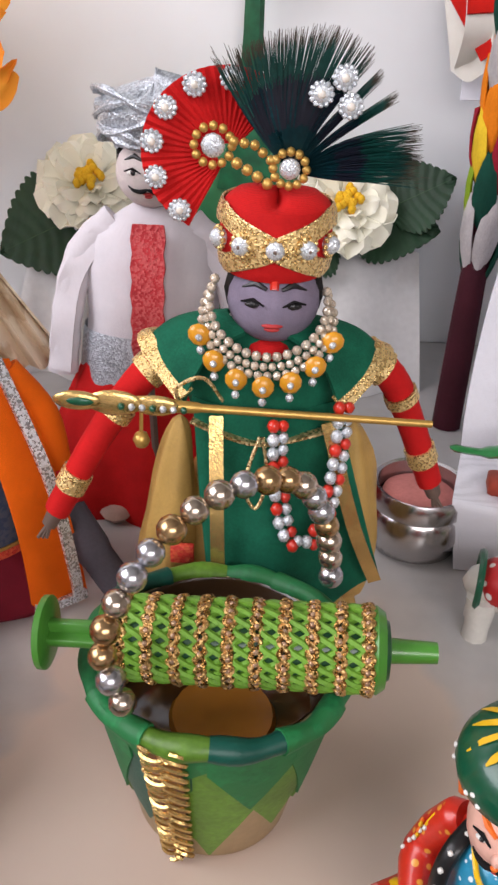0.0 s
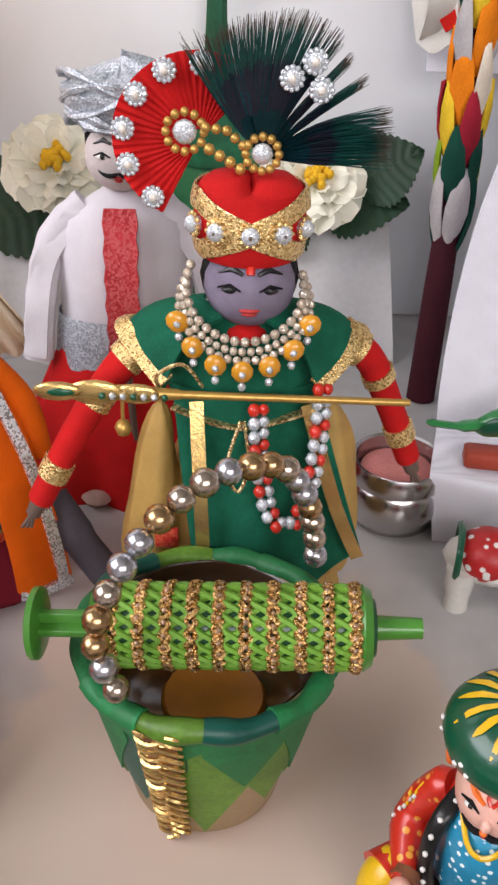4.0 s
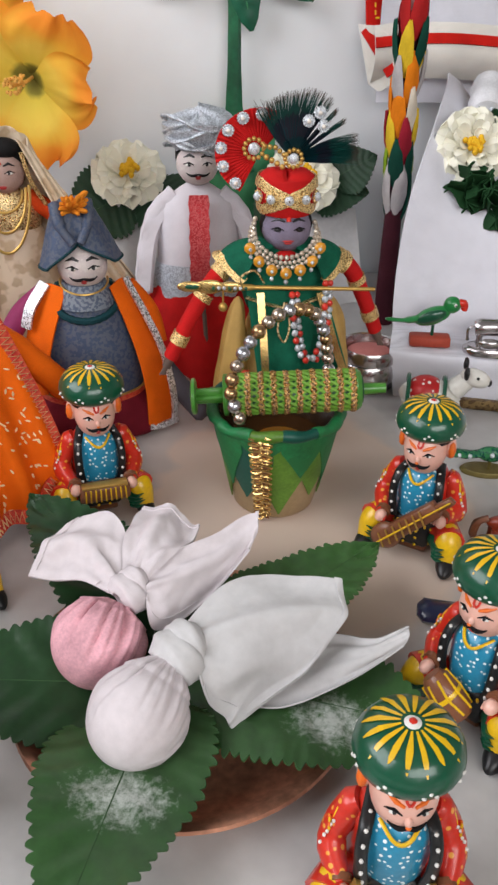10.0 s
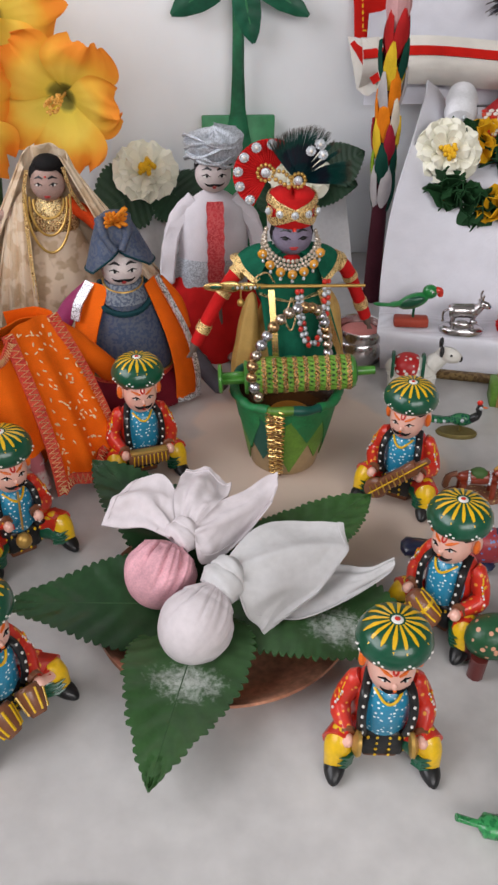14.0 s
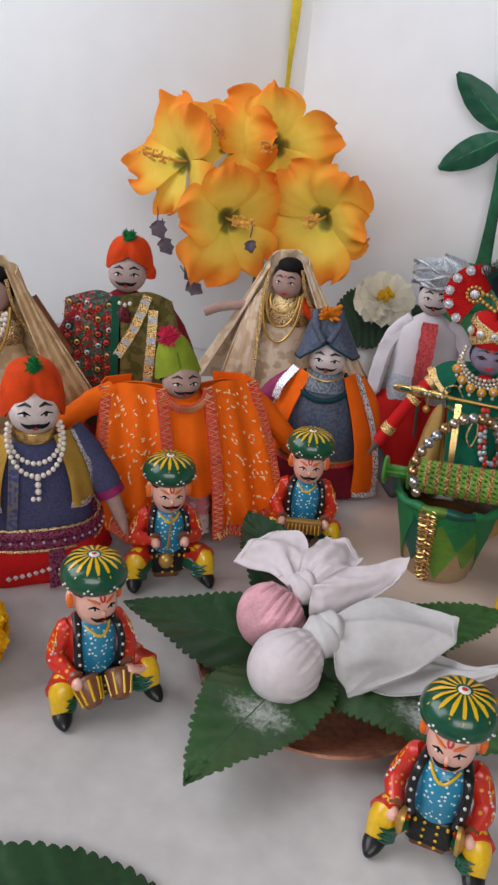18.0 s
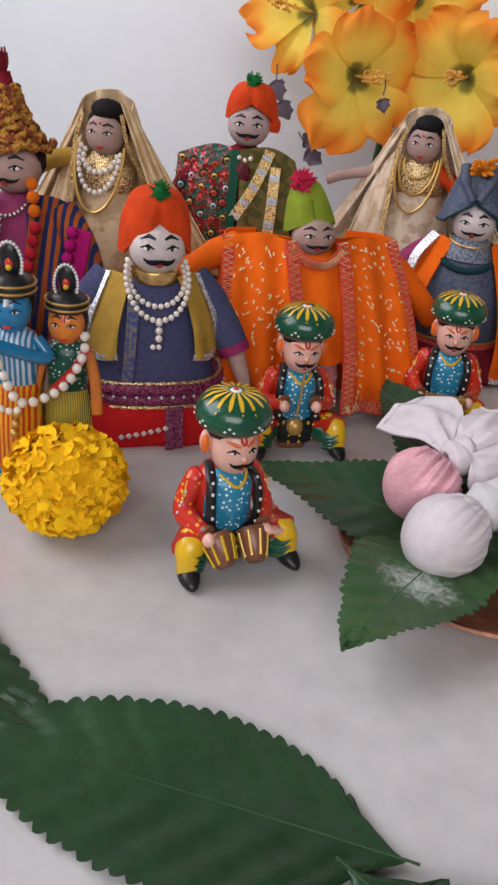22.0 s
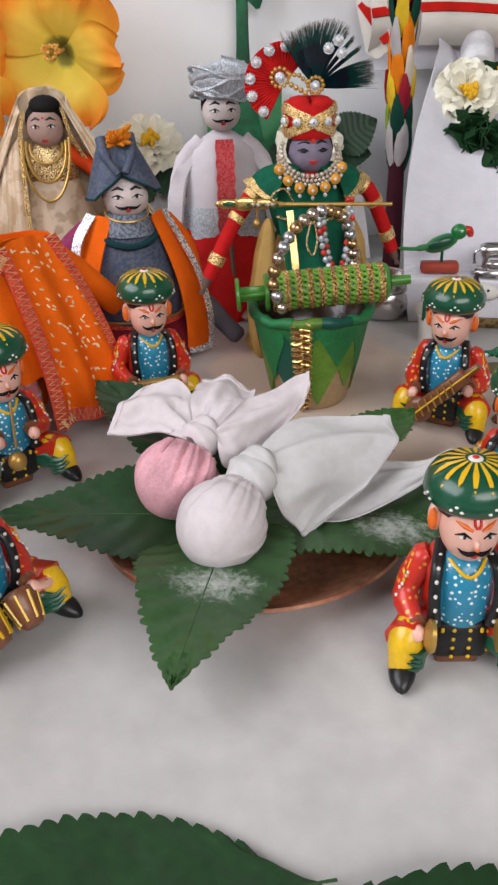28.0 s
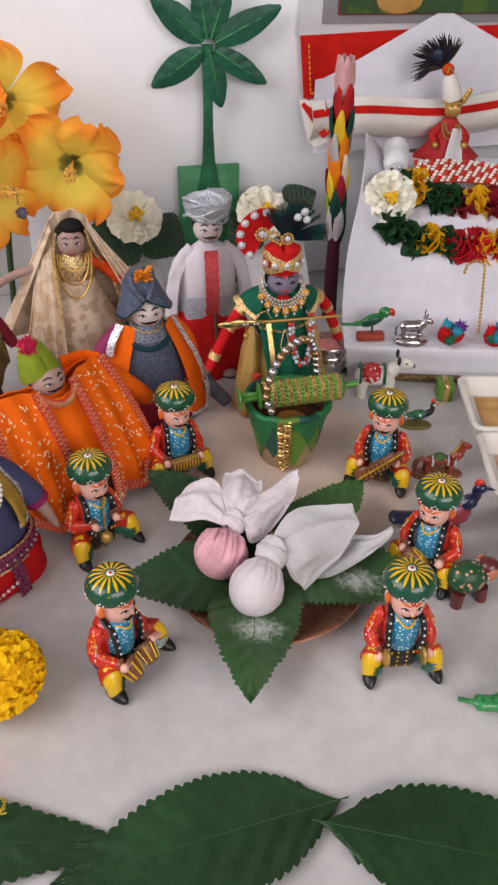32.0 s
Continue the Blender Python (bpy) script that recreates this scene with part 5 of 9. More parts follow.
    for (lo, hi, pull), part_of in zip(lobes, share):
        n = int(640 * part_of)
        for k in range(n):
            deg = lo + (hi - lo) * k / (n - 1) + rng.uniform(-0.6, 0.6)
            a = radians(deg)
            L = (0.0385 - 0.0045 * abs(deg - 10) / 50) * rng.uniform(0.93, 1.03) * (0.94 if 24 < deg < 46 else 1)
            if deg < -30 or deg > 78:
                L *= rng.uniform(0.8, 1.12)
            end = a + radians(((lo + hi) / 2 - deg) * pull + 4 + 0.06 * deg) + rng.gauss(0, 0.012)
            q0 = fb + Vector((0, -0.001, 0.002))
            mid = fb + Vector((L * 0.5 * math.sin(a), -0.0035 - 0.05 * L + rng.uniform(-0.001, 0.001), L * 0.5 * math.cos(a)))
            tip = fb + Vector((L * math.sin(end), -0.004 - 0.1 * L + rng.uniform(-0.0015, 0.0015), L * math.cos(end)))
            pts = curve_pts([q0, mid, tip], 5)
            for i0, i1, m in ((0, 4, PEATEAL), (4, 7 if deg < 46 else 6, PEABLK if rng.random() < 0.8 else PEATEAL), (7 if deg < 46 else 6, 9, PEACOCK), (9, 10, PEABRN)):
                fat = 0.00038
                b.tube(pts[i0:i1 + 1], [fat * (1 - 0.085 * q) for q in range(i0, i1 + 1)], m, 3)
    for dx, dz in ((0.006, 0.023), (0.0115, 0.027), (0.0135, 0.0205)):
        q = fb + Vector((dx, -0.0085, dz))
        for k in range(12):
            t = 2 * math.pi * k / 12
            b.ball(q + Vector((0.0026 * math.cos(t), 0, 0.0026 * math.sin(t))), 0.00075, GEM, 6)
        b.ball(q, (0.0024, 0.0010, 0.0024), GEM, 12)
        b.ball(q + Vector((0, -0.0008, 0)), (0.0011, 0.0007, 0.0011), PEARL, 8)
    # necklaces
    neck = [(0.0002 + 0.0168 * math.sin(t), -0.004 - 0.0165 * math.cos(t * 0.8), 0.1300 - 0.0122 * math.cos(t)) for t in (radians(a) for a in range(-110, 111, 5))]
    b.beads(neck, 0.0015, GEMW, n=8)
    b.beads([(x * 1.12, y * 1.13, z - 0.0046) for x, y, z in neck], 0.0014, GEMW, n=8)
    b.beads([(x * 1.06, y * 1.08, z - 0.0023) for x, y, z in neck], 0.0013, GEMW, n=8)
    for k in range(7):
        t = radians(-72 + 24 * k)
        q = Vector((0.0200 * math.sin(t), -0.0055 - 0.0195 * math.cos(t * 0.8), 0.1262 - 0.0155 * math.cos(t)))
        b.ball(q, (0.0034, 0.0018, 0.0034), ORB, 10)
        b.ball(q + Vector((0, -0.002, 0)), 0.0011, GEM, 6)
        b.ball(q + Vector((0, -0.0005, -0.0045)), 0.0013, GEM, 6)
    for pts in ([(0.004, -0.026, 0.099), (0.005, -0.029, 0.085), (0.008, -0.034, 0.070), (0.013, -0.036, 0.064)], [(0.024, -0.020, 0.103), (0.0235, -0.025, 0.088), (0.021, -0.030, 0.072), (0.016, -0.035, 0.064)]):
        b.beads(curve_pts(pts, 6), 0.0021, GEM, n=8, other=RED, every=3)
        b.beads([Vector(p) + Vector((0.003, 0.0005, 0)) for p in curve_pts(pts, 6)], 0.0018, GEM, n=7, other=RED, every=3)
    # gilt flute with a tassel
    a, c2 = Vector((-0.057, -0.029, 0.1055)), Vector((0.0530, -0.020, 0.0995))
    b.tube([a.lerp(c2, 0.18), c2], [0.0013, 0.0011], GOLDP, 8)
    b.tube([a.lerp(c2, q) for q in (0.0, 0.05, 0.1, 0.2, 0.34, 0.36)], [0.0005, 0.0021, 0.0016, 0.0024, 0.0016, 0.0011], GOLDP, 10)
    for q, w, h in ((0.02, 0.0075, 0.0030), (0.12, 0.0085, 0.0040), (0.23, 0.0070, 0.0032)):
        b.ball(a.lerp(c2, q) + Vector((0, -0.0012, 0.0004)), (w, 0.0014, h), GOLD, 14)
    b.ball(a.lerp(c2, 0.03) + Vector((0, -0.0026, 0.0008)), (0.0042, 0.0006, 0.0013), GREEN, 8)
    for k in range(7):
        b.ball(a.lerp(c2, 0.14 + 0.028 * k) + Vector((0, -0.003, 0.0004)), 0.0011, GEM if k % 3 else GREEN, 6)
    q = a.lerp(c2, 0.19)
    b.tube([q, q + Vector((0, -0.001, -0.009))], 0.0006, GOLDP, 5)
    b.ball(q + Vector((0, -0.001, -0.011)), 0.0027, GOLDP, 8)
    loop = curve_pts([(0.0, -0.024, 0.094), (-0.004, -0.028, 0.080), (0.0, -0.030, 0.073), (0.003, -0.028, 0.082), (0.001, -0.024, 0.094)], 6)
    b.tube(loop, 0.0006, TRIMG, 5)
    b.tube(curve_pts([(-0.024, -0.020, 0.100), (-0.026, -0.024, 0.108), (-0.018, -0.024, 0.112), (-0.012, -0.022, 0.104)], 5), 0.0006, TRIMG, 5)
    for i, (x, y, z) in enumerate(b.v):
        k = min(1, max(0, (0.124 - z) / 0.012))
        b.v[i] = (x * (1 - 0.065 * k), y, z)
    return b


main_doll().make("cloth_doll", m=pose(0.020, 0.250, 0), label="cloth doll in green robe with red turban, peacock feather and flute", category="doll")


def white_doll():
    b = Shape()
    b.lathe([(0.049, 0.0), (0.049, 0.008), (0.043, 0.030), (0.033, 0.055), (0.024, 0.075)], C_RED, 66, 1.0, 0.62, folds=11, depth=0.09)
    b.ball((0.014, -0.024, 0.004), (0.008, 0.012, 0.004), SKINB, 12)
    b.ball((-0.014, -0.022, 0.004), (0.008, 0.012, 0.004), SKINB, 12)
    b.lathe([(0.028, 0.058), (0.0275, 0.064), (0.025, 0.085), (0.026, 0.105), (0.022, 0.118), (0.012, 0.126), (0.006, 0.130)], C_WHITE, 40, 1.05, 0.62, folds=5, depth=0.05)
    b.lathe([(0.0292, 0.058), (0.0292, 0.060), (0.0278, 0.074), (0.0268, 0.080)], SILVG, 40, 1.05, 0.64, folds=5, depth=0.05, caps=False)
    for s in (-1, 1):
        pts = curve_pts([(s * 0.014, 0, 0.123), (s * 0.027, -0.002, 0.110), (s * 0.034, -0.004, 0.086), (s * 0.037, -0.006, 0.060)], 8)
        b.tube(pts, [0.0064 + 0.00025 * math.sin(k * 1.7) - 0.0004 * k / len(pts) for k in range(len(pts))], C_WHITE, 16, thin=0.8)
        fall(b, [Vector(p) + Vector((-s * 0.004, -0.0058, 0)) for p in (pts[2], pts[12], pts[-2])], [Vector(p) + Vector((s * 0.005, -0.0040, 0.001)) for p in (pts[2], pts[12], pts[-2])], C_WHITE, 3, 0.0007, nr=8, nc=24)
    rows = []
    for i in range(13):
        t = i / 12
        z = 0.126 - 0.062 * t
        y = -0.0165 - 0.004 * math.sin(math.pi * t) - 0.0025 * t
        w = 0.0058 + 0.0008 * (i % 2)
        rows.append([(x * w, y + 0.0006 * (j % 2), z) for j, x in enumerate((-1, -0.5, 0, 0.5, 1))])
    b.sheet(rows, LACE, 0.0012)
    c, r = (0.0, -0.003, 0.142), (0.0132, 0.0125, 0.0130)
    face(b, c, r, SKINW, lips=LIPS)
    b.ball((0, 0.002, 0.146), (0.0138, 0.0125, 0.012), HAIR, 14)
    # crumpled silver gauze turban, flaring upwards
    rows = []
    for i2 in range(15):
        t = i2 / 14
        w = 0.0140 + 0.0060 * math.sin(min(1, t * 1.5) * math.pi / 2) - 0.0195 * max(0, t - 0.72) ** 1.2 / 0.28 ** 1.2
        rows.append([(0.001 + w * 1.06 * math.cos(a) * (1 + 0.09 * noise.noise(Vector((3 * math.cos(a), 3 * math.sin(a), 4 * t)))), 0.001 + w * 0.9 * math.sin(a), 0.1500 + 0.0235 * t + 0.0028 * noise.noise(Vector((2.2 * math.cos(a), 2.2 * math.sin(a), 3 * t + 5))) + 0.0035 * math.cos(a - 0.6) * t) for a in (2 * math.pi * k / 44 for k in range(44))])
    b.grid(rows, SILVG, loop=True, caps=True)
    for k in range(5):
        b.tube([((0.0192 + 0.0012 * math.sin(3 * t + k)) * math.cos(t), 0.001 + 0.0176 * math.sin(t), 0.1535 + 0.0034 * k + 0.0040 * math.sin(t * 2 + 1.7 * k)) for t in (2 * math.pi * q / 30 for q in range(31))], [0.0013 + 0.0006 * math.sin(q * 1.9 + k) for q in range(31)], SILVG, 6)
    b.tube([(0.001, -0.024, 0.066), (0.004, -0.026, 0.018)], 0.0016, DOTB, 6)
    return b


white_doll().make("cloth_doll", m=pose(-0.026, 0.337, 0, 0, 0, 2), label="cloth doll in white shirt, red lace front and silver turban", category="doll")


def grey_doll():
    b = Shape()
    TEAL = mat("dark_teal_braid", (0.01, 0.05, 0.06), 0.7, scale=900, bump=0.8)
    NET = mat("silver_net_scarf", (0.085, 0.11, 0.17), 0.5, kind="brocade", color2=(0.20, 0.23, 0.27), scale=1100, bump=0.6)
    b.lathe([(0.040, 0.0), (0.044, 0.004), (0.040, 0.016), (0.033, 0.024)], C_MAROON, 40, 1.0, 0.75, folds=7, depth=0.06)
    b.lathe([(0.0325, 0.016), (0.0330, 0.018), (0.0325, 0.027), (0.0310, 0.029)], TRIMR, 40, 1.0, 0.76)
    for dz in (0.0165, 0.0285):
        b.tube([(0.0328 * math.cos(t), 0.0250 * math.sin(t), dz) for t in (2 * math.pi * k / 48 for k in range(49))], 0.0008, GOLDP, 5)
    b.lathe([(0.0310, 0.026), (0.0325, 0.036), (0.0310, 0.054), (0.0265, 0.072), (0.0185, 0.086), (0.010, 0.091)], C_SLATE, 40, 1.0, 0.80)
    # netted scarf round the chin, braided cord and gilt line
    b.lathe([(0.0175, 0.082), (0.0165, 0.086), (0.0140, 0.091), (0.0122, 0.095)], NET, 36, 1.0, 0.95, at=(0.0, -0.004, 0))
    b.tube([(0.0185 * math.sin(t), -0.003 - 0.0205 * math.cos(t), 0.0840 - 0.0065 * math.cos(t)) for t in (radians(a) for a in range(-130, 131, 6))], [0.0019 + 0.0005 * (k % 2) for k in range(44)], TEAL, 7)
    b.tube([(0.0135 * math.sin(t), -0.005 - 0.0140 * math.cos(t), 0.0950 - 0.0035 * math.cos(t)) for t in (radians(a) for a in range(-100, 101, 8))], 0.0006, GOLDP, 5)
    # long stole: one end to the ground, one end short
    fall(b, [(0.014, -0.010, 0.092), (0.020, -0.003, 0.094), (0.026, 0.008, 0.090)], [(0.031, -0.022, 0.004), (0.040, -0.019, 0.003), (0.050, -0.013, 0.003)], C_ORANGE, 1, 0.0012, nr=16, belly=0.010, thick=0.0015, normal=(0.5, -0.85, 0.1))
    band(b, [(0.0235, 0.000, 0.0935), (0.0400, -0.0190, 0.060), (0.0465, -0.0255, 0.030), (0.0475, -0.0175, 0.004)], 0.0040, SILVER, 0.0016, normal=(0.6, -0.8, 0.1))
    band(b, [(0.032, -0.0235, 0.0055), (0.040, -0.0205, 0.0045), (0.050, -0.0145, 0.0045)], 0.004, SILVER, 0.0016)
    fall(b, [(-0.010, -0.010, 0.092), (-0.018, -0.003, 0.093), (-0.026, 0.006, 0.090)], [(-0.026, -0.024, 0.034), (-0.032, -0.018, 0.032), (-0.038, -0.008, 0.034)], C_ORANGE, 1, 0.0012, belly=0.006, thick=0.0015, normal=(-0.5, -0.85, 0.1))
    band(b, [(-0.022, -0.002, 0.0935), (-0.031, -0.008, 0.082), (-0.035, -0.010, 0.070)], 0.0065, SILVER, 0.0016, normal=(-0.6, -0.8, 0.1))
    b.tube(curve_pts([(-0.022, 0.004, 0.086), (-0.036, 0.000, 0.076), (-0.044, -0.006, 0.066)], 5), 0.0066, C_MAG, 12)
    b.tube(curve_pts([(-0.044, -0.006, 0.066), (-0.047, -0.010, 0.056), (-0.046, -0.014, 0.046)], 5), [0.0048] * 6 + [0.0036] * 5, DOTB, 8)
    b.tube(curve_pts([(0.024, 0.006, 0.086), (0.036, 0.004, 0.070), (0.040, -0.002, 0.052)], 5), 0.0066, C_ORANGE, 12)
    c, r = (0.0, -0.006, 0.1045), (0.0140, 0.0130, 0.0130)
    face(b, c, r, SKINW)
    b.ball((0, 0.000, 0.107), (0.0146, 0.0128, 0.0130), HAIR, 14)
    # slate cap folded in two lapels that part over the brow
    b.xf = Matrix.Translation((-0.001, -0.001, 0.110)) @ rot(-6, -5, 0)
    peaked_cap(b, (0, 0, 0), (0.0172, 0.0158, 0.0150), 0.031, C_SLATE, low=-0.30, peak=0.50, flare=0.36, groove=0.16, seed=0.8, piping=TEAL, cone=0.45)
    for s2 in (-1, 1):
        b.tube(curve_pts([(s2 * 0.002, -0.0165, 0.0085), (s2 * 0.0075, -0.0135, 0.0185), (s2 * 0.0085, -0.0065, 0.0305)], 6), [0.0026] * 6 + [0.0036] * 6 + [0.0010], C_SLATE, 8)
    rng = random.Random(3)
    YARNO = mat("orange_yarn", (0.75, 0.25, 0.02), 0.9, scale=900)
    for k in range(34):
        d = Vector((rng.uniform(-1, 1), rng.uniform(-1, 0.3), rng.uniform(-0.5, 0.8)))
        b.tube(curve_pts([(0.0, -0.008, 0.024), Vector((0.001, -0.011, 0.027)) + d * 0.004, Vector((0.002, -0.012, 0.028)) + d * 0.0085], 3), [0.0014] * 6 + [0.0006], YARNO, 5)
    b.xf = Matrix()
    b.tube(curve_pts([(0.044, -0.004, 0.034), (0.055, -0.016, 0.022), (0.066, -0.026, 0.011)], 5), [0.0070] * 5 + [0.0062] * 5 + [0.0040], mat("grey_sheath_cloth", (0.085, 0.075, 0.09), 0.7, scale=500), 10)
    return b


grey_doll().make("cloth_doll", m=pose(-0.0925, 0.264, 0, 0, 0, 8), label="cloth doll in slate blue dress with orange stole and peaked cap", category="doll")


def orange_doll():
    b = Shape()
    b.lathe([(0.036, 0.0), (0.039, 0.010), (0.037, 0.035), (0.032, 0.065), (0.021, 0.088), (0.009, 0.096)], C_ORANGE, 44, 1.0, 0.72, folds=7, depth=0.05)
    # pale legs and patterned hem showing between the stole ends
    for sx in (-0.004, 0.007):
        b.tube(curve_pts([(sx, -0.030, 0.040), (sx + 0.001, -0.044, 0.022), (sx + 0.002, -0.050, 0.005)], 5), [0.0075] * 6 + [0.0062] * 5, mat("pale_flowered_cotton", (0.62, 0.50, 0.46), 0.85, kind="brocade", color2=(0.50, 0.16, 0.18), scale=260), 12)
    fall(b, [(-0.018, -0.014, 0.094), (0.0, -0.020, 0.091), (0.018, -0.014, 0.094)], [(-0.018, -0.050, 0.034), (0.0, -0.050, 0.034), (0.018, -0.052, 0.034)], C_ORANGE, 2, 0.0024, nr=14, nc=30, belly=0.006, thick=0.0014)
    edges = {}
    for s in (-1, 1):
        top = [(s * 0.0155, -0.013, 0.099), (s * 0.034, -0.006, 0.101), (s * 0.054, -0.001, 0.098)]
        bot = [(s * 0.0150, -0.060, 0.006), (s * 0.040, -0.060, 0.008), (s * 0.066, -0.050, 0.020)]
        rows = fall(b, top, bot, C_ORANGE, 2.5, 0.0036, nr=18, nc=44, belly=0.010, thick=0.0014)
        edges[s] = rows
        fall(b, [(s * 0.054, -0.001, 0.099), (s * 0.050, 0.012, 0.099), (s * 0.030, 0.020, 0.098)], [(s * 0.066, -0.048, 0.020), (s * 0.062, -0.004, 0.004), (s * 0.044, 0.024, 0.002)], C_ORANGE, 2, 0.003, normal=(s, 0, 0))
        fall(b, [(s * 0.010, -0.006, 0.098), (s * 0.030, 0.000, 0.100), (s * 0.052, 0.002, 0.096)], [(s * 0.006, 0.020, 0.060), (s * 0.030, 0.026, 0.050), (s * 0.050, 0.024, 0.040)], C_ORANGE, 2, 0.002, normal=(0, 1, 0.3))
        lift = Vector((0, -0.0016, 0.0004))
        for j, wide in ((2, 0.0080), (len(rows[0]) - 3, 0.0080)):
            band(b, [Vector(r[j]) + lift for r in rows[::3]], wide, TRIMR, 0.0014, n=5, normal=(0, -0.85, 0.5))
        band(b, [Vector(p) + Vector((0, -0.0022, 0.0035)) for p in rows[-1][2::10]], 0.0075, TRIMR, 0.0014, n=5, normal=(0, -0.9, 0.35))
    b.tube(curve_pts([(-0.046, 0.000, 0.092), (-0.066, -0.006, 0.085), (-0.086, -0.016, 0.074)], 5), [0.0090] * 5 + [0.0078] * 5 + [0.006], C_ORANGE, 12)
    b.tube(curve_pts([(0.048, 0.000, 0.090), (0.068, -0.012, 0.072), (0.084, -0.024, 0.052)], 5), [0.0090] * 5 + [0.0078] * 5 + [0.006], C_ORANGE, 12)
    band(b, [(-0.0165, -0.0185, 0.0965), (-0.008, -0.0245, 0.0900), (0, -0.0262, 0.0885), (0.008, -0.0245, 0.0900), (0.0165, -0.0185, 0.0965)], 0.006, TRIMR, 0.0014)
    rng = random.Random(11)
    # pale printed dashes on the stole
    for k in range(200):
        rows = edges[rng.choice((-1, 1))]
        i, j = rng.randrange(1, len(rows) - 1), rng.randrange(6, len(rows[0]) - 6)
        p = Vector(rows[i][j])
        e1, e2 = (Vector(rows[i][j + 1]) - Vector(rows[i][j - 1])).normalized(), (Vector(rows[i + 1][j]) - Vector(rows[i - 1][j])).normalized()
        nv = e1.cross(e2).normalized()
        if nv.y > 0:
            nv = -nv
        a = rng.gauss(1.2, 0.6)
        d = e1 * math.cos(a) + e2 * math.sin(a)
        p += nv * 0.0011 + e1 * rng.uniform(-0.0008, 0.0008) + e2 * rng.uniform(-0.0028, 0.0028)
        b.tube([p - d * 0.0014, p - d * 0.0007, p + d * 0.0007, p + d * 0.0014], [0.0002, 0.0006, 0.0006, 0.0002], SEEDW, 4)
    c, r = (0.0, -0.006, 0.1015), (0.0138, 0.0128, 0.0126)
    face(b, c, r, SKINB)
    b.ball((0, 0.001, 0.1040), (0.0146, 0.0130, 0.0124), HAIR, 14)
    b.xf = Matrix.Translation((-0.002, 0.001, 0.1085)) @ rot(-8, -10, 0)
    peaked_cap(b, (0, 0, 0), (0.0158, 0.0145, 0.0130), 0.0250, C_LIME, low=-0.30, peak=0.10, flare=0.04, groove=0.06, seed=2.1, span=70, cone=0.65)
    b.tube([(0.000, -0.0140, 0.003), (0.0, -0.0115, 0.012), (0.0, -0.0055, 0.0205)], 0.0008, mat("lime_seam", (0.14, 0.20, 0.02), 0.9, scale=500), 5)
    pom(b, (-0.003, -0.005, 0.0230), 0.0080, POMP, 110, 2)
    b.xf = Matrix()
    return b


orange_doll().make("cloth_doll", m=pose(-0.1785, 0.1815, 0, 0, 0, 34) @ Matrix.Diagonal((0.97, 0.97, 0.97, 1)), label="cloth doll in bright orange printed robe with lime green cap", category="doll")


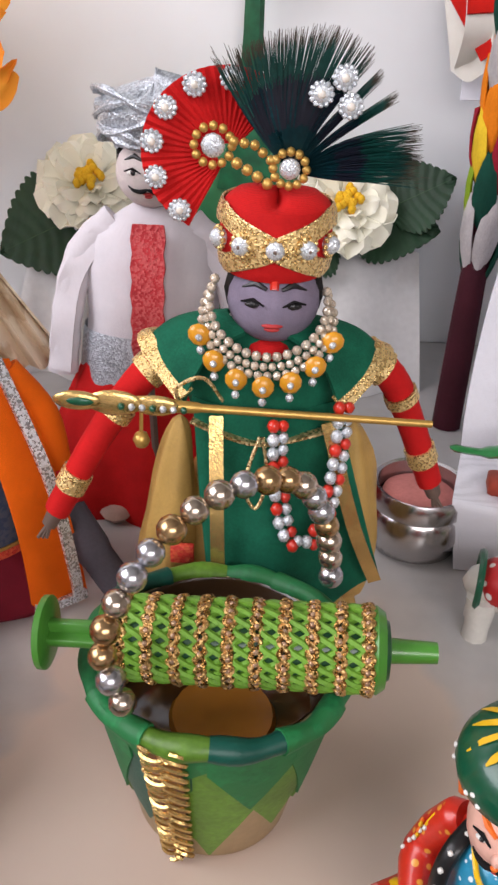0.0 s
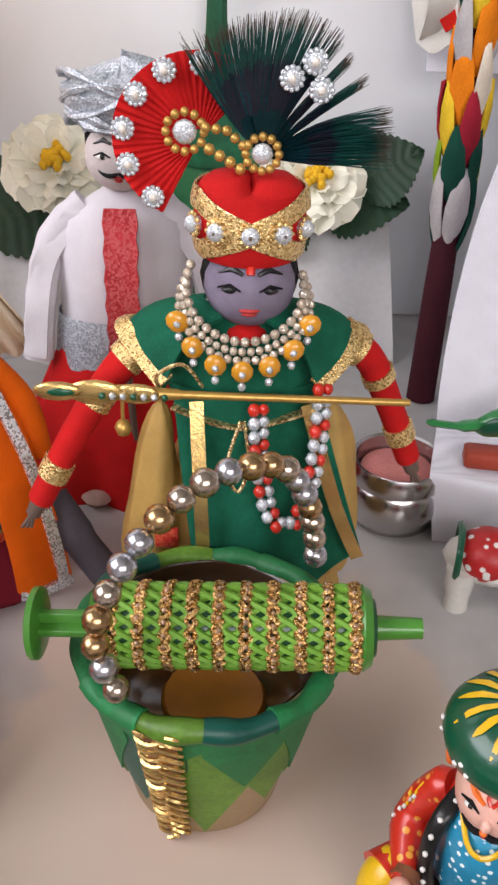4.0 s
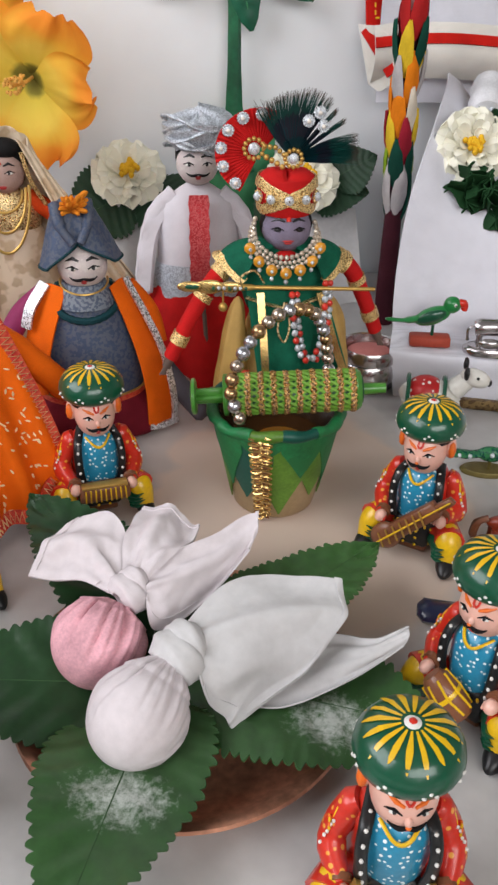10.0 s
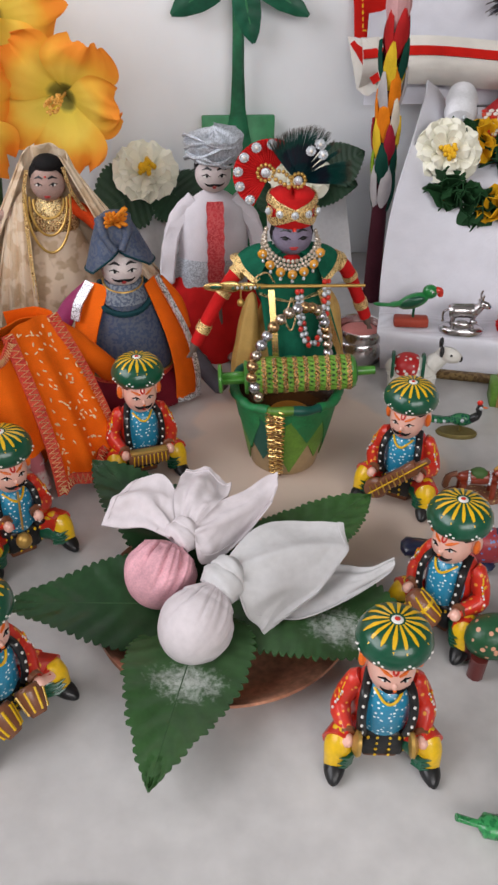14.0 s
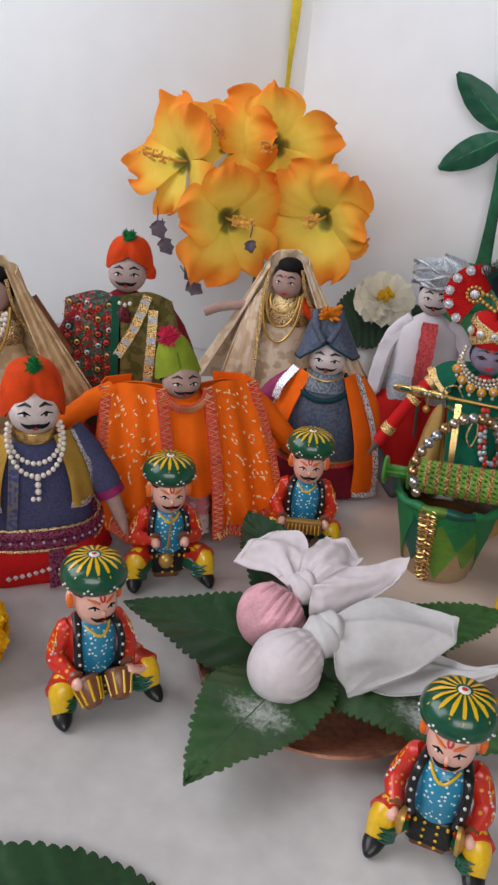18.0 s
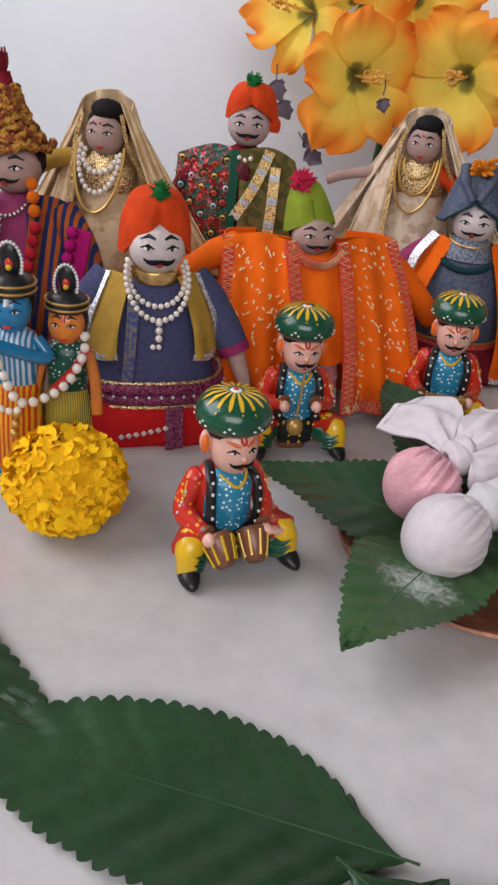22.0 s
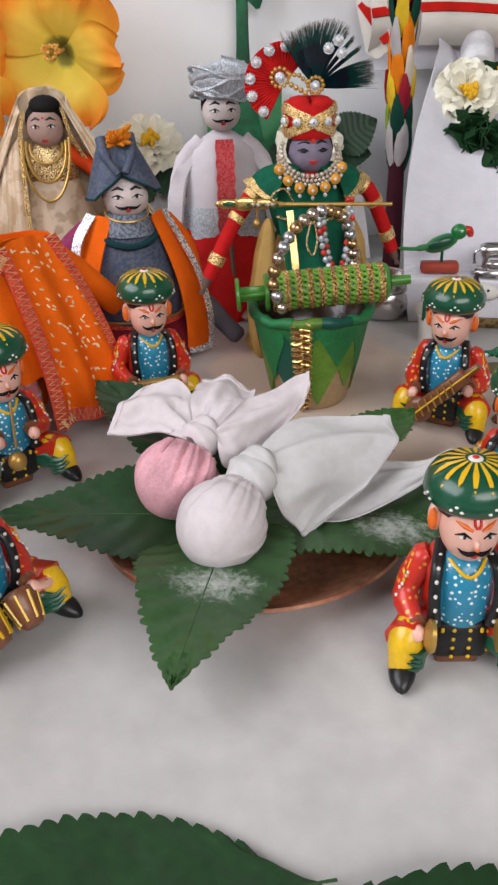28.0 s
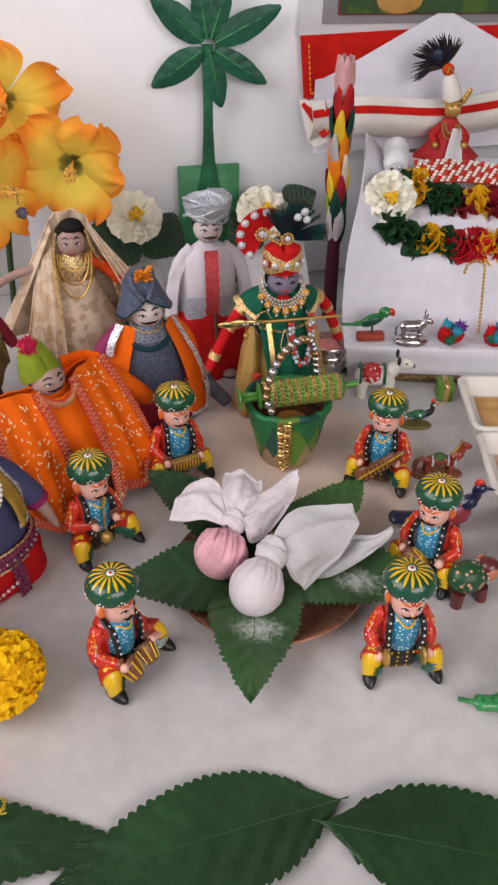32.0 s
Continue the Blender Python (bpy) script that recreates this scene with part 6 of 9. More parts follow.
def navy_doll():
    b = Shape()
    b.lathe([(0.047, 0.0), (0.050, 0.005), (0.046, 0.018), (0.041, 0.030), (0.036, 0.036)], C_RED, 44, 1.0, 0.72, folds=5, depth=0.08)
    PLUM = mat("plum_bead_band", (0.13, 0.01, 0.05), 0.3, kind="glitter", color2=(0.25, 0.04, 0.10), scale=900, bump=0.9)
    ring = [2 * math.pi * k / 80 for k in range(81)]
    for dz in (-0.0030, 0.0030):
        b.tube([(0.0405 * math.cos(t), 0.0300 * math.sin(t), 0.0300 + dz + 0.0012 * math.sin(3 * t)) for t in ring], 0.0036, PLUM, 8)
    for dz in (-0.0068, 0.0068):
        b.tube([((0.0420 - 0.1 * dz) * math.cos(t), (0.0312 - 0.1 * dz) * math.sin(t), 0.0300 + dz + 0.0012 * math.sin(3 * t)) for t in ring], [0.0008 + 0.0005 * (k % 2) for k in range(81)], TRIMG, 6)
    for k in range(20):
        t = math.pi * (1.05 + 0.9 * k / 19)
        b.ball((0.0442 * math.cos(t), 0.0337 * math.sin(t), 0.0300 + 0.0012 * math.sin(3 * t)), 0.0010, GEM, 6)
    b.lathe([(0.0385, 0.028), (0.0370, 0.036), (0.032, 0.055), (0.027, 0.074), (0.019, 0.086), (0.010, 0.091)], C_NAVY, 40, 1.0, 0.74)
    band(b, [(-0.012, -0.0215, 0.082), (-0.0135, -0.0262, 0.060), (-0.015, -0.0285, 0.038)], 0.006, mat("navy_sheen_stripe", (0.05, 0.07, 0.24), 0.5, kind="brocade", color2=(0.16, 0.14, 0.12), scale=700), 0.0012)
    fall(b, [(0.006, -0.0330, 0.025), (0.011, -0.0327, 0.025), (0.016, -0.0318, 0.025)], [(0.006, -0.0395, 0.002), (0.011, -0.0390, 0.002), (0.016, -0.0380, 0.002)], PLUM, 1, 0.0004, nc=6)
    for s in (-1, 1):
        fall(b, [(s * 0.012, -0.012, 0.092), (s * 0.022, -0.004, 0.092), (s * 0.024, 0.008, 0.088)], [(s * 0.021, -0.028, 0.052), (s * 0.031, -0.021, 0.050), (s * 0.036, -0.006, 0.052)], C_MUST, 1.5, 0.0014, belly=0.004, thick=0.0013, normal=(s * 0.5, -0.85, 0))
        band(b, [(s * 0.0205, -0.0290, 0.053), (s * 0.031, -0.0220, 0.051), (s * 0.0365, -0.007, 0.053)], 0.0036, SILVER, normal=(s * 0.5, -0.85, 0))
        band(b, [(s * 0.024, -0.004, 0.092), (s * 0.033, -0.012, 0.072), (s * 0.0365, -0.010, 0.054)], 0.0036, SILVER, normal=(s * 0.7, -0.7, 0))
        b.tube(curve_pts([(s * 0.022, 0.004, 0.086), (s * 0.036, -0.002, 0.070), (s * 0.046, -0.008, 0.052)], 5), [0.0105] * 5 + [0.0095] * 5 + [0.0085], C_NAVY, 12)
        b.tube([(s * 0.0455, -0.0078, 0.053), (s * 0.0478, -0.009, 0.048)], 0.0092, C_MAG, 12)
        b.tube([(s * 0.047, -0.009, 0.050), (s * 0.053, -0.012, 0.034), (s * 0.057, -0.016, 0.022)], [0.0055, 0.0045, 0.002], SKINB, 8)
    c, r = (0.001, -0.006, 0.1065), (0.0150, 0.0135, 0.0145)
    face(b, c, r, SKINW, bold=1.5)
    b.lathe([(0.0125, 0.088), (0.0135, 0.091), (0.0125, 0.0945)], GOLD, 24, at=(0.001, -0.003, 0))
    b.ball((0.001, 0.001, 0.109), (0.0156, 0.0130, 0.0140), HAIR, 14)
    # big orange turban, parted in front
    peaked_cap(b, (0.001, 0.0025, 0.1185), (0.0190, 0.0178, 0.0155), 0.0170, C_TURB, low=-1.05, peak=0.10, flare=0.03, groove=0.14, seed=0.5, span=64)
    pom(b, (0.001, -0.009, 0.1350), 0.0056, POMG, 60, 4)
    # pearl strings
    for k, (dz, w) in enumerate(((0.0, 0.0150), (-0.006, 0.0165))):
        b.beads([(0.001 + w * math.sin(t), -0.004 - (0.0185 + 0.003 * k) * math.cos(t * 0.75) - 0.002 * k, 0.092 - (0.013 + 0.006 * k) * math.cos(t)) for t in (radians(a) for a in range(-112, 113, 8))], 0.0017, PEARL, n=8)
    b.beads([(0.001, -0.0275, 0.072), (0.001, -0.0290, 0.066), (0.001, -0.0300, 0.060)], 0.0021, PEARL, n=8)
    b.beads([(-0.002, -0.0295, 0.059), (0.004, -0.0295, 0.059)], 0.0016, PEARL, n=8)
    for k in range(7):
        b.box((-0.018 + 0.004 * k, -0.0374 - 0.0003 * min(k, 6 - k), 0.0095 + 0.0008 * k), (0.0024, 0.0012, 0.0024), SKINW, rot=rot(0, 45, 0))
    return b


navy_doll().make("cloth_doll", m=pose(-0.2335, 0.0795, 0, 0, 0, 34) @ Matrix.Diagonal((0.98, 0.98, 0.98, 1)), label="cloth doll in navy robe, mustard shawl, pearls and orange turban", category="doll")


def sari_doll(veil, face_r=0.0125, red_arm=True, pearls=False, z=0.0):
    """A woman doll with a veil over her hair and a long skirt."""
    b = Shape()
    b.lathe([(0.046, 0.0), (0.047, 0.006), (0.038, 0.045), (0.026, 0.080), (0.018, 0.10)], veil, 48, 1.0, 0.7, folds=10, depth=0.07)
    b.lathe([(0.017, 0.096), (0.0185, 0.105), (0.017, 0.116), (0.010, 0.122), (0.006, 0.125)], TRIMG, 24, 1.05, 0.72)
    c, r = (0, -0.004, 0.1345), (face_r, face_r * 0.95, face_r * 1.04)
    face(b, c, r, SKINB, moustache=False)
    b.ball(on_ball(c, r, 0, 34, 1.02), 0.0009, RED, 6)
    b.ball((0, 0.002, 0.139), (face_r * 1.12, face_r, face_r * 1.05), HAIR, 16)
    b.ball((0.001, -0.004, 0.149), (0.0105, 0.009, 0.0065), HAIR, 14)
    # veil: over the head, down both sides
    rows = []
    for i in range(15):
        t = i / 14
        w = 0.0172 + 0.052 * t ** 1.1
        zz = 0.160 - 0.128 * t ** 1.15
        y0 = 0.002 + 0.004 * t
        rows.append([(w * math.sin(a) * (1.05 + 0.22 * t if a < 0 else 0.9), y0 + w * 0.55 * math.cos(a) * (0.35 + 0.4 * t) + 0.0026 * math.sin(7 * a + 3 * t), zz - 0.010 * (1 - math.cos(a)) * (1 - 0.5 * t)) for a in (radians(q) for q in range(-118, 119, 8))])
    b.sheet(rows, veil, 0.0010)
    fall(b, [(0.010, -0.006, 0.155), (0.018, 0.0, 0.146), (0.022, 0.006, 0.136)], [(0.054, -0.016, 0.060), (0.070, -0.008, 0.056), (0.082, 0.004, 0.054)], veil, 4, 0.0026, belly=0.005, normal=(0.4, -0.9, 0.1))
    fall(b, [(-0.016, -0.004, 0.132), (-0.026, 0.0, 0.120), (-0.034, 0.004, 0.108)], [(-0.014, -0.030, 0.030), (-0.034, -0.030, 0.020), (-0.056, -0.012, 0.016)], veil, 4, 0.003, belly=0.006)
    band(b, [(-0.013, -0.011, 0.146), (-0.017, -0.014, 0.125), (-0.016, -0.026, 0.080), (-0.014, -0.032, 0.032)], 0.0026, GOLDW, normal=(0.4, -0.9, 0))
    band(b, [(0.013, -0.011, 0.148), (0.018, -0.010, 0.128), (0.032, -0.006, 0.100), (0.040, -0.010, 0.070)], 0.0026, GOLDW, normal=(-0.3, -0.9, 0.2))
    if red_arm:
        b.tube(curve_pts([(0.012, 0.0, 0.118), (0.026, -0.004, 0.110), (0.040, -0.010, 0.098)], 5), 0.0058, C_TURB, 10)
        b.tube(curve_pts([(0.040, -0.010, 0.098), (0.050, -0.014, 0.088)], 4), 0.0032, SKINB, 8)
        b.tube(curve_pts([(-0.030, 0.004, 0.110), (-0.056, 0.0, 0.104), (-0.070, -0.004, 0.098)], 5), 0.0040, SKINB, 8)
    else:
        b.tube(curve_pts([(-0.014, 0.0, 0.119), (-0.034, -0.008, 0.115), (-0.046, -0.014, 0.108)], 5), 0.0058, C_MUST, 10)
    for k in range(3):
        w, d = 0.011 + 0.0025 * k, 0.010 + 0.012 * k
        pts = [(w * math.sin(t), -0.008 - (0.0105 + 0.003 * k) * math.cos(t * 0.75), 0.123 - d * math.cos(t)) for t in (radians(a) for a in range(-100, 101, 8))]
        if pearls and k < 2:
            b.beads(pts, 0.0019, PEARL, n=8)
        else:
            b.tube(pts, 0.0010, GOLDP, 6)
    return b


sari_doll(C_CREAM).make("cloth_doll", m=pose(-0.1465, 0.347, 0, 0, 0, 0), label="cloth doll in cream and gold sari with veil over black hair", category="doll")
sari_doll(C_CREAM2, red_arm=False, pearls=True).make("cloth_doll", m=pose(-0.321, 0.186, 0.0, 0, 0, 8), label="cloth doll in dull gold sari with pearl necklaces", category="doll")


def olive_doll():
    b = Shape()
    b.lathe([(0.042, 0.0), (0.043, 0.006), (0.036, 0.05), (0.027, 0.085), (0.018, 0.102)], C_MAROON, 44, 1.0, 0.7, folds=8, depth=0.06)
    b.lathe([(0.020, 0.085), (0.023, 0.10), (0.021, 0.113), (0.011, 0.122), (0.006, 0.125)], C_MAROON, 28, 1.1, 0.75)
    # olive shawl on one shoulder with a gold edge, sequinned panel on the other
    fall(b, [(-0.004, -0.014, 0.123), (0.018, -0.004, 0.125), (0.036, 0.006, 0.116)], [(-0.002, -0.034, 0.040), (0.026, -0.030, 0.034), (0.052, -0.006, 0.050)], C_OLIVE, 2, 0.002, belly=0.006, thick=0.0014, normal=(0.4, -0.9, 0.1))
    for ctrl in ([(0.018, -0.012, 0.124), (0.010, -0.026, 0.103), (-0.003, -0.033, 0.080)], [(0.023, -0.016, 0.114), (0.0225, -0.031, 0.080), (0.020, -0.035, 0.044)]):
        band(b, ctrl, 0.0075, GOLDW)
        pts = curve_pts(ctrl, 5)
        for p, q in zip(pts[1::2], pts[2::2]):
            band(b, [p + Vector((0, -0.0012, 0)), p.lerp(q, 0.6) + Vector((0, -0.0012, 0))], 0.0066, SILVG, 0.0008, n=2)
    b.tube(curve_pts([(0.026, 0.0, 0.114), (0.036, -0.004, 0.098), (0.040, -0.012, 0.078)], 5), 0.0085, C_OLIVE, 12)
    fall(b, [(-0.008, -0.014, 0.124), (-0.024, -0.006, 0.124), (-0.048, 0.002, 0.114)], [(-0.004, -0.033, 0.030), (-0.022, -0.031, 0.020), (-0.050, -0.014, 0.030)], SEQ, 2, 0.0015, belly=0.006, thick=0.0014)
    band(b, [(-0.006, -0.0155, 0.123), (-0.005, -0.033, 0.080), (-0.004, -0.035, 0.032)], 0.006, mat("green_edge_cloth", (0.01, 0.09, 0.05), 0.8, scale=600), 0.0016)
    DARKG = mat("bottle_green_cloth", (0.006, 0.045, 0.028), 0.8, scale=600)
    rng = random.Random(8)

    def on_panel(u, t):
        return Vector((-0.010 - 0.037 * u + 0.004 * t * (1 - u), -0.0148 + 0.016 * u - t * (0.018 - 0.002 * u) - 0.0072 * math.sin(math.pi * t), 0.121 - 0.006 * u - (0.088 - 0.012 * u) * t))

    for i in range(5):
        for j in range(9):
            p = on_panel(0.06 + 0.22 * i + rng.uniform(-0.03, 0.03), 0.05 + 0.108 * j + 0.03 * (i % 2) + rng.uniform(-0.01, 0.01))
            if (i + j) % 3 == 0:
                b.ball(p, (0.0036, 0.0008, 0.0042), DARKG, 12, rows=6)
            b.ball(p + Vector((0, -0.0007, 0)), (0.0024, 0.0007, 0.0024), (GOLDP, TRIMR, SILVG, TRIMR)[(i + 3 * j) % 4], 10, rows=5)
            b.ball(p + Vector((0, -0.0013, 0)), (0.0011, 0.0005, 0.0011), SEQ, 6, rows=4)
            for k in range(6):
                a = 1.047 * k + i
                b.ball(p + Vector((0.0038 * math.cos(a), 0.0012 * math.cos(a) - 0.0004, 0.0040 * math.sin(a))), 0.0006, TRIMR if k % 2 else GOLDP, 5, rows=4)
    for s in (-1, 1):
        b.tube(curve_pts([(s * 0.030, 0.002, 0.112), (s * 0.046, -0.006, 0.092), (s * 0.056, -0.016, 0.070)], 5), [0.006] * 5 + [0.005] * 5 + [0.004], C_MAROON, 10)
    b.tube([(-0.056, -0.016, 0.070), (-0.060, -0.020, 0.060)], 0.0034, SKINB, 8)
    b.tube([(-0.040, -0.020, 0.076), (-0.070, -0.014, 0.118)], 0.0024, BROWN, 7)
    b.ball((0.0, -0.0205, 0.108), (0.0065, 0.0028, 0.0085), mat("dark_red_beads", (0.12, 0.004, 0.015), 0.3, kind="glitter", scale=1200, bump=0.9), 10)
    for x, z in ((-0.003, 0.119), (0.001, 0.1175), (0.005, 0.119), (0.001, 0.114)):
        b.ball((x, -0.0195, z), 0.0018, PEARL, 7)
    c, r = (0.001, -0.005, 0.1385), (0.0148, 0.0132, 0.0142)
    face(b, c, r, SKINM, bold=1.4)
    b.ball((0.001, 0.001, 0.141), (0.0153, 0.0130, 0.0140), HAIR, 14)
    peaked_cap(b, (0.002, 0.002, 0.1505), (0.0178, 0.0165, 0.0150), 0.0160, C_TURB, low=-0.55, peak=0.20, flare=0.03, groove=0.12, seed=1.3, span=62)
    b.tube(curve_pts([(0.0145, 0.0, 0.1470), (0.0175, 0.0, 0.1410), (0.0170, 0.001, 0.1360)], 4), [0.005] * 4 + [0.0055] * 4 + [0.003], C_TURB, 12)
    pom(b, (0.0015, -0.006, 0.1670), 0.0062, POMG, 60, 6)
    return b


olive_doll().make("cloth_doll", m=pose(-0.2620, 0.2800, 0, 0, 0, 18), label="cloth doll with sequinned panel, olive shawl and vermilion turban", category="doll")


def striped_doll():
    b = Shape()
    b.lathe([(0.044, 0.0), (0.045, 0.006), (0.036, 0.05), (0.027, 0.080), (0.018, 0.100), (0.008, 0.110)], C_MAG, 44, 1.0, 0.7, folds=6, depth=0.05)
    for s in (-1, 1):
        fall(b, [(s * 0.010, -0.010, 0.111), (s * 0.022, -0.002, 0.110), (s * 0.030, 0.008, 0.104)], [(s * 0.018, -0.034, 0.006), (s * 0.040, -0.024, 0.006), (s * 0.056, 0.0, 0.010)], C_STRIPE, 2, 0.003, belly=0.005, normal=(s * 0.4, -0.9, 0))
        b.tube(curve_pts([(s * 0.026, 0.002, 0.102), (s * 0.042, -0.006, 0.082), (s * 0.050, -0.014, 0.058)], 5), 0.0095, C_STRIPE, 12)
    OPOM = mat("orange_pompom_trim", (0.72, 0.16, 0.01), 0.9, scale=700, bump=0.6)
    RPOM = mat("crimson_pompom_trim", (0.50, 0.02, 0.03), 0.9, scale=700, bump=0.6)
    MPOM = mat("magenta_pompom_trim", (0.45, 0.01, 0.16), 0.9, scale=700, bump=0.6)
    b.beads(curve_pts([(-0.014, -0.012, 0.120), (-0.017, -0.022, 0.098), (-0.014, -0.032, 0.070), (-0.002, -0.038, 0.048)], 8), 0.0038, OPOM, n=10)
    b.beads(curve_pts([(0.014, -0.012, 0.118), (0.019, -0.020, 0.102)], 8), 0.0038, OPOM, n=10)
    b.beads(curve_pts([(0.019, -0.020, 0.096), (0.018, -0.030, 0.074), (0.012, -0.038, 0.044), (0.010, -0.040, 0.022)], 8), 0.0036, RPOM, n=10)
    b.beads(curve_pts([(0.040, -0.018, 0.096), (0.038, -0.024, 0.074), (0.036, -0.030, 0.048)], 8), 0.0036, MPOM, n=10)
    band(b, [(0.045, -0.014, 0.097), (0.043, -0.020, 0.074), (0.041, -0.026, 0.048)], 0.010, MPOM, 0.002)
    c, r = (0.0, -0.004, 0.124), (0.0158, 0.0142, 0.0145)
    face(b, c, r, SKINB)
    b.ball((0, 0.002, 0.127), (0.0164, 0.0140, 0.0142), HAIR, 14)
    # knitted gold hat with a tassel
    KNIT = mat("gold_brown_knit", (0.52, 0.27, 0.04), 0.8, kind="flakes", color2=(0.20, 0.05, 0.02), scale=420, bump=0.9)
    b.xf = Matrix.Translation((-0.001, 0, 0.1345)) @ rot(-4, -7, 0) @ Matrix.Scale(0.86, 4)
    for k in range(11):
        t = k / 10
        rr = 0.0165 * (1 - t) ** 1.6 + 0.0055 + (0.0035 if k == 0 else 0)
        b.tube([(rr * math.cos(a), rr * 0.85 * math.sin(a), 0.034 * t + 0.0016 * math.sin(5 * a + 2.3 * k) + 0.0008 * math.sin(11 * a + k)) for a in (2 * math.pi * q / 36 for q in range(37))], [0.0026 + 0.0010 * math.sin(q * 2.4 + 1.7 * k) for q in range(37)], KNIT, 6)
    b.lathe([(0.0195, 0.0), (0.013, 0.010), (0.0075, 0.022), (0.005, 0.034)], KNIT, 24, 1, 0.85)
    rng = random.Random(9)
    YARN = mat("wine_yarn", (0.20, 0.012, 0.02), 0.9, scale=900, bump=0.7)
    b.tube([(0, 0, 0.035), (-0.002, 0, 0.044)], 0.0042, YARN, 10)
    for k in range(60):
        a, q = rng.uniform(0, 6.28), rng.uniform(0, 0.009)
        b.tube([(-0.002, 0, 0.042), (-0.004 + q * 0.6 * math.cos(a), q * 0.6 * math.sin(a), 0.050), (-0.007 + q * math.cos(a), q * math.sin(a), 0.056 + rng.uniform(-0.001, 0.003))], [0.0014, 0.0012, 0.0006], YARN, 4)
    b.xf = Matrix()
    b.beads([(0.013 * math.sin(t), -0.006 - 0.0135 * math.cos(t * 0.75), 0.112 - 0.012 * math.cos(t)) for t in (radians(a) for a in range(-100, 101, 8))], 0.0013, STEEL, n=7)
    b.beads([(0.0, -0.0235, 0.099), (0.0, -0.0255, 0.091)], 0.0019, STEEL, n=7)
    return b


striped_doll().make("cloth_doll", m=pose(-0.333, 0.104, 0, 0, 0, 10), label="cloth doll in magenta and striped shawl with knitted gold hat", category="doll")


def gold_doll():
    b = Shape()
    b.lathe([(0.052, 0.0), (0.055, 0.010), (0.050, 0.040), (0.036, 0.075), (0.022, 0.098), (0.012, 0.104)], C_CREAM2, 52, 1.0, 0.78, folds=9, depth=0.07)
    b.tube([(0.056 * math.cos(t) * (1 + 0.05 * math.sin(9 * t)), 0.044 * math.sin(t) * (1 + 0.05 * math.sin(9 * t)), 0.014 + 0.002 * math.sin(5 * t)) for t in (2 * math.pi * k / 60 for k in range(61))], 0.0032, GOLDP, 7)
    fall(b, [(0.006, -0.010, 0.114), (0.018, -0.002, 0.112), (0.024, 0.010, 0.106)], [(0.018, -0.046, 0.030), (0.040, -0.036, 0.026), (0.058, -0.006, 0.032)], C_CREAM, 3, 0.003, belly=0.008, normal=(0.4, -0.9, 0))
    band(b, [(0.012, -0.014, 0.110), (0.034, -0.028, 0.078), (0.046, -0.038, 0.034)], 0.004, GOLD, normal=(0.4, -0.9, 0))
    YPOM = mat("yellow_pompom_trim", (0.72, 0.42, 0.02), 0.9, scale=700, bump=0.6)
    b.beads(curve_pts([(0.004, 0.010, 0.150), (0.010, 0.008, 0.134), (0.012, 0.004, 0.118)], 8), 0.0036, YPOM, n=10)
    b.tube(curve_pts([(0.016, -0.012, 0.106), (0.026, -0.022, 0.096), (0.030, -0.030, 0.082)], 5), 0.0062, C_RED, 10)
    c, r = (-0.004, -0.004, 0.126), (0.0140, 0.0130, 0.0138)
    face(b, c, r, SKINB, moustache=False)
    b.ball((-0.004, 0.003, 0.130), (0.0150, 0.0135, 0.0142), HAIR, 14)
    b.ball((-0.004, 0.006, 0.134), (0.0185, 0.0150, 0.0165), C_CREAM2, 18)
    return b


gold_doll().make("cloth_doll", m=pose(-0.354, 0.034, 0, 0, 0, 10) @ Matrix.Diagonal((1.25, 1.15, 1, 1)), label="cloth doll wrapped in heavy gold brocade cloth", category="doll")


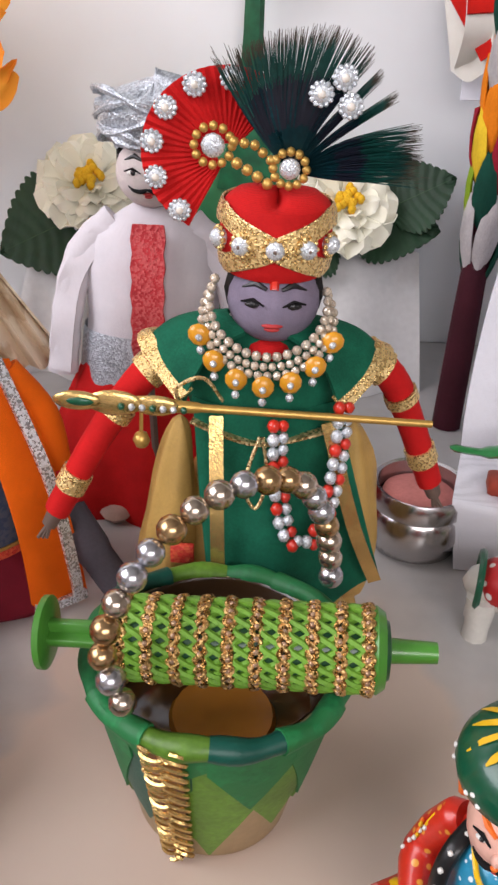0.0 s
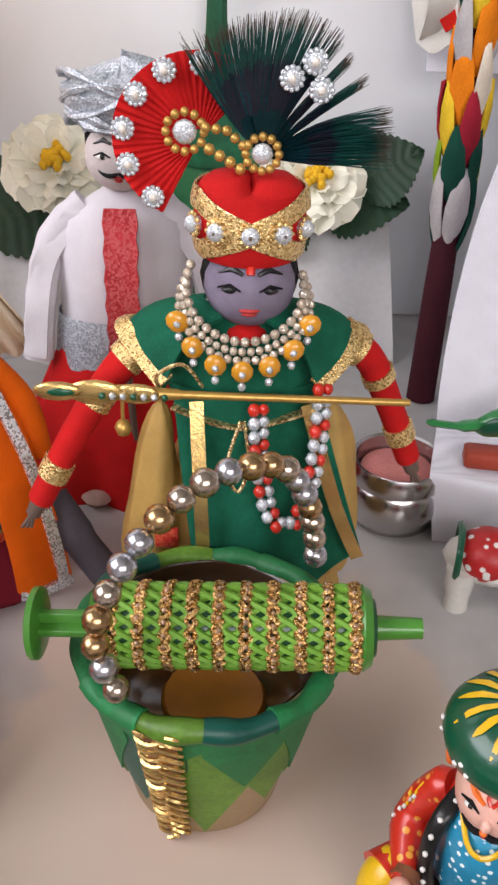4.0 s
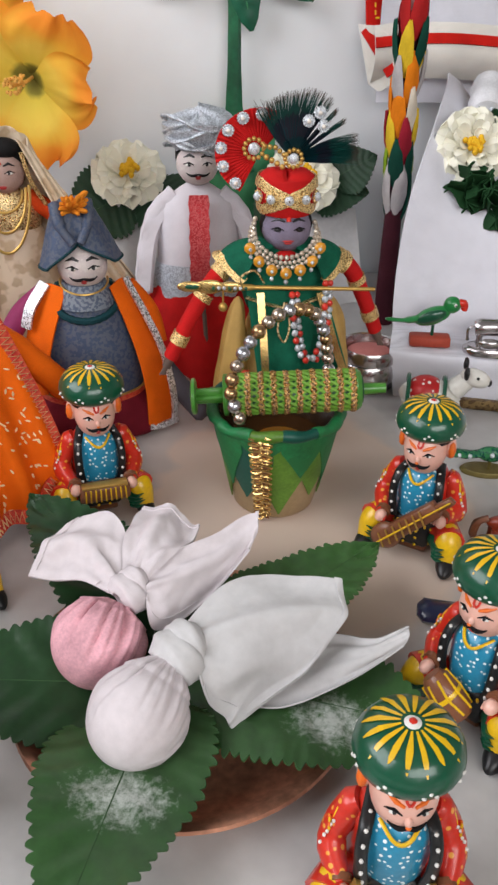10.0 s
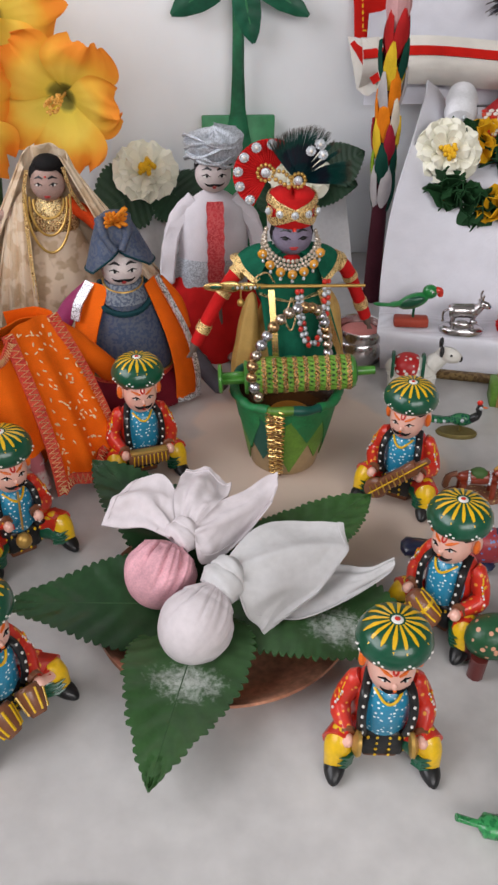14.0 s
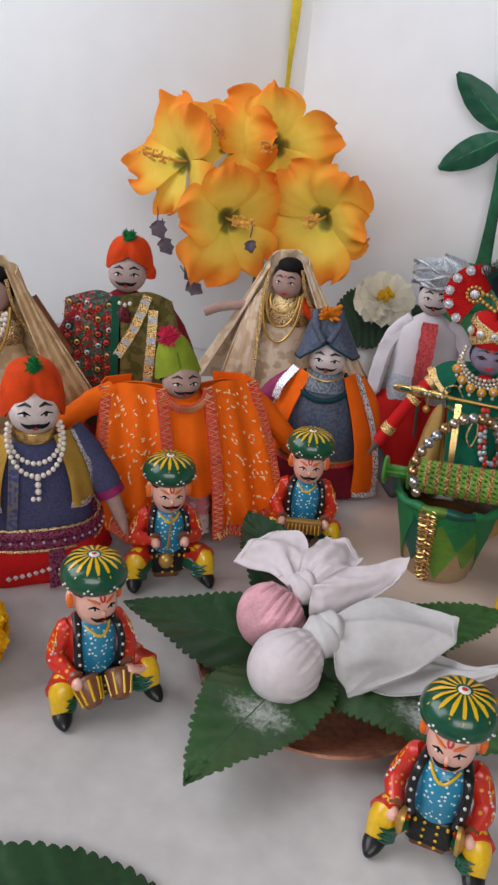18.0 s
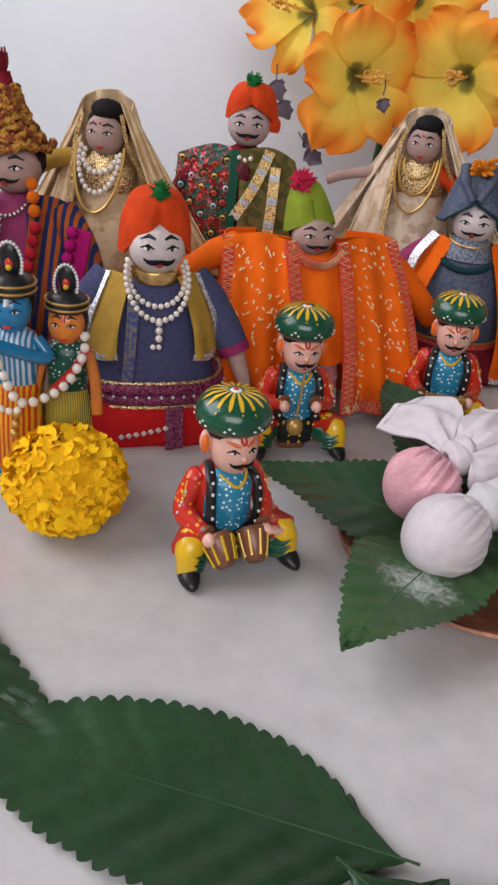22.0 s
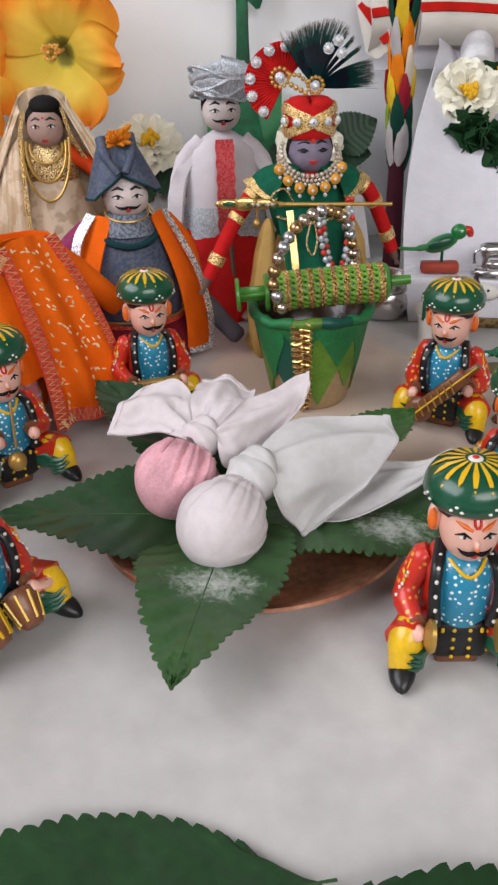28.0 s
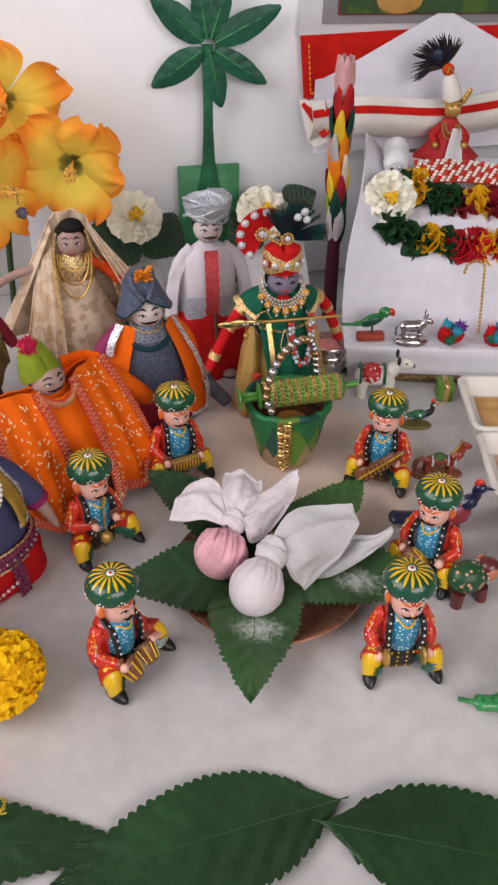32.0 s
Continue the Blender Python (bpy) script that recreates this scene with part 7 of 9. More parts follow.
# ---- the two painted wooden figurines and the marigold ----
def wooden_pair(blue):
    b = Shape()
    skin = mat("blue_enamel_skin", (0.01, 0.20, 0.42), 0.25, coat=0.6, scale=200) if blue else mat("orange_enamel_skin", (0.72, 0.22, 0.03), 0.25, coat=0.6, scale=200)
    dh = mat("yellow_red_striped_paint", (0.85, 0.45, 0.02), 0.35, kind="stripes", color2=(0.60, 0.05, 0.01), scale=420) if blue else mat("green_yellow_striped_paint", (0.02, 0.14, 0.04), 0.35, kind="stripes", color2=(0.7, 0.45, 0.05), scale=1200)
    top = mat("blue_white_lined_paint", (0.02, 0.22, 0.42), 0.3, kind="stripes", color2=(0.5, 0.6, 0.7), scale=420) if blue else mat("green_dotted_paint", (0.005, 0.08, 0.05), 0.3, kind="dots", color2=(0.7, 0.75, 0.7), scale=450)
    b.lathe([(0.014, 0.0), (0.0145, 0.004), (0.012, 0.006)], BROWN, 20)
    b.lathe([(0.0105, 0.005), (0.0135, 0.012), (0.0140, 0.030), (0.0125, 0.048), (0.0105, 0.056)], dh, 24, 1, 0.85)
    b.lathe([(0.0105, 0.052), (0.0110, 0.060), (0.0125, 0.074), (0.0110, 0.081), (0.005, 0.085)], top, 24, 1, 0.8)
    c, r = (0, -0.003, 0.0945), (0.0100, 0.0098, 0.0118)
    face(b, c, r, skin, moustache=False, lips=RED)
    b.tube([on_ball(c, r, 0, 20, 1.03), on_ball(c, r, 0, 45, 1.03)], 0.0012, WHITE if blue else RED, 6)
    b.ball((0, 0.002, 0.0965), (0.0112, 0.0098, 0.0125), BLACK, 14)
    b.lathe([(0.0112, 0.0), (0.0118, 0.003), (0.0105, 0.007), (0.005, 0.010)], BLACK, 20, at=(0, -0.001, 0.1025))
    for dz in (0.002, 0.0055):
        b.tube([(0.0116 * math.cos(t), -0.001 + 0.0116 * math.sin(t), 0.1025 + dz) for t in (2 * math.pi * k / 28 for k in range(29))], 0.0007, GOLDP, 5)
    b.ball((0, -0.001, 0.119), (0.0052, 0.0032, 0.0090), BLACK, 12)
    b.beads([(0.0062 * math.sin(t), -0.004, 0.117 + 0.0105 * math.cos(t)) for t in (radians(a) for a in range(-120, 121, 12))], 0.0009, WHITE, n=6)
    b.ball((0, -0.0042, 0.117), (0.0020, 0.0012, 0.0030), RED, 8)
    b.ball((0, -0.0046, 0.1155), (0.0016, 0.0012, 0.0018), YELLOW, 8)
    for s in (-1, 1):
        if blue:
            b.tube(curve_pts([(s * 0.011, 0, 0.079), (s * 0.017, -0.004, 0.071), (s * 0.004 - 0.008, -0.014, 0.079)], 5), 0.0036, skin, 8)
        else:
            b.tube(curve_pts([(s * 0.011, 0, 0.078), (s * 0.016, -0.004, 0.062), (s * 0.018, -0.008, 0.044)], 5), 0.0034, skin, 8)
        b.ball((s * 0.006, -0.012, 0.006), (0.004, 0.006, 0.003), skin, 8)
    if not blue:
        b.tube(curve_pts([(0.012, -0.004, 0.083), (0.006, -0.0115, 0.072), (-0.006, -0.0125, 0.058)], 5), 0.0030, RED, 6, flat=0.5)
    return b


wooden_pair(True).make("wooden_figurine", m=pose(-0.2610, -0.006, 0, 0, 0, 20) @ Matrix.Scale(0.94, 4), label="glossy painted wooden figurine in blue and yellow with pearl garland", category="figurine", group="pair of painted figurines")
wooden_pair(False).make("wooden_figurine", m=pose(-0.2417, 0.0093, 0, 0, 0, 20) @ Matrix.Scale(0.86, 4), label="glossy painted wooden figurine in green and orange with pearl garland", category="figurine", group="pair of painted figurines")
gl = empty("pearl_garland", pose(-0.2485, -0.0235, 0.035), "string of white pearls hung round both figurines", "garland")
PE, PS, PG = (Shape().ball((0, 0, 0), r, m, 10).make("pearl", gl, m=pose(0, 0, 0)) for r, m in ((0.0024, PEARL), (0.0018, PEARL), (0.0022, GOLDP)))
firsts = [PE, PS, PG]
for n, pts in ((0, curve_pts([(-0.2655, -0.036, 0.088), (-0.2560, -0.0415, 0.084), (-0.2480, -0.043, 0.068), (-0.2400, -0.040, 0.054), (-0.2290, -0.024, 0.058), (-0.2240, -0.014, 0.072), (-0.2255, -0.010, 0.083)], 40)),
               (1, curve_pts([(-0.2655, -0.036, 0.088), (-0.2600, -0.0410, 0.062), (-0.2500, -0.043, 0.050), (-0.2420, -0.041, 0.050)], 40)), (2, curve_pts([(-0.2425, -0.041, 0.048), (-0.2435, -0.042, 0.038)], 20))):
    last = None
    for p in pts:
        if last is None or (p - last).length > (0.0050, 0.0038, 0.0046)[n]:
            o = firsts[n] if last is None else new("pearl", firsts[n].data)
            o.parent = gl
            o.matrix_basis = Matrix.Translation(p - Vector((-0.2425, -0.041, 0.038)))
            last = p


def petal_ball(b, c, r, material, n, seed, squash=0.8, size=0.34):
    rng = random.Random(seed)
    b.ball(c, (r * 0.91, r * 0.91, r * 0.91 * squash), material, 24)
    for k in range(n):
        zf = 1 - 2 * (k + 0.5) / n
        a = k * 2.39996
        d = Vector((math.sqrt(1 - zf * zf) * math.cos(a), math.sqrt(1 - zf * zf) * math.sin(a), zf * squash))
        d = (d + Vector((rng.gauss(0, 0.12), rng.gauss(0, 0.12), rng.gauss(0, 0.12)))).normalized()
        side = d.cross(Vector((rng.gauss(0, 1), rng.gauss(0, 1), rng.gauss(0, 1)))).normalized()
        up = side.cross(d)
        w, rr = r * size * rng.uniform(0.75, 1.25), r * rng.uniform(0.92, 1.09)
        sq = Vector((1, 1, squash))
        P = lambda q: Vector(c) + Vector((q.x * sq.x, q.y * sq.y, q.z * sq.z))
        rows = []
        for t, ww, out in ((-0.5, 0.55, 0.92), (0.1, 1.0, 0.96), (0.55, 1.1, 1.00), (0.9, 0.8, 1.05)):
            rows.append([P(d * rr * (out + 0.02 * math.sin(5 * u + k)) + side * w * ww * u + up * w * t) for u in (-0.5, -0.17, 0.17, 0.5)])
        b.grid(rows, material)


MARI = mat("marigold_petals", (1.0, 0.57, 0.010), 0.9, scale=150, vary=0.08)
b = Shape()
petal_ball(b, (0, 0, 0.0235), 0.0250, MARI, 1700, 3, 0.90, 0.20)
b.make("marigold_flower", m=pose(-0.2180, -0.031, 0.0), label="full yellow marigold flower lying on the white top", category="flower")

# ---- orange hibiscus bunch ----
def petal_mat():
    m = mat("orange_yellow_petal", (0.90, 0.30, 0.01), 0.72, scale=120, vary=0.12)
    t = m.node_tree
    n, l = t.nodes, t.links
    p = n["Principled BSDF"]
    a = n.new("ShaderNodeAttribute")
    a.attribute_name = "along"
    r = n.new("ShaderNodeValToRGB")
    e = r.color_ramp.elements
    e[0].position, e[0].color = 0.0, (0.17, 0.15, 0.03, 1)
    e[1].position, e[1].color = 1.0, (0.95, 0.31, 0.035, 1)
    for pos, c in ((0.09, (0.30, 0.27, 0.05, 1)), (0.17, (0.88, 0.70, 0.10, 1)), (0.48, (0.98, 0.73, 0.12, 1)), (0.66, (0.97, 0.56, 0.07, 1)), (0.84, (0.97, 0.38, 0.045, 1))):
        x = e.new(pos)
        x.color = c
    cloudy = n.new("ShaderNodeTexNoise")
    cloudy.inputs["Scale"].default_value, cloudy.inputs["Detail"].default_value = 38.0, 3.0
    l.new(n.new("ShaderNodeTexCoord").outputs["Object"], cloudy.inputs["Vector"])
    shift = n.new("ShaderNodeMath")
    shift.operation, shift.inputs[1].default_value, shift.inputs[2].default_value = "MULTIPLY_ADD", 0.42, -0.25
    l.new(cloudy.outputs["Fac"], shift.inputs[0])
    along = n.new("ShaderNodeMath")
    l.new(a.outputs["Fac"], along.inputs[0])
    l.new(shift.outputs[0], along.inputs[1])
    l.new(along.outputs[0], r.inputs[0])
    old = p.inputs["Base Color"].links[0].from_socket
    mx = n.new("ShaderNodeMix")
    mx.data_type, mx.blend_type = "RGBA", "MULTIPLY"
    mx.inputs[0].default_value = 0.0
    l.new(r.outputs[0], mx.inputs[6])
    l.new(old, mx.inputs[7])
    l.new(mx.outputs[2], p.inputs["Base Color"])
    see_through(m, 0.3)
    return m


PETAL = petal_mat()
PISTIL = mat("orange_pistil", (0.85, 0.45, 0.10), 0.8, scale=600)
SAGE = mat("dull_purple_leaf", (0.13, 0.10, 0.13), 0.6, scale=200, vary=0.3)
STALK = mat("dark_green_stem", (0.03, 0.07, 0.02), 0.6, scale=200)


def hibiscus_petal(R, seed):
    rng = random.Random(seed)
    rows = []
    ph = rng.uniform(0, 6)
    lean = rng.uniform(-0.10, 0.10)
    for i in range(19):
        t = i / 18
        w = R * (0.07 + 0.47 * math.sin(math.pi * 0.5 * min(1, t / 0.74)) ** 1.4) * max(0.0, 1 - max(0, (t - 0.62) / 0.42) ** 2.2) ** 0.5
        row = []
        for j in range(-9, 10):
            u = j / 9
            edge = max(0, t - 0.55) * 2.2
            x = R * (t * (1.0 - 0.10 * u * u) + edge * (0.045 * math.sin(u * 5 + ph) + 0.022 * math.sin(u * 12 + 2 * ph)))
            z = R * (0.60 * t - 0.34 * t ** 3) + R * edge * (0.11 * math.sin(u * 4.4 + ph) + 0.06 * math.sin(u * 10 + 2 * ph)) - 0.09 * R * abs(u) ** 2 * t + R * 0.015 * math.sin(u * 19 + ph) * t
            row.append((x, w * u + R * lean * t * t, z))
        rows.append(row)
    return rows


def hibiscus(c, R, towards, seed):
    d = (Vector(towards) - Vector(c)).normalized()
    m = Matrix.Translation(c) @ d.to_track_quat("Z", "Y").to_matrix().to_4x4() @ rot(0, 0, seed * 31)
    top = empty("hibiscus_flower", m, "artificial orange and yellow hibiscus with ruffled cloth petals", "flower", "artificial flower bunch")
    for k in range(5):
        b = Shape()
        rows = hibiscus_petal(R * (1.04 + 0.10 * math.sin(seed * 1.7 + 2 * k)), seed * 7 + k)
        b.grid([list(reversed(r)) for r in rows], PETAL)
        ob = b.make("petal", top, angle=90, m=rot(0, 0, 72 * k + 9 * math.sin(seed * 3 + 2.1 * k)) @ rot(12 + 8 * math.sin(seed + 3.1 * k), -2 + 13 * math.sin(seed * 2.3 + 1.7 * k), 0) @ Matrix.Translation((0.001, 0, 0.0006 * k)))
        at = ob.data.attributes.new("along", "FLOAT", "POINT")
        at.data.foreach_set("value", [min(1.0, math.hypot(v.co.x, v.co.y) / R) for v in ob.data.vertices])
    b = Shape()
    tip = Vector((R * 0.10, 0, R * 0.95))
    b.tube(curve_pts([(0, 0, 0), (0, 0, R * 0.3), tip], 4), R * 0.022, PISTIL, 6)
    rng = random.Random(seed)
    for k in range(46):
        q = Vector((0, 0, R * rng.uniform(0.45, 0.95)))
        q.x = R * 0.10 * (q.z / R / 0.95) ** 2
        a = rng.uniform(0, 6.28)
        b.ball(q + Vector((R * 0.085 * math.cos(a), R * 0.085 * math.sin(a), 0)), R * 0.024, PISTIL, 5, rows=4)
    b.make("pistil", top, label="yellow orange pollen stalk")
    b = Shape()
    b.tube(curve_pts([(0, 0, -0.002), (0, 0, -R * 0.4)], 4), R * 0.05, STALK, 6)
    b.make("stem", top)
    return top


for c, R, to, sd in (((-0.220, 0.396, 0.170), 0.052, (0.22, -0.2, 0.20), 1), ((-0.136, 0.427, 0.178), 0.056, (-0.26, -0.3, 0.13), 2), ((-0.194, 0.452, 0.229), 0.053, (-0.18, -0.2, 0.20), 3),
                     ((-0.266, 0.420, 0.210), 0.052, (-0.60, -0.12, 0.26), 4), ((-0.236, 0.455, 0.222), 0.048, (-0.32, 0.0, 0.50), 5)):
    hibiscus(c, R, to, sd)
for k, (x, y, z) in enumerate(((-0.283, 0.402, 0.150), (-0.274, 0.400, 0.137), (-0.248, 0.396, 0.116), (-0.235, 0.396, 0.120), (-0.243, 0.394, 0.105), (-0.186, 0.366, 0.154))):
    b = Shape()
    s = 0.0105 if k == 5 else 0.0165
    rows = [[(s * (q - 0.5), s * w * u, 0.0025 * u * u + 0.002 * math.sin(3 * q)) for u in (-1, -0.5, 0, 0.5, 1)] for q, w in ((0, 0.06), (0.08, 0.30), (0.2, 0.52), (0.32, 0.40), (0.5, 0.44), (0.62, 0.50), (0.75, 0.28), (0.88, 0.16), (1.0, 0.02))]
    b.sheet(rows, SAGE, 0.0006)
    b.tube(curve_pts([(-0.008, 0, 0), (-0.015, 0.002, -0.003), (-0.022, 0.001, -0.010)], 3), 0.0006, SAGE, 5)
    b.make("ivy_leaf", m=Matrix.Translation((x, y, z)) @ rot(90 + 18 * math.sin(2.1 * k), 14 * math.sin(1.3 * k), 0) @ rot(0, 0, -90 + 50 * math.sin(1.7 * k + 0.5)), label="small dull purple artificial ivy leaf on the flower bunch", category="leaf", group="ivy leaves of the flower bunch")
b = Shape()
b.tube(curve_pts([(-0.215, 0.47, 0.0), (-0.21, 0.475, 0.08), (-0.20, 0.465, 0.17), (-0.197, 0.465, 0.215)], 6), 0.0032, STALK, 8)
for e in ((-0.219, 0.40, 0.165), (-0.139, 0.43, 0.175), (-0.262, 0.43, 0.20), (-0.232, 0.468, 0.22)):
    b.tube(curve_pts([(-0.205, 0.47, 0.12), ((e[0] - 0.205) / 2, 0.46, (e[2] + 0.12) / 2 + 0.005), e], 5), 0.0018, STALK, 6)
b.make("bouquet_base", label="dark green wires carrying the artificial flowers", category="bouquet")
b = Shape()
rows = []
for i in range(30):
    t = i / 29
    a = 2.4 * math.sin(t * 9)
    q = Vector((-0.205 + 0.010 * t, 0.507 - 0.002 * t, 0.215 + 0.40 * t))
    rows.append([q + Vector((0.0045 * u * math.cos(a * 0.5), 0.0016 * u * math.sin(a), 0)) for u in (-1, -0.3, 0.3, 1)])
b.sheet(rows, mat("yellow_ribbon", (0.80, 0.62, 0.03), 0.5, scale=300, vary=0.25), 0.0012)
b.make("yellow_ribbon", label="narrow twisted yellow ribbon hanging on the wall", category="ribbon")

# ---- palm cut-out at the wall ----
PALMG = mat("green_painted_board", (0.018, 0.20, 0.085), 0.5, scale=70, vary=0.6, bump=0.3)
PALMD = mat("dark_green_board", (0.008, 0.13, 0.065), 0.45, scale=90, vary=0.4, bump=0.3)
PALML = mat("light_green_board", (0.05, 0.27, 0.11), 0.5, scale=60, vary=0.35, bump=0.3)
palm = empty("palm_cutout", pose(0.005, 0.507, 0.0), "flat painted green wooden palm tree cut-out in a square pot", "cut-out")
Shape().box((0.0, 0.004, 0.069), (0.066, 0.006, 0.138), PALML).make("pot", palm, label="light green square pot")
rows = []
for t, w in ((0.094, 0.0165), (0.105, 0.0145), (0.125, 0.0095), (0.145, 0.0062), (0.175, 0.0048), (0.21, 0.0044), (0.245, 0.0048), (0.258, 0.0055)):
    rows.append([(-w - 0.001, -0.001, t), (-w * 0.5, -0.0045, t), (w * 0.5, -0.0045, t), (w, -0.001, t), (w * 0.5, 0.0008, t), (-w * 0.5, 0.0008, t)])
Shape().grid(rows, PALMG, loop=True, caps=True).make("trunk", palm)


def frond(L, W):
    b, rows = Shape(), []
    for i in range(15):
        t = i / 14
        w = W * math.sin(math.pi * (0.04 + 0.94 * t ** 0.85)) ** 0.75
        rows.append([(L * t, w * u, 0.0014 * (1 - abs(u)) + 0.0006 * math.sin(t * 26 - abs(u) * 4)) for u in (-1, -0.66, -0.33, 0, 0.33, 0.66, 1)])
    b.sheet([list(reversed(r)) for r in rows], PALMD, 0.0025)
    b.tube([(0, 0, 0.0022), (L * 0.5, 0, 0.0022), (L * 0.95, 0, 0.0014)], [0.0013, 0.001, 0.0004], PALML, 5)
    return b


for a, L, W in ((140, 0.064, 0.0155), (100, 0.050, 0.0125), (70, 0.055, 0.012), (25, 0.072, 0.0155), (-32, 0.062, 0.0125), (-78, 0.052, 0.0135), (-148, 0.060, 0.0155)):
    d = radians(a)
    m = Matrix.Translation((0.007 * math.cos(d), -0.004, 0.257 + 0.007 * math.sin(d))) @ rot(90, 0, 0) @ rot(0, 0, a)
    frond(L, W * 0.86).make("frond", palm, m=m)

# ---- white paper roses and dark leaves before the wall ----
ROSEW = mat("cream_white_petals", (0.88, 0.86, 0.72), 0.7, scale=120, vary=0.05)
ROSEY = mat("yellow_flower_heart", (0.88, 0.52, 0.03), 0.7, scale=300)
DLEAF = mat("dark_cloth_leaf", (0.018, 0.055, 0.025), 0.6, scale=150, vary=0.3)


def rose(c, R, towards, label, layers=4, heart=True):
    d = (Vector(towards) - Vector(c)).normalized()
    top = empty("white_flower", Matrix.Translation(c) @ d.to_track_quat("Z", "Y").to_matrix().to_4x4(), label, "flower", "white artificial flowers")
    rng = random.Random(int(R * 1e5))
    for k in range(layers):
        n, rr = 9 - 2 * k, R * (1 - 0.2 * k)
        for j in range(n):
            b, rows = Shape(), []
            for t, w, z in ((0.1, 0.10, 0), (0.4, 0.28, 0.04), (0.72, 0.42, 0.12 + 0.12 * k), (0.92, 0.36, 0.10 + 0.18 * k), (1.0, 0.20, 0.08 + 0.20 * k)):
                rows.append([(rr * t * (1 - 0.04 * abs(u)), rr * w * u, rr * (z + 0.12 * math.sin(4 * u + 1.7 * j + k)) + R * 0.05 * k) for u in (-1, -0.6, -0.2, 0.2, 0.6, 1)])
            b.sheet([list(reversed(r)) for r in rows], ROSEW, 0.0005)
            b.make("petal", top, m=rot(0, 0, 360 / n * (j + 0.5 * (k % 2)) + rng.uniform(-6, 6)))
    if heart:
        b = Shape()
        for j in range(26):
            a, q = rng.uniform(0, 6.28), rng.uniform(0, R * 0.26)
            b.ball((q * math.cos(a), q * math.sin(a), R * 0.40), (R * 0.08, R * 0.08, R * 0.12), ROSEY, 6)
        b.make("flower_heart", top)


rose((-0.080, 0.478, 0.098), 0.030, (-0.05, 0.0, 0.60), "cream white artificial flower before the back board")
rose((0.058, 0.478, 0.094), 0.030, (0.10, 0.0, 0.55), "cream white artificial flower behind the dolls")
rose((0.159, 0.374, 0.143), 0.026, (0.10, 0.0, 0.34), "white flower with yellow heart on the white cloth")
for k, (base, tip, W) in enumerate((((-0.075, 0.49, 0.085), (-0.130, 0.47, 0.060), 0.034), ((-0.070, 0.49, 0.085), (-0.030, 0.47, 0.060), 0.030), ((0.060, 0.49, 0.085), (0.112, 0.475, 0.085), 0.026), ((0.055, 0.49, 0.08), (0.020, 0.47, 0.065), 0.026), ((0.08, 0.488, 0.09), (0.118, 0.485, 0.112), 0.022))):
    a, c = Vector(base), Vector(tip)
    lf = leaf((c - a).length, W, teeth=14, fold=0.15, seed=2)
    lf.slots = [DLEAF] + lf.slots[1:]
    d = (c - a).normalized()
    nrm = Vector((0.05, -0.75, 0.65))
    y = nrm.cross(d).normalized()
    m = Matrix.Translation(a) @ Matrix((d, y, d.cross(y))).transposed().to_4x4()
    lf.make("rose_leaf", m=m, label="dark green cloth leaf beside a white flower", category="leaf", group="leaves of the white flowers")
b = Shape()
fall(b, [(-0.115, 0.49, 0.070), (-0.09, 0.488, 0.086), (-0.06, 0.49, 0.066)], [(-0.125, 0.45, 0.0), (-0.09, 0.44, 0.0), (-0.05, 0.45, 0.0)], CLOTHW, 2, 0.004)
b.make("white_napkin", label="folded white cloth standing under the white flower", category="cloth")
b = Shape()
fall(b, [(0.03, 0.49, 0.070), (0.06, 0.488, 0.072), (0.105, 0.49, 0.068)], [(0.03, 0.45, 0.0), (0.06, 0.44, 0.0), (0.11, 0.45, 0.0)], CLOTHW, 2, 0.004)
b.make("white_napkin", label="folded white cloth standing behind the green doll", category="cloth")

# ---- stick of felt tulips ----
tul = empty("felt_flower_stick", pose(0.119, 0.412, 0.0, -3, 0.5, 0) @ Matrix.Diagonal((0.64, 0.64, 1, 1)), "upright stick covered in coloured felt petals with pink tulip top", "decoration")
Shape().tube([(0, 0, 0), (0, 0, 0.06), (0.001, 0, 0.235)], [0.012, 0.011, 0.005], mat("dark_wine_wrap", (0.06, 0.012, 0.02), 0.8, scale=400), 12).make("stick", tul)
FELT = [mat("felt_" + n, c, 0.95, scale=500, bump=0.5) for n, c in (("wine", (0.30, 0.015, 0.03)), ("orange", (0.80, 0.22, 0.01)), ("grey", (0.48, 0.45, 0.45)), ("dark_green", (0.008, 0.06, 0.04)), ("lime", (0.22, 0.34, 0.02)), ("crimson", (0.45, 0.02, 0.02)), ("cream", (0.68, 0.60, 0.48)), ("yellow", (0.75, 0.50, 0.03)))]


def felt_petal(L, W):
    b, rows = Shape(), []
    for t in (0, 0.2, 0.45, 0.7, 0.88, 1.0):
        w = W * (math.sin(math.pi * (0.12 + 0.86 * t)) ** 0.8)
        rows.append([(w * u, -0.0035 * (1 - u * u) - 0.004 * math.sin(math.pi * t), L * t) for u in (-1, -0.5, 0, 0.5, 1)])
    b.sheet(rows, FELT[0], 0.0012)
    return b


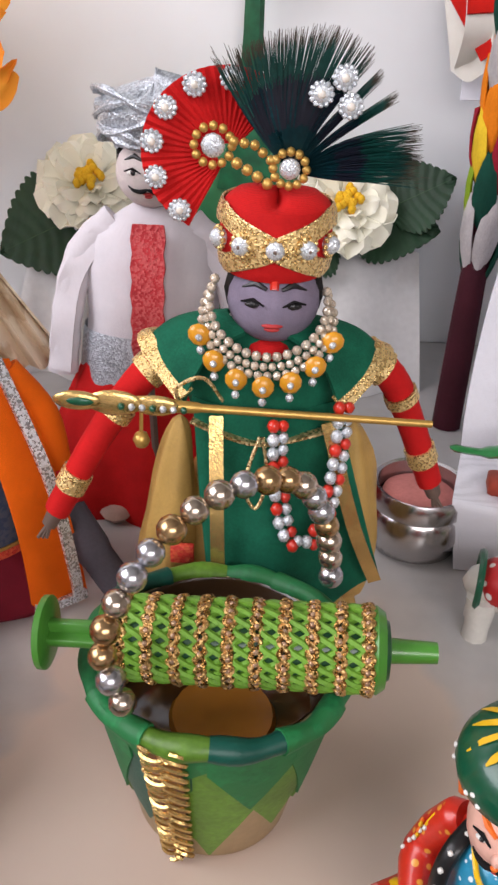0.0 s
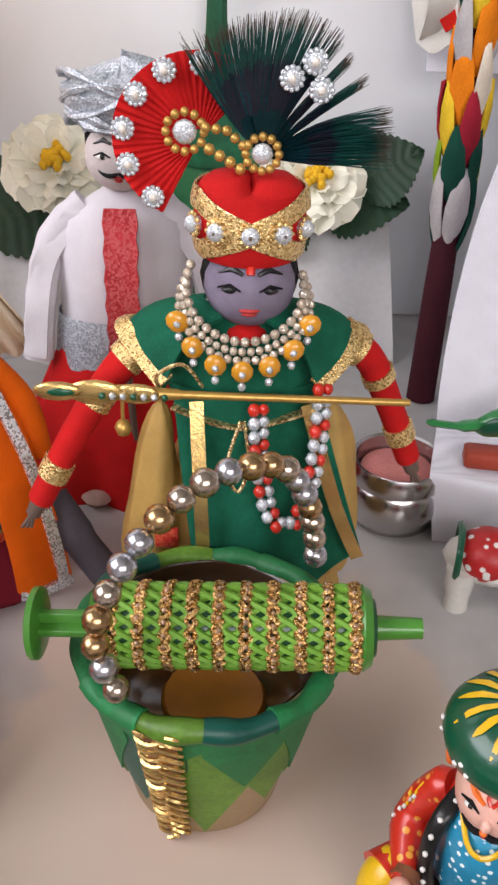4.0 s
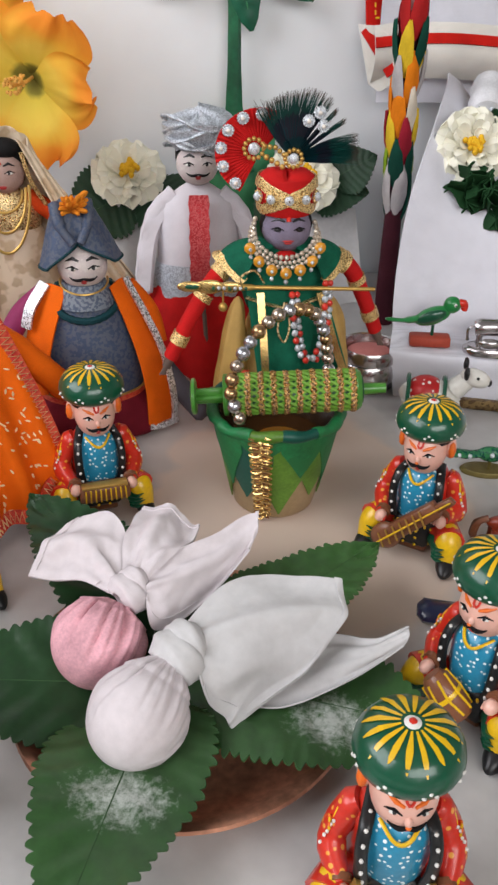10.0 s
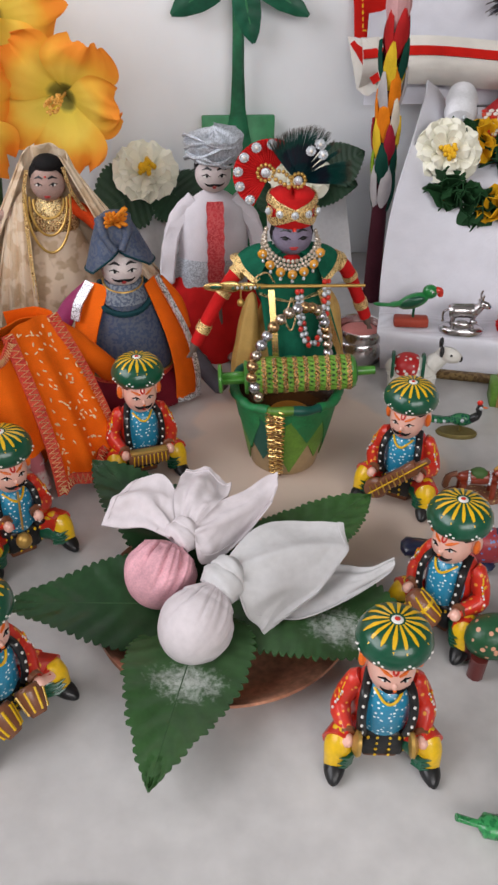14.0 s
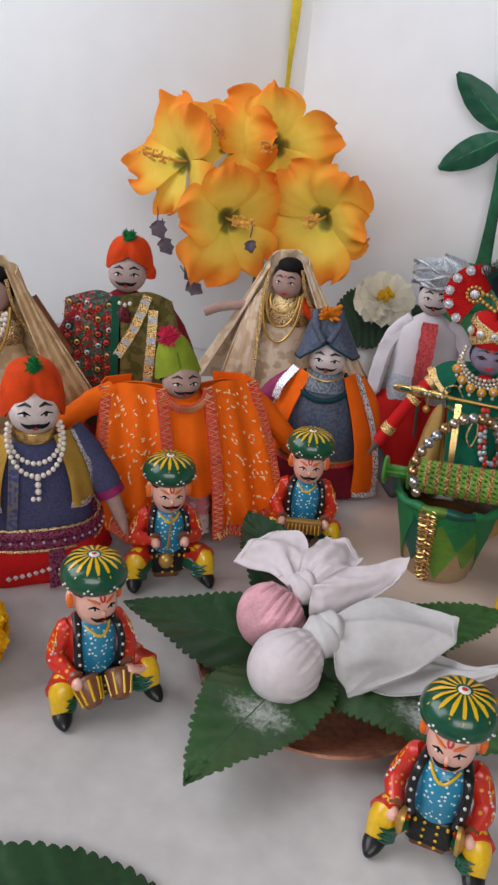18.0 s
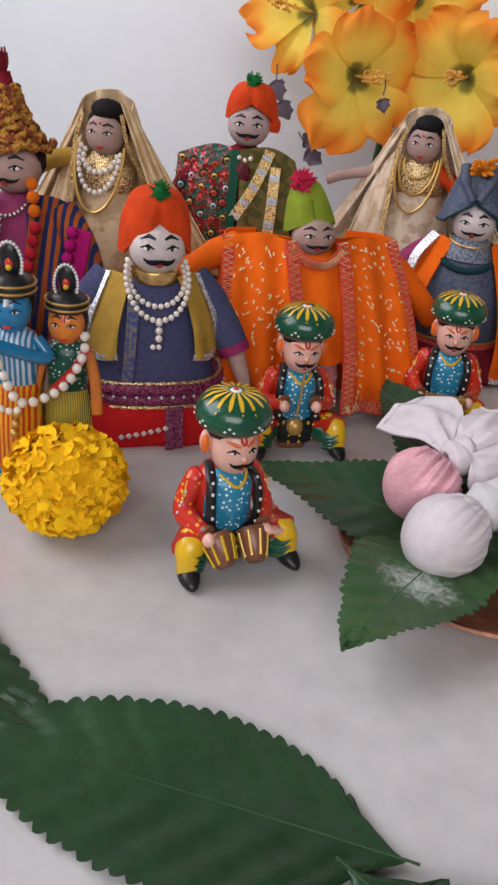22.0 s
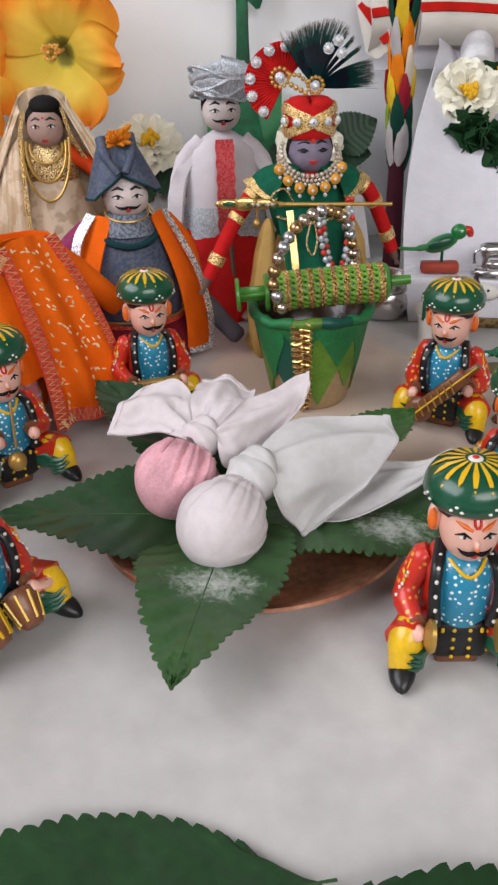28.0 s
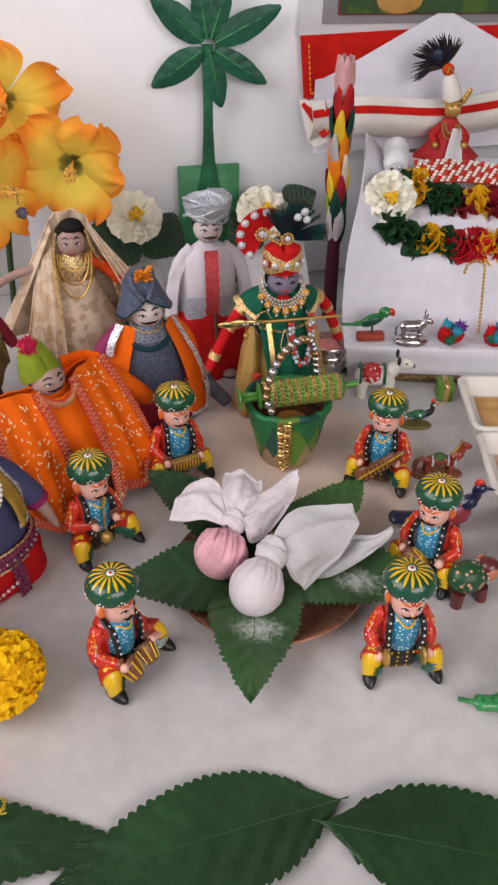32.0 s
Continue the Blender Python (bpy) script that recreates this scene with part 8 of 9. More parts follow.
k = 0
for lvl, order in enumerate(((2, 3, 2, 3, 2), (3, 4, 3, 4, 3), (0, 7, 5, 0, 7), (6, 1, 6, 1, 1), (1, 2, 1, 1, 2), (3, 7, 3, 3, 7), (5, 0, 5, 0, 5)), 2):
    for j, fi in enumerate(order):
        pt = felt_petal(0.036, 0.0085)
        pt.slots = [FELT[fi]]
        pt.make("felt_petal", tul, m=Matrix.Translation((0, 0, 0.045 + 0.0195 * lvl)) @ rot(0, 0, 72 * j + 36 * (lvl % 2) + 8 + 9 * math.sin(lvl * 2.3 + j * 1.7)) @ Matrix.Translation((0, -0.0062, 0.003 * math.sin(lvl + 2.9 * j))) @ rot(11 + 5 * math.sin(lvl * 1.9 + 2.1 * j), 7 * math.sin(lvl + 3.3 * j), 0))
PINKT = mat("pale_pink_felt", (0.66, 0.36, 0.36), 0.9, scale=400, bump=0.4)
for j in range(6):
    pt = felt_petal(0.040, 0.0105)
    pt.slots = [PINKT]
    pt.make("tulip_petal", tul, m=Matrix.Translation((0, 0, 0.222)) @ rot(0, 0, 60 * j) @ Matrix.Translation((0, -0.0058, 0)) @ rot(4, 0, 0))

# ---- white draped throne, its hangings and what stands on it ----
TM = pose(0.104, 0.290, 0, 0, 0, -15)
prof = [(0.0, 0.0), (0.002, 0.015), (0.001, 0.030), (0.006, 0.033), (0.034, 0.034), (0.040, 0.040), (0.050, 0.062), (0.062, 0.090), (0.078, 0.112), (0.10, 0.126), (0.135, 0.140), (0.17, 0.150), (0.20, 0.152)]
b, rows = Shape(), []
P = curve_pts([(0, y, z) for y, z in prof], 4)
for i, p in enumerate(P):
    row = []
    for j in range(41):
        u = j / 40
        x = 0.36 * u
        wr = 0.0016 * noise.noise(Vector((x * 28, p.y * 30, p.z * 24))) + 0.0011 * math.sin(p.z * 90 + 9 * u)
        row.append((x - 0.0015 + (0.012 * (p.z / 0.15) - 0.013 * math.sin(math.pi * min(1, p.z / 0.15))) * (1 - u), p.y + wr - 0.010 * max(0, 1 - u * 7) * (p.z / 0.15), p.z + wr * 0.6 + 0.022 * math.exp(-((u / 0.045) ** 2)) * min(1, max(0, (p.z - 0.05) / 0.05))))
    rows.append(row)
throne = empty("throne_cover", TM, "white cotton cloth draped over a low stepped throne", "throne")
b.sheet(rows, SATINW, 0.0016)
b.make("top_cloth", throne)
side = []
for i, p in enumerate(P):
    q = Vector(rows[i][0])
    side.append([q + Vector((0.001 + 0.006 * t, 0.002 + 0.01 * t * (1 if p.y > 0.19 else 0), -(q.z) * t)) for t in (0, 0.33, 0.66, 1.0)])
Shape().sheet(side, SATINW, 0.0014).make("side_cloth", throne)
b = Shape().box((0.19, 0.006, 0.0035), (0.36, 0.006, 0.006), mat("gilded_mat_edge", (0.30, 0.20, 0.08), 0.5, metal=0.4, kind="flakes", color2=(0.12, 0.07, 0.03), scale=500))
b.make("mat_edge", m=TM @ pose(0, -0.012, 0), label="dark golden woven mat edge under the white cloth", category="mat")
REDC = cloth("bright_red_cotton_hanging", (0.62, 0.014, 0.008), scale=600)
CREAMC = cloth("cream_cotton", (0.80, 0.77, 0.70), vary=0.06)
b = Shape()
fall(b, [(0.100, 0.512, 0.262), (0.25, 0.510, 0.266), (0.48, 0.511, 0.27)], [(0.105, 0.508, 0.203), (0.25, 0.506, 0.200), (0.48, 0.508, 0.203)], REDC, 5, 0.0012)
b.make("red_hanging", label="bright red cotton hanging with yellow stitched border", category="cloth")
b = Shape()
for p, q in (((0.107, 0.5045, 0.255), (0.111, 0.5025, 0.209)), ((0.111, 0.5025, 0.209), (0.200, 0.5015, 0.207))):
    p, q = Vector(p), Vector(q)
    n = int((q - p).length / 0.0048)
    for k in range(n):
        b.tube([p.lerp(q, k / n), p.lerp(q, (k + 0.6) / n)], 0.0007, YELLOW, 5)
tagged(b.make("yellow_stitching", label="dashed yellow stitching along the red hanging", category="stitching"), kind="stuff")
# sheet over the backrest: folded peak, red stripe, rolled cream border
b = Shape()
rows = []
for i in range(17):
    t = i / 16
    row = []
    for j in range(33):
        u = j / 32
        x = 0.115 + 0.32 * u
        peak = max(0.0, 1 - abs(u - 0.42) / 0.40)
        ztop = 0.222 + 0.062 * peak
        z = 0.150 + (ztop - 0.150) * t
        row.append((x, 0.494 + 0.010 * t - 0.02 * (x - 0.115) * (1 - t) + 0.003 * math.sin(9 * u + 4 * t), z))
    rows.append(row)
b.sheet(rows, SATINW, 0.0014)
b.make("back_sheet", label="white sheet folded to a peak behind the small idol", category="cloth")
b = Shape()
rows = []
for i in range(13):
    t = i / 12
    row = []
    for j in range(33):
        u = j / 32
        x = 0.108 + 0.33 * u
        row.append((x, 0.486 - 0.03 * (x - 0.11) - 0.012 * math.sin(math.pi * t) + 0.003 * math.sin(7 * u + 2), 0.166 + 0.038 * t + 0.006 * u + 0.003 * math.sin(11 * u)))
    rows.append(row)
b.sheet(rows, CREAMC, 0.0014)
b.sheet([[(p[0], p[1] - 0.0022, p[2]) for p in r] for r in rows[8:11]], REDC, 0.0012)
b.make("cream_bolster_cloth", label="cream cloth with red stripe rolled along the throne back", category="cloth")
b = Shape()
fall(b, [(0.098, 0.500, 0.205), (0.108, 0.490, 0.205), (0.120, 0.480, 0.208)], [(0.108, 0.494, 0.164), (0.116, 0.484, 0.160), (0.124, 0.474, 0.168)], CREAMC, 1, 0.002)
band(b, [(0.103, 0.4945, 0.203), (0.112, 0.4855, 0.190), (0.122, 0.4745, 0.174)], 0.010, REDC, normal=(-0.4, -0.9, 0))
b.make("cloth_fold", label="cream cloth fold with red stripe hanging beside the throne", category="cloth")
bol = Shape()
bol.xf = Matrix.Translation((0.181, 0.424, 0.166)) @ rot(-62, 0, -16)
bol.lathe([(0.004, -0.020), (0.011, -0.018), (0.0135, -0.008), (0.0118, -0.001), (0.0132, 0.006), (0.011, 0.015), (0.004, 0.017)], mat("white_fur_cloth", (0.78, 0.78, 0.80), 0.9, scale=500, bump=0.9), 24)
for k in range(5):
    bol.ball((0.006 * math.cos(k * 1.3), 0.006 * math.sin(k * 1.3), -0.0195), 0.0018, GEM, 7)
bol.make("bolster", label="small white bolster pillow with sparkling stones", category="pillow")


def idol():
    b = Shape()
    DRESS = cloth("red_white_silk", (0.50, 0.012, 0.015), rough=0.5)
    b.lathe([(0.030, 0.0), (0.031, 0.004), (0.022, 0.014), (0.013, 0.026), (0.010, 0.036), (0.006, 0.044)], DRESS, 32, 1.15, 0.75, folds=6, depth=0.07)
    fall(b, [(0.002, -0.010, 0.036), (0.008, -0.009, 0.036), (0.012, -0.005, 0.035)], [(-0.006, -0.024, 0.006), (0.004, -0.025, 0.004), (0.014, -0.022, 0.005)], CLOTHW, 1, 0.001)
    for s in (-1, 1):
        b.tube(curve_pts([(s * 0.008, 0, 0.036), (s * 0.017, -0.006, 0.028), (s * 0.015, -0.014, 0.022)], 4), 0.0042, DRESS, 8)
        b.ball((s * 0.015, -0.016, 0.021), 0.0036, GOLDP, 8)
        b.tube([(0.010 * math.sin(t) * (0.7 + 0.15 * s), -0.0095, 0.040 - (0.012 + 0.003 * s) * math.cos(t)) for t in (radians(a) for a in range(-100, 101, 12))], 0.0012, GOLDP, 6)
    c, r = (0.001, -0.002, 0.0535), (0.0085, 0.0085, 0.0098)
    b.ball(c, r, GOLDP, 16)
    for s in (-1, 1):
        b.ball(on_ball(c, r, s * 26, 8, 1.0), (0.0016, 0.0008, 0.0008), WHITE, 6)
    b.beads([(0.0095 * math.sin(t), -0.002 - 0.0095 * math.cos(t), 0.0600 + 0.001 * math.sin(4 * t)) for t in (radians(a) for a in range(-150, 151, 14))], 0.0014, GOLDP, n=7)
    for k in range(3):
        b.ball((0.011 + 0.002 * k, -0.002, 0.062 + 0.004 * k), (0.003, 0.0016, 0.004), GOLDP, 8)
    b.xf = Matrix.Translation((0.0, 0, 0.062)) @ rot(0, -16, 0)
    b.lathe([(0.0095, 0.0), (0.0098, 0.006), (0.0085, 0.016), (0.0058, 0.024), (0.003, 0.027)], CREAMC, 20)
    b.ball((-0.001, -0.002, 0.030), (0.0062, 0.0052, 0.0060), C_TURB, 12)
    b.tube(curve_pts([(-0.003, -0.007, 0.028), (0.0, -0.0078, 0.033), (0.003, -0.007, 0.026)], 4), 0.0009, GOLDP, 5)
    rng = random.Random(21)
    for k in range(110):
        a = radians(-95 + 150 * k / 109)
        L = 0.030 * rng.uniform(0.75, 1.05)
        q = Vector((-0.004, 0.001, 0.032))
        b.tube([q, q + Vector((L * 0.55 * math.sin(a), rng.uniform(-0.003, 0.003), L * 0.55 * math.cos(a) + 0.002)), q + Vector((L * math.sin(a) - 0.003, rng.uniform(-0.004, 0.004), L * math.cos(a) + (-0.004 if a < -1 else 0.002)))], [0.0006, 0.0009, 0.0003], PEABRN if k % 3 == 0 else PEABLK, 4)
    b.ball((-0.009, -0.003, 0.046), (0.0055, 0.0015, 0.006), mat("dark_blue_feather_eye", (0.005, 0.02, 0.05), 0.4, scale=300), 10)
    b.xf = Matrix()
    return b


idol().make("idol", m=pose(0.2475, 0.456, 0.1475, 0, 0, -12), label="small gilded seated idol in red dress with feathered crown", category="statue")
# beaded cloth before the idol and the flower garland
b = Shape()
rows = [[(0.192 + 0.20 * u, 0.404 - 0.05 * u - 0.022 * t, 0.1645 - 0.012 * t + 0.002 * math.sin(9 * u)) for u in (q / 16 for q in range(17))] for t in (0, 0.33, 0.66, 1)]
b.sheet(rows, mat("red_bead_cloth", (0.50, 0.05, 0.02), 0.6, scale=500), 0.0014)
b.make("beaded_cloth", label="red cloth laid before the idol under rows of beads", category="cloth")
bw = Shape()
for i in range(8):
    for j in range(36):
        u, t = (j + 0.5 * (i % 2)) / 36, i / 7
        bw.ball((0.194 + 0.19 * u, 0.404 - 0.047 * u - 0.022 * t, 0.1665 - 0.012 * t + 0.002 * math.sin(9 * u)), (0.0025, 0.0017, 0.0016), PEARL if (i + j) % 3 else RED, 6, rows=4)
bw.make("bead_rows", label="rows of white and amber beads on the red cloth", category="beads", kind="stuff")


def petal_tuft(b, c, R, material, seed, n=16):
    rng = random.Random(seed)
    for k in range(n):
        d = Vector((rng.gauss(0, 1), rng.gauss(0, 1) - 0.5, rng.gauss(0, 1) + 0.4)).normalized()
        s = d.cross(Vector((rng.gauss(0, 1), rng.gauss(0, 1), rng.gauss(0, 1)))).normalized()
        up = s.cross(d)
        w = R * rng.uniform(0.5, 0.8)
        rows = [[Vector(c) + d * R * t + s * w * ww * u + up * (0.25 * w * math.sin(4 * u + k)) for u in (-1, -0.3, 0.3, 1)] for t, ww in ((0.1, 0.4), (0.6, 1.0), (1.0, 0.75))]
        b.sheet(rows, material, 0.0007)


GARY = mat("golden_yellow_cloth_petals", (0.80, 0.42, 0.01), 0.7, scale=250, vary=0.25)
GARM = mat("maroon_cloth_petals", (0.25, 0.01, 0.02), 0.7, scale=250, vary=0.25)
GARR = mat("crimson_cloth_petals", (0.50, 0.012, 0.02), 0.7, scale=250, vary=0.25)
GARG = mat("dark_green_cloth_petals", (0.015, 0.06, 0.02), 0.7, scale=250, vary=0.25)
gar = empty("flower_garland", pose(0, 0, 0), "garland of yellow, maroon and green cloth flowers on the white throne", "garland")
upper = [(0.176, 0.398, 0.146), (0.190, 0.392, 0.150), (0.205, 0.384, 0.144), (0.219, 0.380, 0.146), (0.232, 0.376, 0.140), (0.246, 0.370, 0.142), (0.260, 0.366, 0.142), (0.274, 0.362, 0.142), (0.288, 0.358, 0.14), (0.302, 0.354, 0.14)]
lower = [(0.156, 0.362, 0.118), (0.168, 0.356, 0.110), (0.180, 0.352, 0.106), (0.194, 0.346, 0.106), (0.208, 0.342, 0.104), (0.222, 0.338, 0.104), (0.236, 0.334, 0.104), (0.250, 0.330, 0.104), (0.264, 0.326, 0.104), (0.278, 0.322, 0.104)]
for k, p in enumerate(upper):
    b = Shape()
    petal_tuft(b, (p[0], p[1] - 0.004, p[2] - 0.009 * min(1, k / 2)), 0.0185, (GARG, GARY, GARG, GARG, GARM, GARY, GARM, GARM, GARG, GARY)[k], k + 3)
    b.make("cloth_flower", gar)
for k, p in enumerate(lower):
    b = Shape()
    petal_tuft(b, p, 0.0185, (GARG, GARG, GARG, GARY, GARG, GARR, GARR, GARY, GARR, GARG)[k], k + 43)
    b.make("cloth_flower", gar)

# cane of gilt beads leaning on the throne
b = Shape()
b.beads(curve_pts([(0.216, 0.306, 0.092), (0.218, 0.305, 0.100), (0.226, 0.304, 0.104), (0.233, 0.302, 0.099), (0.2335, 0.299, 0.085), (0.2315, 0.290, 0.060), (0.229, 0.281, 0.036)], 12), 0.00165, GOLDP, gap=0.0002, n=8)
b.make("beaded_cane", label="small crook-handled cane made of golden beads", category="cane")


def animal(b, L, H, body, legs, head_m=None, r=0.30):
    """A four-legged toy: body along +x, standing on z = 0."""
    b.ball((0, 0, H * 0.62), (L * 0.42, L * r * 0.62, H * 0.22), body, 16)
    for sx in (-1, 1):
        for sy in (-1, 1):
            b.tube([(sx * L * 0.27, sy * L * 0.11, H * 0.55), (sx * L * 0.29, sy * L * 0.12, H * 0.25), (sx * L * 0.28, sy * L * 0.12, 0.0)], [L * 0.075, L * 0.055, L * 0.06], legs, 8)
    return b


# parrot on a red stand
b = Shape()
b.box((0, 0, 0.0035), (0.026, 0.010, 0.007), mat("brick_red_wood", (0.42, 0.06, 0.03), 0.6, scale=300))
b.tube([(0.001, 0, 0.006), (0.001, 0, 0.016)], 0.0011, GREEN, 6)
PARR = mat("parrot_green_enamel", (0.015, 0.22, 0.05), 0.3, coat=0.5, scale=300)
b.ball((0, 0, 0.0205), (0.0125, 0.0055, 0.0058), PARR, 14, rot=rot(0, -22, 0))
b.tube(curve_pts([(-0.008, 0, 0.0185), (-0.018, 0, 0.0165), (-0.030, 0, 0.0170)], 4), [0.0035] * 4 + [0.0022] * 4 + [0.0008], PARR, 8, flat=0.6)
b.ball((0.0115, 0, 0.0285), (0.0058, 0.0050, 0.0056), PARR, 14)
b.ball((-0.001, -0.0045, 0.0215), (0.0095, 0.0022, 0.0040), GREEN, 10, rot=rot(0, -22, 0))
b.tube(curve_pts([(0.0155, 0, 0.0300), (0.0195, 0, 0.0290), (0.0190, 0, 0.0245)], 4), [0.0028] * 4 + [0.0022] * 4 + [0.0006], RED, 8)
b.ball((0.0130, -0.0046, 0.0298), 0.0011, WHITE, 6)
b.ball((0.0132, -0.0054, 0.0298), 0.0006, BLACK, 6)
b.make("parrot_toy", m=pose(0.124, 0.296, 0.0345, 0, 0, -8), label="green wooden toy parrot on a red block", category="toy")
# silver cow
b = Shape()
b.lathe([(0.015, 0.0), (0.0155, 0.003), (0.013, 0.005)], STEEL, 20, 1.1, 0.6)
b.xf = Matrix.Translation((0, 0, 0.004))
animal(b, 0.026, 0.020, STEEL, STEEL)
b.tube(curve_pts([(-0.011, 0, 0.0125), (-0.004, 0, 0.0135), (0.006, 0, 0.0140), (0.010, -0.001, 0.0150)], 4), [0.0046, 0.0052, 0.0056, 0.0058, 0.0056, 0.0054, 0.0054, 0.0056, 0.0058, 0.0056, 0.0052, 0.0046, 0.0040], STEEL, 12)
b.tube([(0.0085, -0.001, 0.0150), (0.0125, -0.002, 0.0205)], [0.0042, 0.0030], STEEL, 10)
b.ball((0.0150, -0.003, 0.0205), (0.0046, 0.0028, 0.0028), STEEL, 10, rot=rot(0, 28, 0))
b.tube(curve_pts([(-0.0115, 0, 0.0140), (-0.0150, 0, 0.0110), (-0.0145, 0, 0.0040)], 4), [0.0009] * 8 + [0.0014], STEEL, 6)
for s in (-1, 1):
    b.tube(curve_pts([(0.0120, s * 0.0020, 0.0220), (0.0115, s * 0.0050, 0.0255), (0.0125, s * 0.0040, 0.0290)], 4), [0.0009] * 8 + [0.0003], STEEL, 5)
    b.ball((0.0110, s * 0.0044, 0.0205), (0.0012, 0.0026, 0.0014), STEEL, 6)
# calf nestling below
b.ball((-0.001, -0.0065, 0.0050), (0.0075, 0.0032, 0.0034), STEEL, 12)
b.ball((0.0075, -0.0070, 0.0080), (0.0028, 0.0020, 0.0020), STEEL, 8)
b.xf = Matrix()
b.make("silver_cow", m=pose(0.160, 0.283, 0.0345, 0, 0, -12), label="small shiny silver cow on an oval base", category="figurine")
# bead and yarn clusters
for x, y, sd in ((0.1965, 0.274, 1), (0.238, 0.262, 2)):
    b = Shape()
    rng = random.Random(sd)
    cols = [mat("turquoise_yarn", (0.02, 0.32, 0.45), 0.9, scale=900), mat("violet_yarn", (0.16, 0.03, 0.28), 0.9, scale=900), C_RED, mat("green_yarn_dull", (0.02, 0.15, 0.08), 0.9, scale=900)]
    b.ball((0, 0, 0.007), (0.010, 0.007, 0.007), C_RED, 12)
    for k in range(9):
        a = k * 0.7
        pom(b, (0.0085 * math.cos(a) * rng.uniform(0.4, 1), -0.003 + 0.004 * math.sin(a), 0.007 + 0.009 * rng.random()), 0.0052, cols[(k + sd) % 4], 26, k)
    b.make("yarn_pompom", m=pose(x, y, 0.0345) @ Matrix.Scale(1.35, 4), label="little heap of turquoise, violet and red yarn tufts", category="decoration", group="yarn tufts on the throne step")
# white toy cow with red saddle cloth
b = Shape()
ENW = mat("white_enamel", (0.74, 0.72, 0.66), 0.35, coat=0.4, scale=250, vary=0.12)
RDOT = mat("red_dotted_saddle", (0.50, 0.02, 0.02), 0.4, kind="dots", color2=(0.75, 0.72, 0.68), scale=230)
animal(b, 0.038, 0.026, ENW, ENW, r=0.40)
for sx in (-0.0105, 0.0105):
    for sy in (-0.005, 0.005):
        b.tube([(sx, sy, 0.016), (sx, sy, 0.004), (sx, sy, 0.0)], [0.0052, 0.0040, 0.0042], ENW, 10)
b.ball((-0.001, 0, 0.0175), (0.0165, 0.0088, 0.0088), ENW, 16)
b.ball((-0.003, 0, 0.0190), (0.0108, 0.0100, 0.0088), RDOT, 18)
for sx in (-0.0125, 0.0065):
    b.tube([(sx, 0.0094 * math.cos(t), 0.0185 + 0.0086 * math.sin(t)) for t in (radians(a) for a in range(-30, 211, 15))], 0.0012, GREEN, 6)
b.tube([(0.012, 0, 0.022), (0.018, -0.001, 0.029)], [0.006, 0.0048], ENW, 10)
b.ball((0.0215, -0.002, 0.0305), (0.0085, 0.0048, 0.0050), ENW, 12, rot=rot(0, 14, 0))
for s in (-1, 1):
    b.ball((0.0165, s * 0.006, 0.0345), (0.0016, 0.0030, 0.0040), BLACK, 8)
    b.ball((0.0225, s * 0.0046 - 0.002, 0.0325), 0.0009, BLACK, 6)
    b.ball((0.0105, s * 0.0046, 0.0012), (0.004, 0.0034, 0.0016), BLACK, 8)
b.ball((0.029, -0.002, 0.0285), (0.0014, 0.0026, 0.002), BLACK, 8)
b.make("toy_cow", m=pose(0.117, 0.2540, 0, 0, 0, -14) @ Matrix.Scale(1.16, 4), label="white painted toy cow with red dotted saddle cloth", category="toy")
# peacock on an oval base
b = Shape()
OLV = mat("olive_brass", (0.20, 0.16, 0.05), 0.4, metal=0.5, scale=300)
b.lathe([(0.014, 0.0), (0.0145, 0.0015), (0.013, 0.003)], OLV, 24, 1.0, 0.5)
b.tube([(0.002, 0, 0.002), (0.002, 0, 0.010)], 0.001, OLV, 6)
DGR = mat("dark_green_glitter", (0.01, 0.08, 0.06), 0.3, kind="glitter", color2=(0.02, 0.16, 0.05), scale=900)
b.ball((0.002, 0, 0.0125), (0.0085, 0.0038, 0.0048), DGR, 12)
b.tube(curve_pts([(-0.003, 0, 0.0125), (-0.012, 0, 0.011), (-0.024, 0, 0.012)], 4), [0.0036] * 4 + [0.0042] * 4 + [0.0030], DGR, 8, flat=0.5)
b.tube(curve_pts([(0.008, 0, 0.013), (0.013, 0, 0.0175), (0.012, 0, 0.0225)], 4), [0.003] * 4 + [0.002] * 5, BLACK, 8)
b.ball((0.0130, 0, 0.0235), 0.0024, BLACK, 8)
b.tube([(0.015, 0, 0.0235), (0.0185, 0, 0.0232)], [0.001, 0.0003], ORANGE, 5)
b.ball((0.0125, 0, 0.0270), (0.0022, 0.0010, 0.0022), RED, 6)
for q in ((0.002, -0.0042, 0.014), (-0.010, -0.003, 0.0115), (-0.016, -0.003, 0.0115), (0.0135, -0.0022, 0.0238)):
    b.ball(q, 0.0015, GEM, 6)
b.make("peacock_toy", m=pose(0.137, 0.196, 0, 0, 0, -12), label="tiny dark green peacock with stones on a brass base", category="toy")
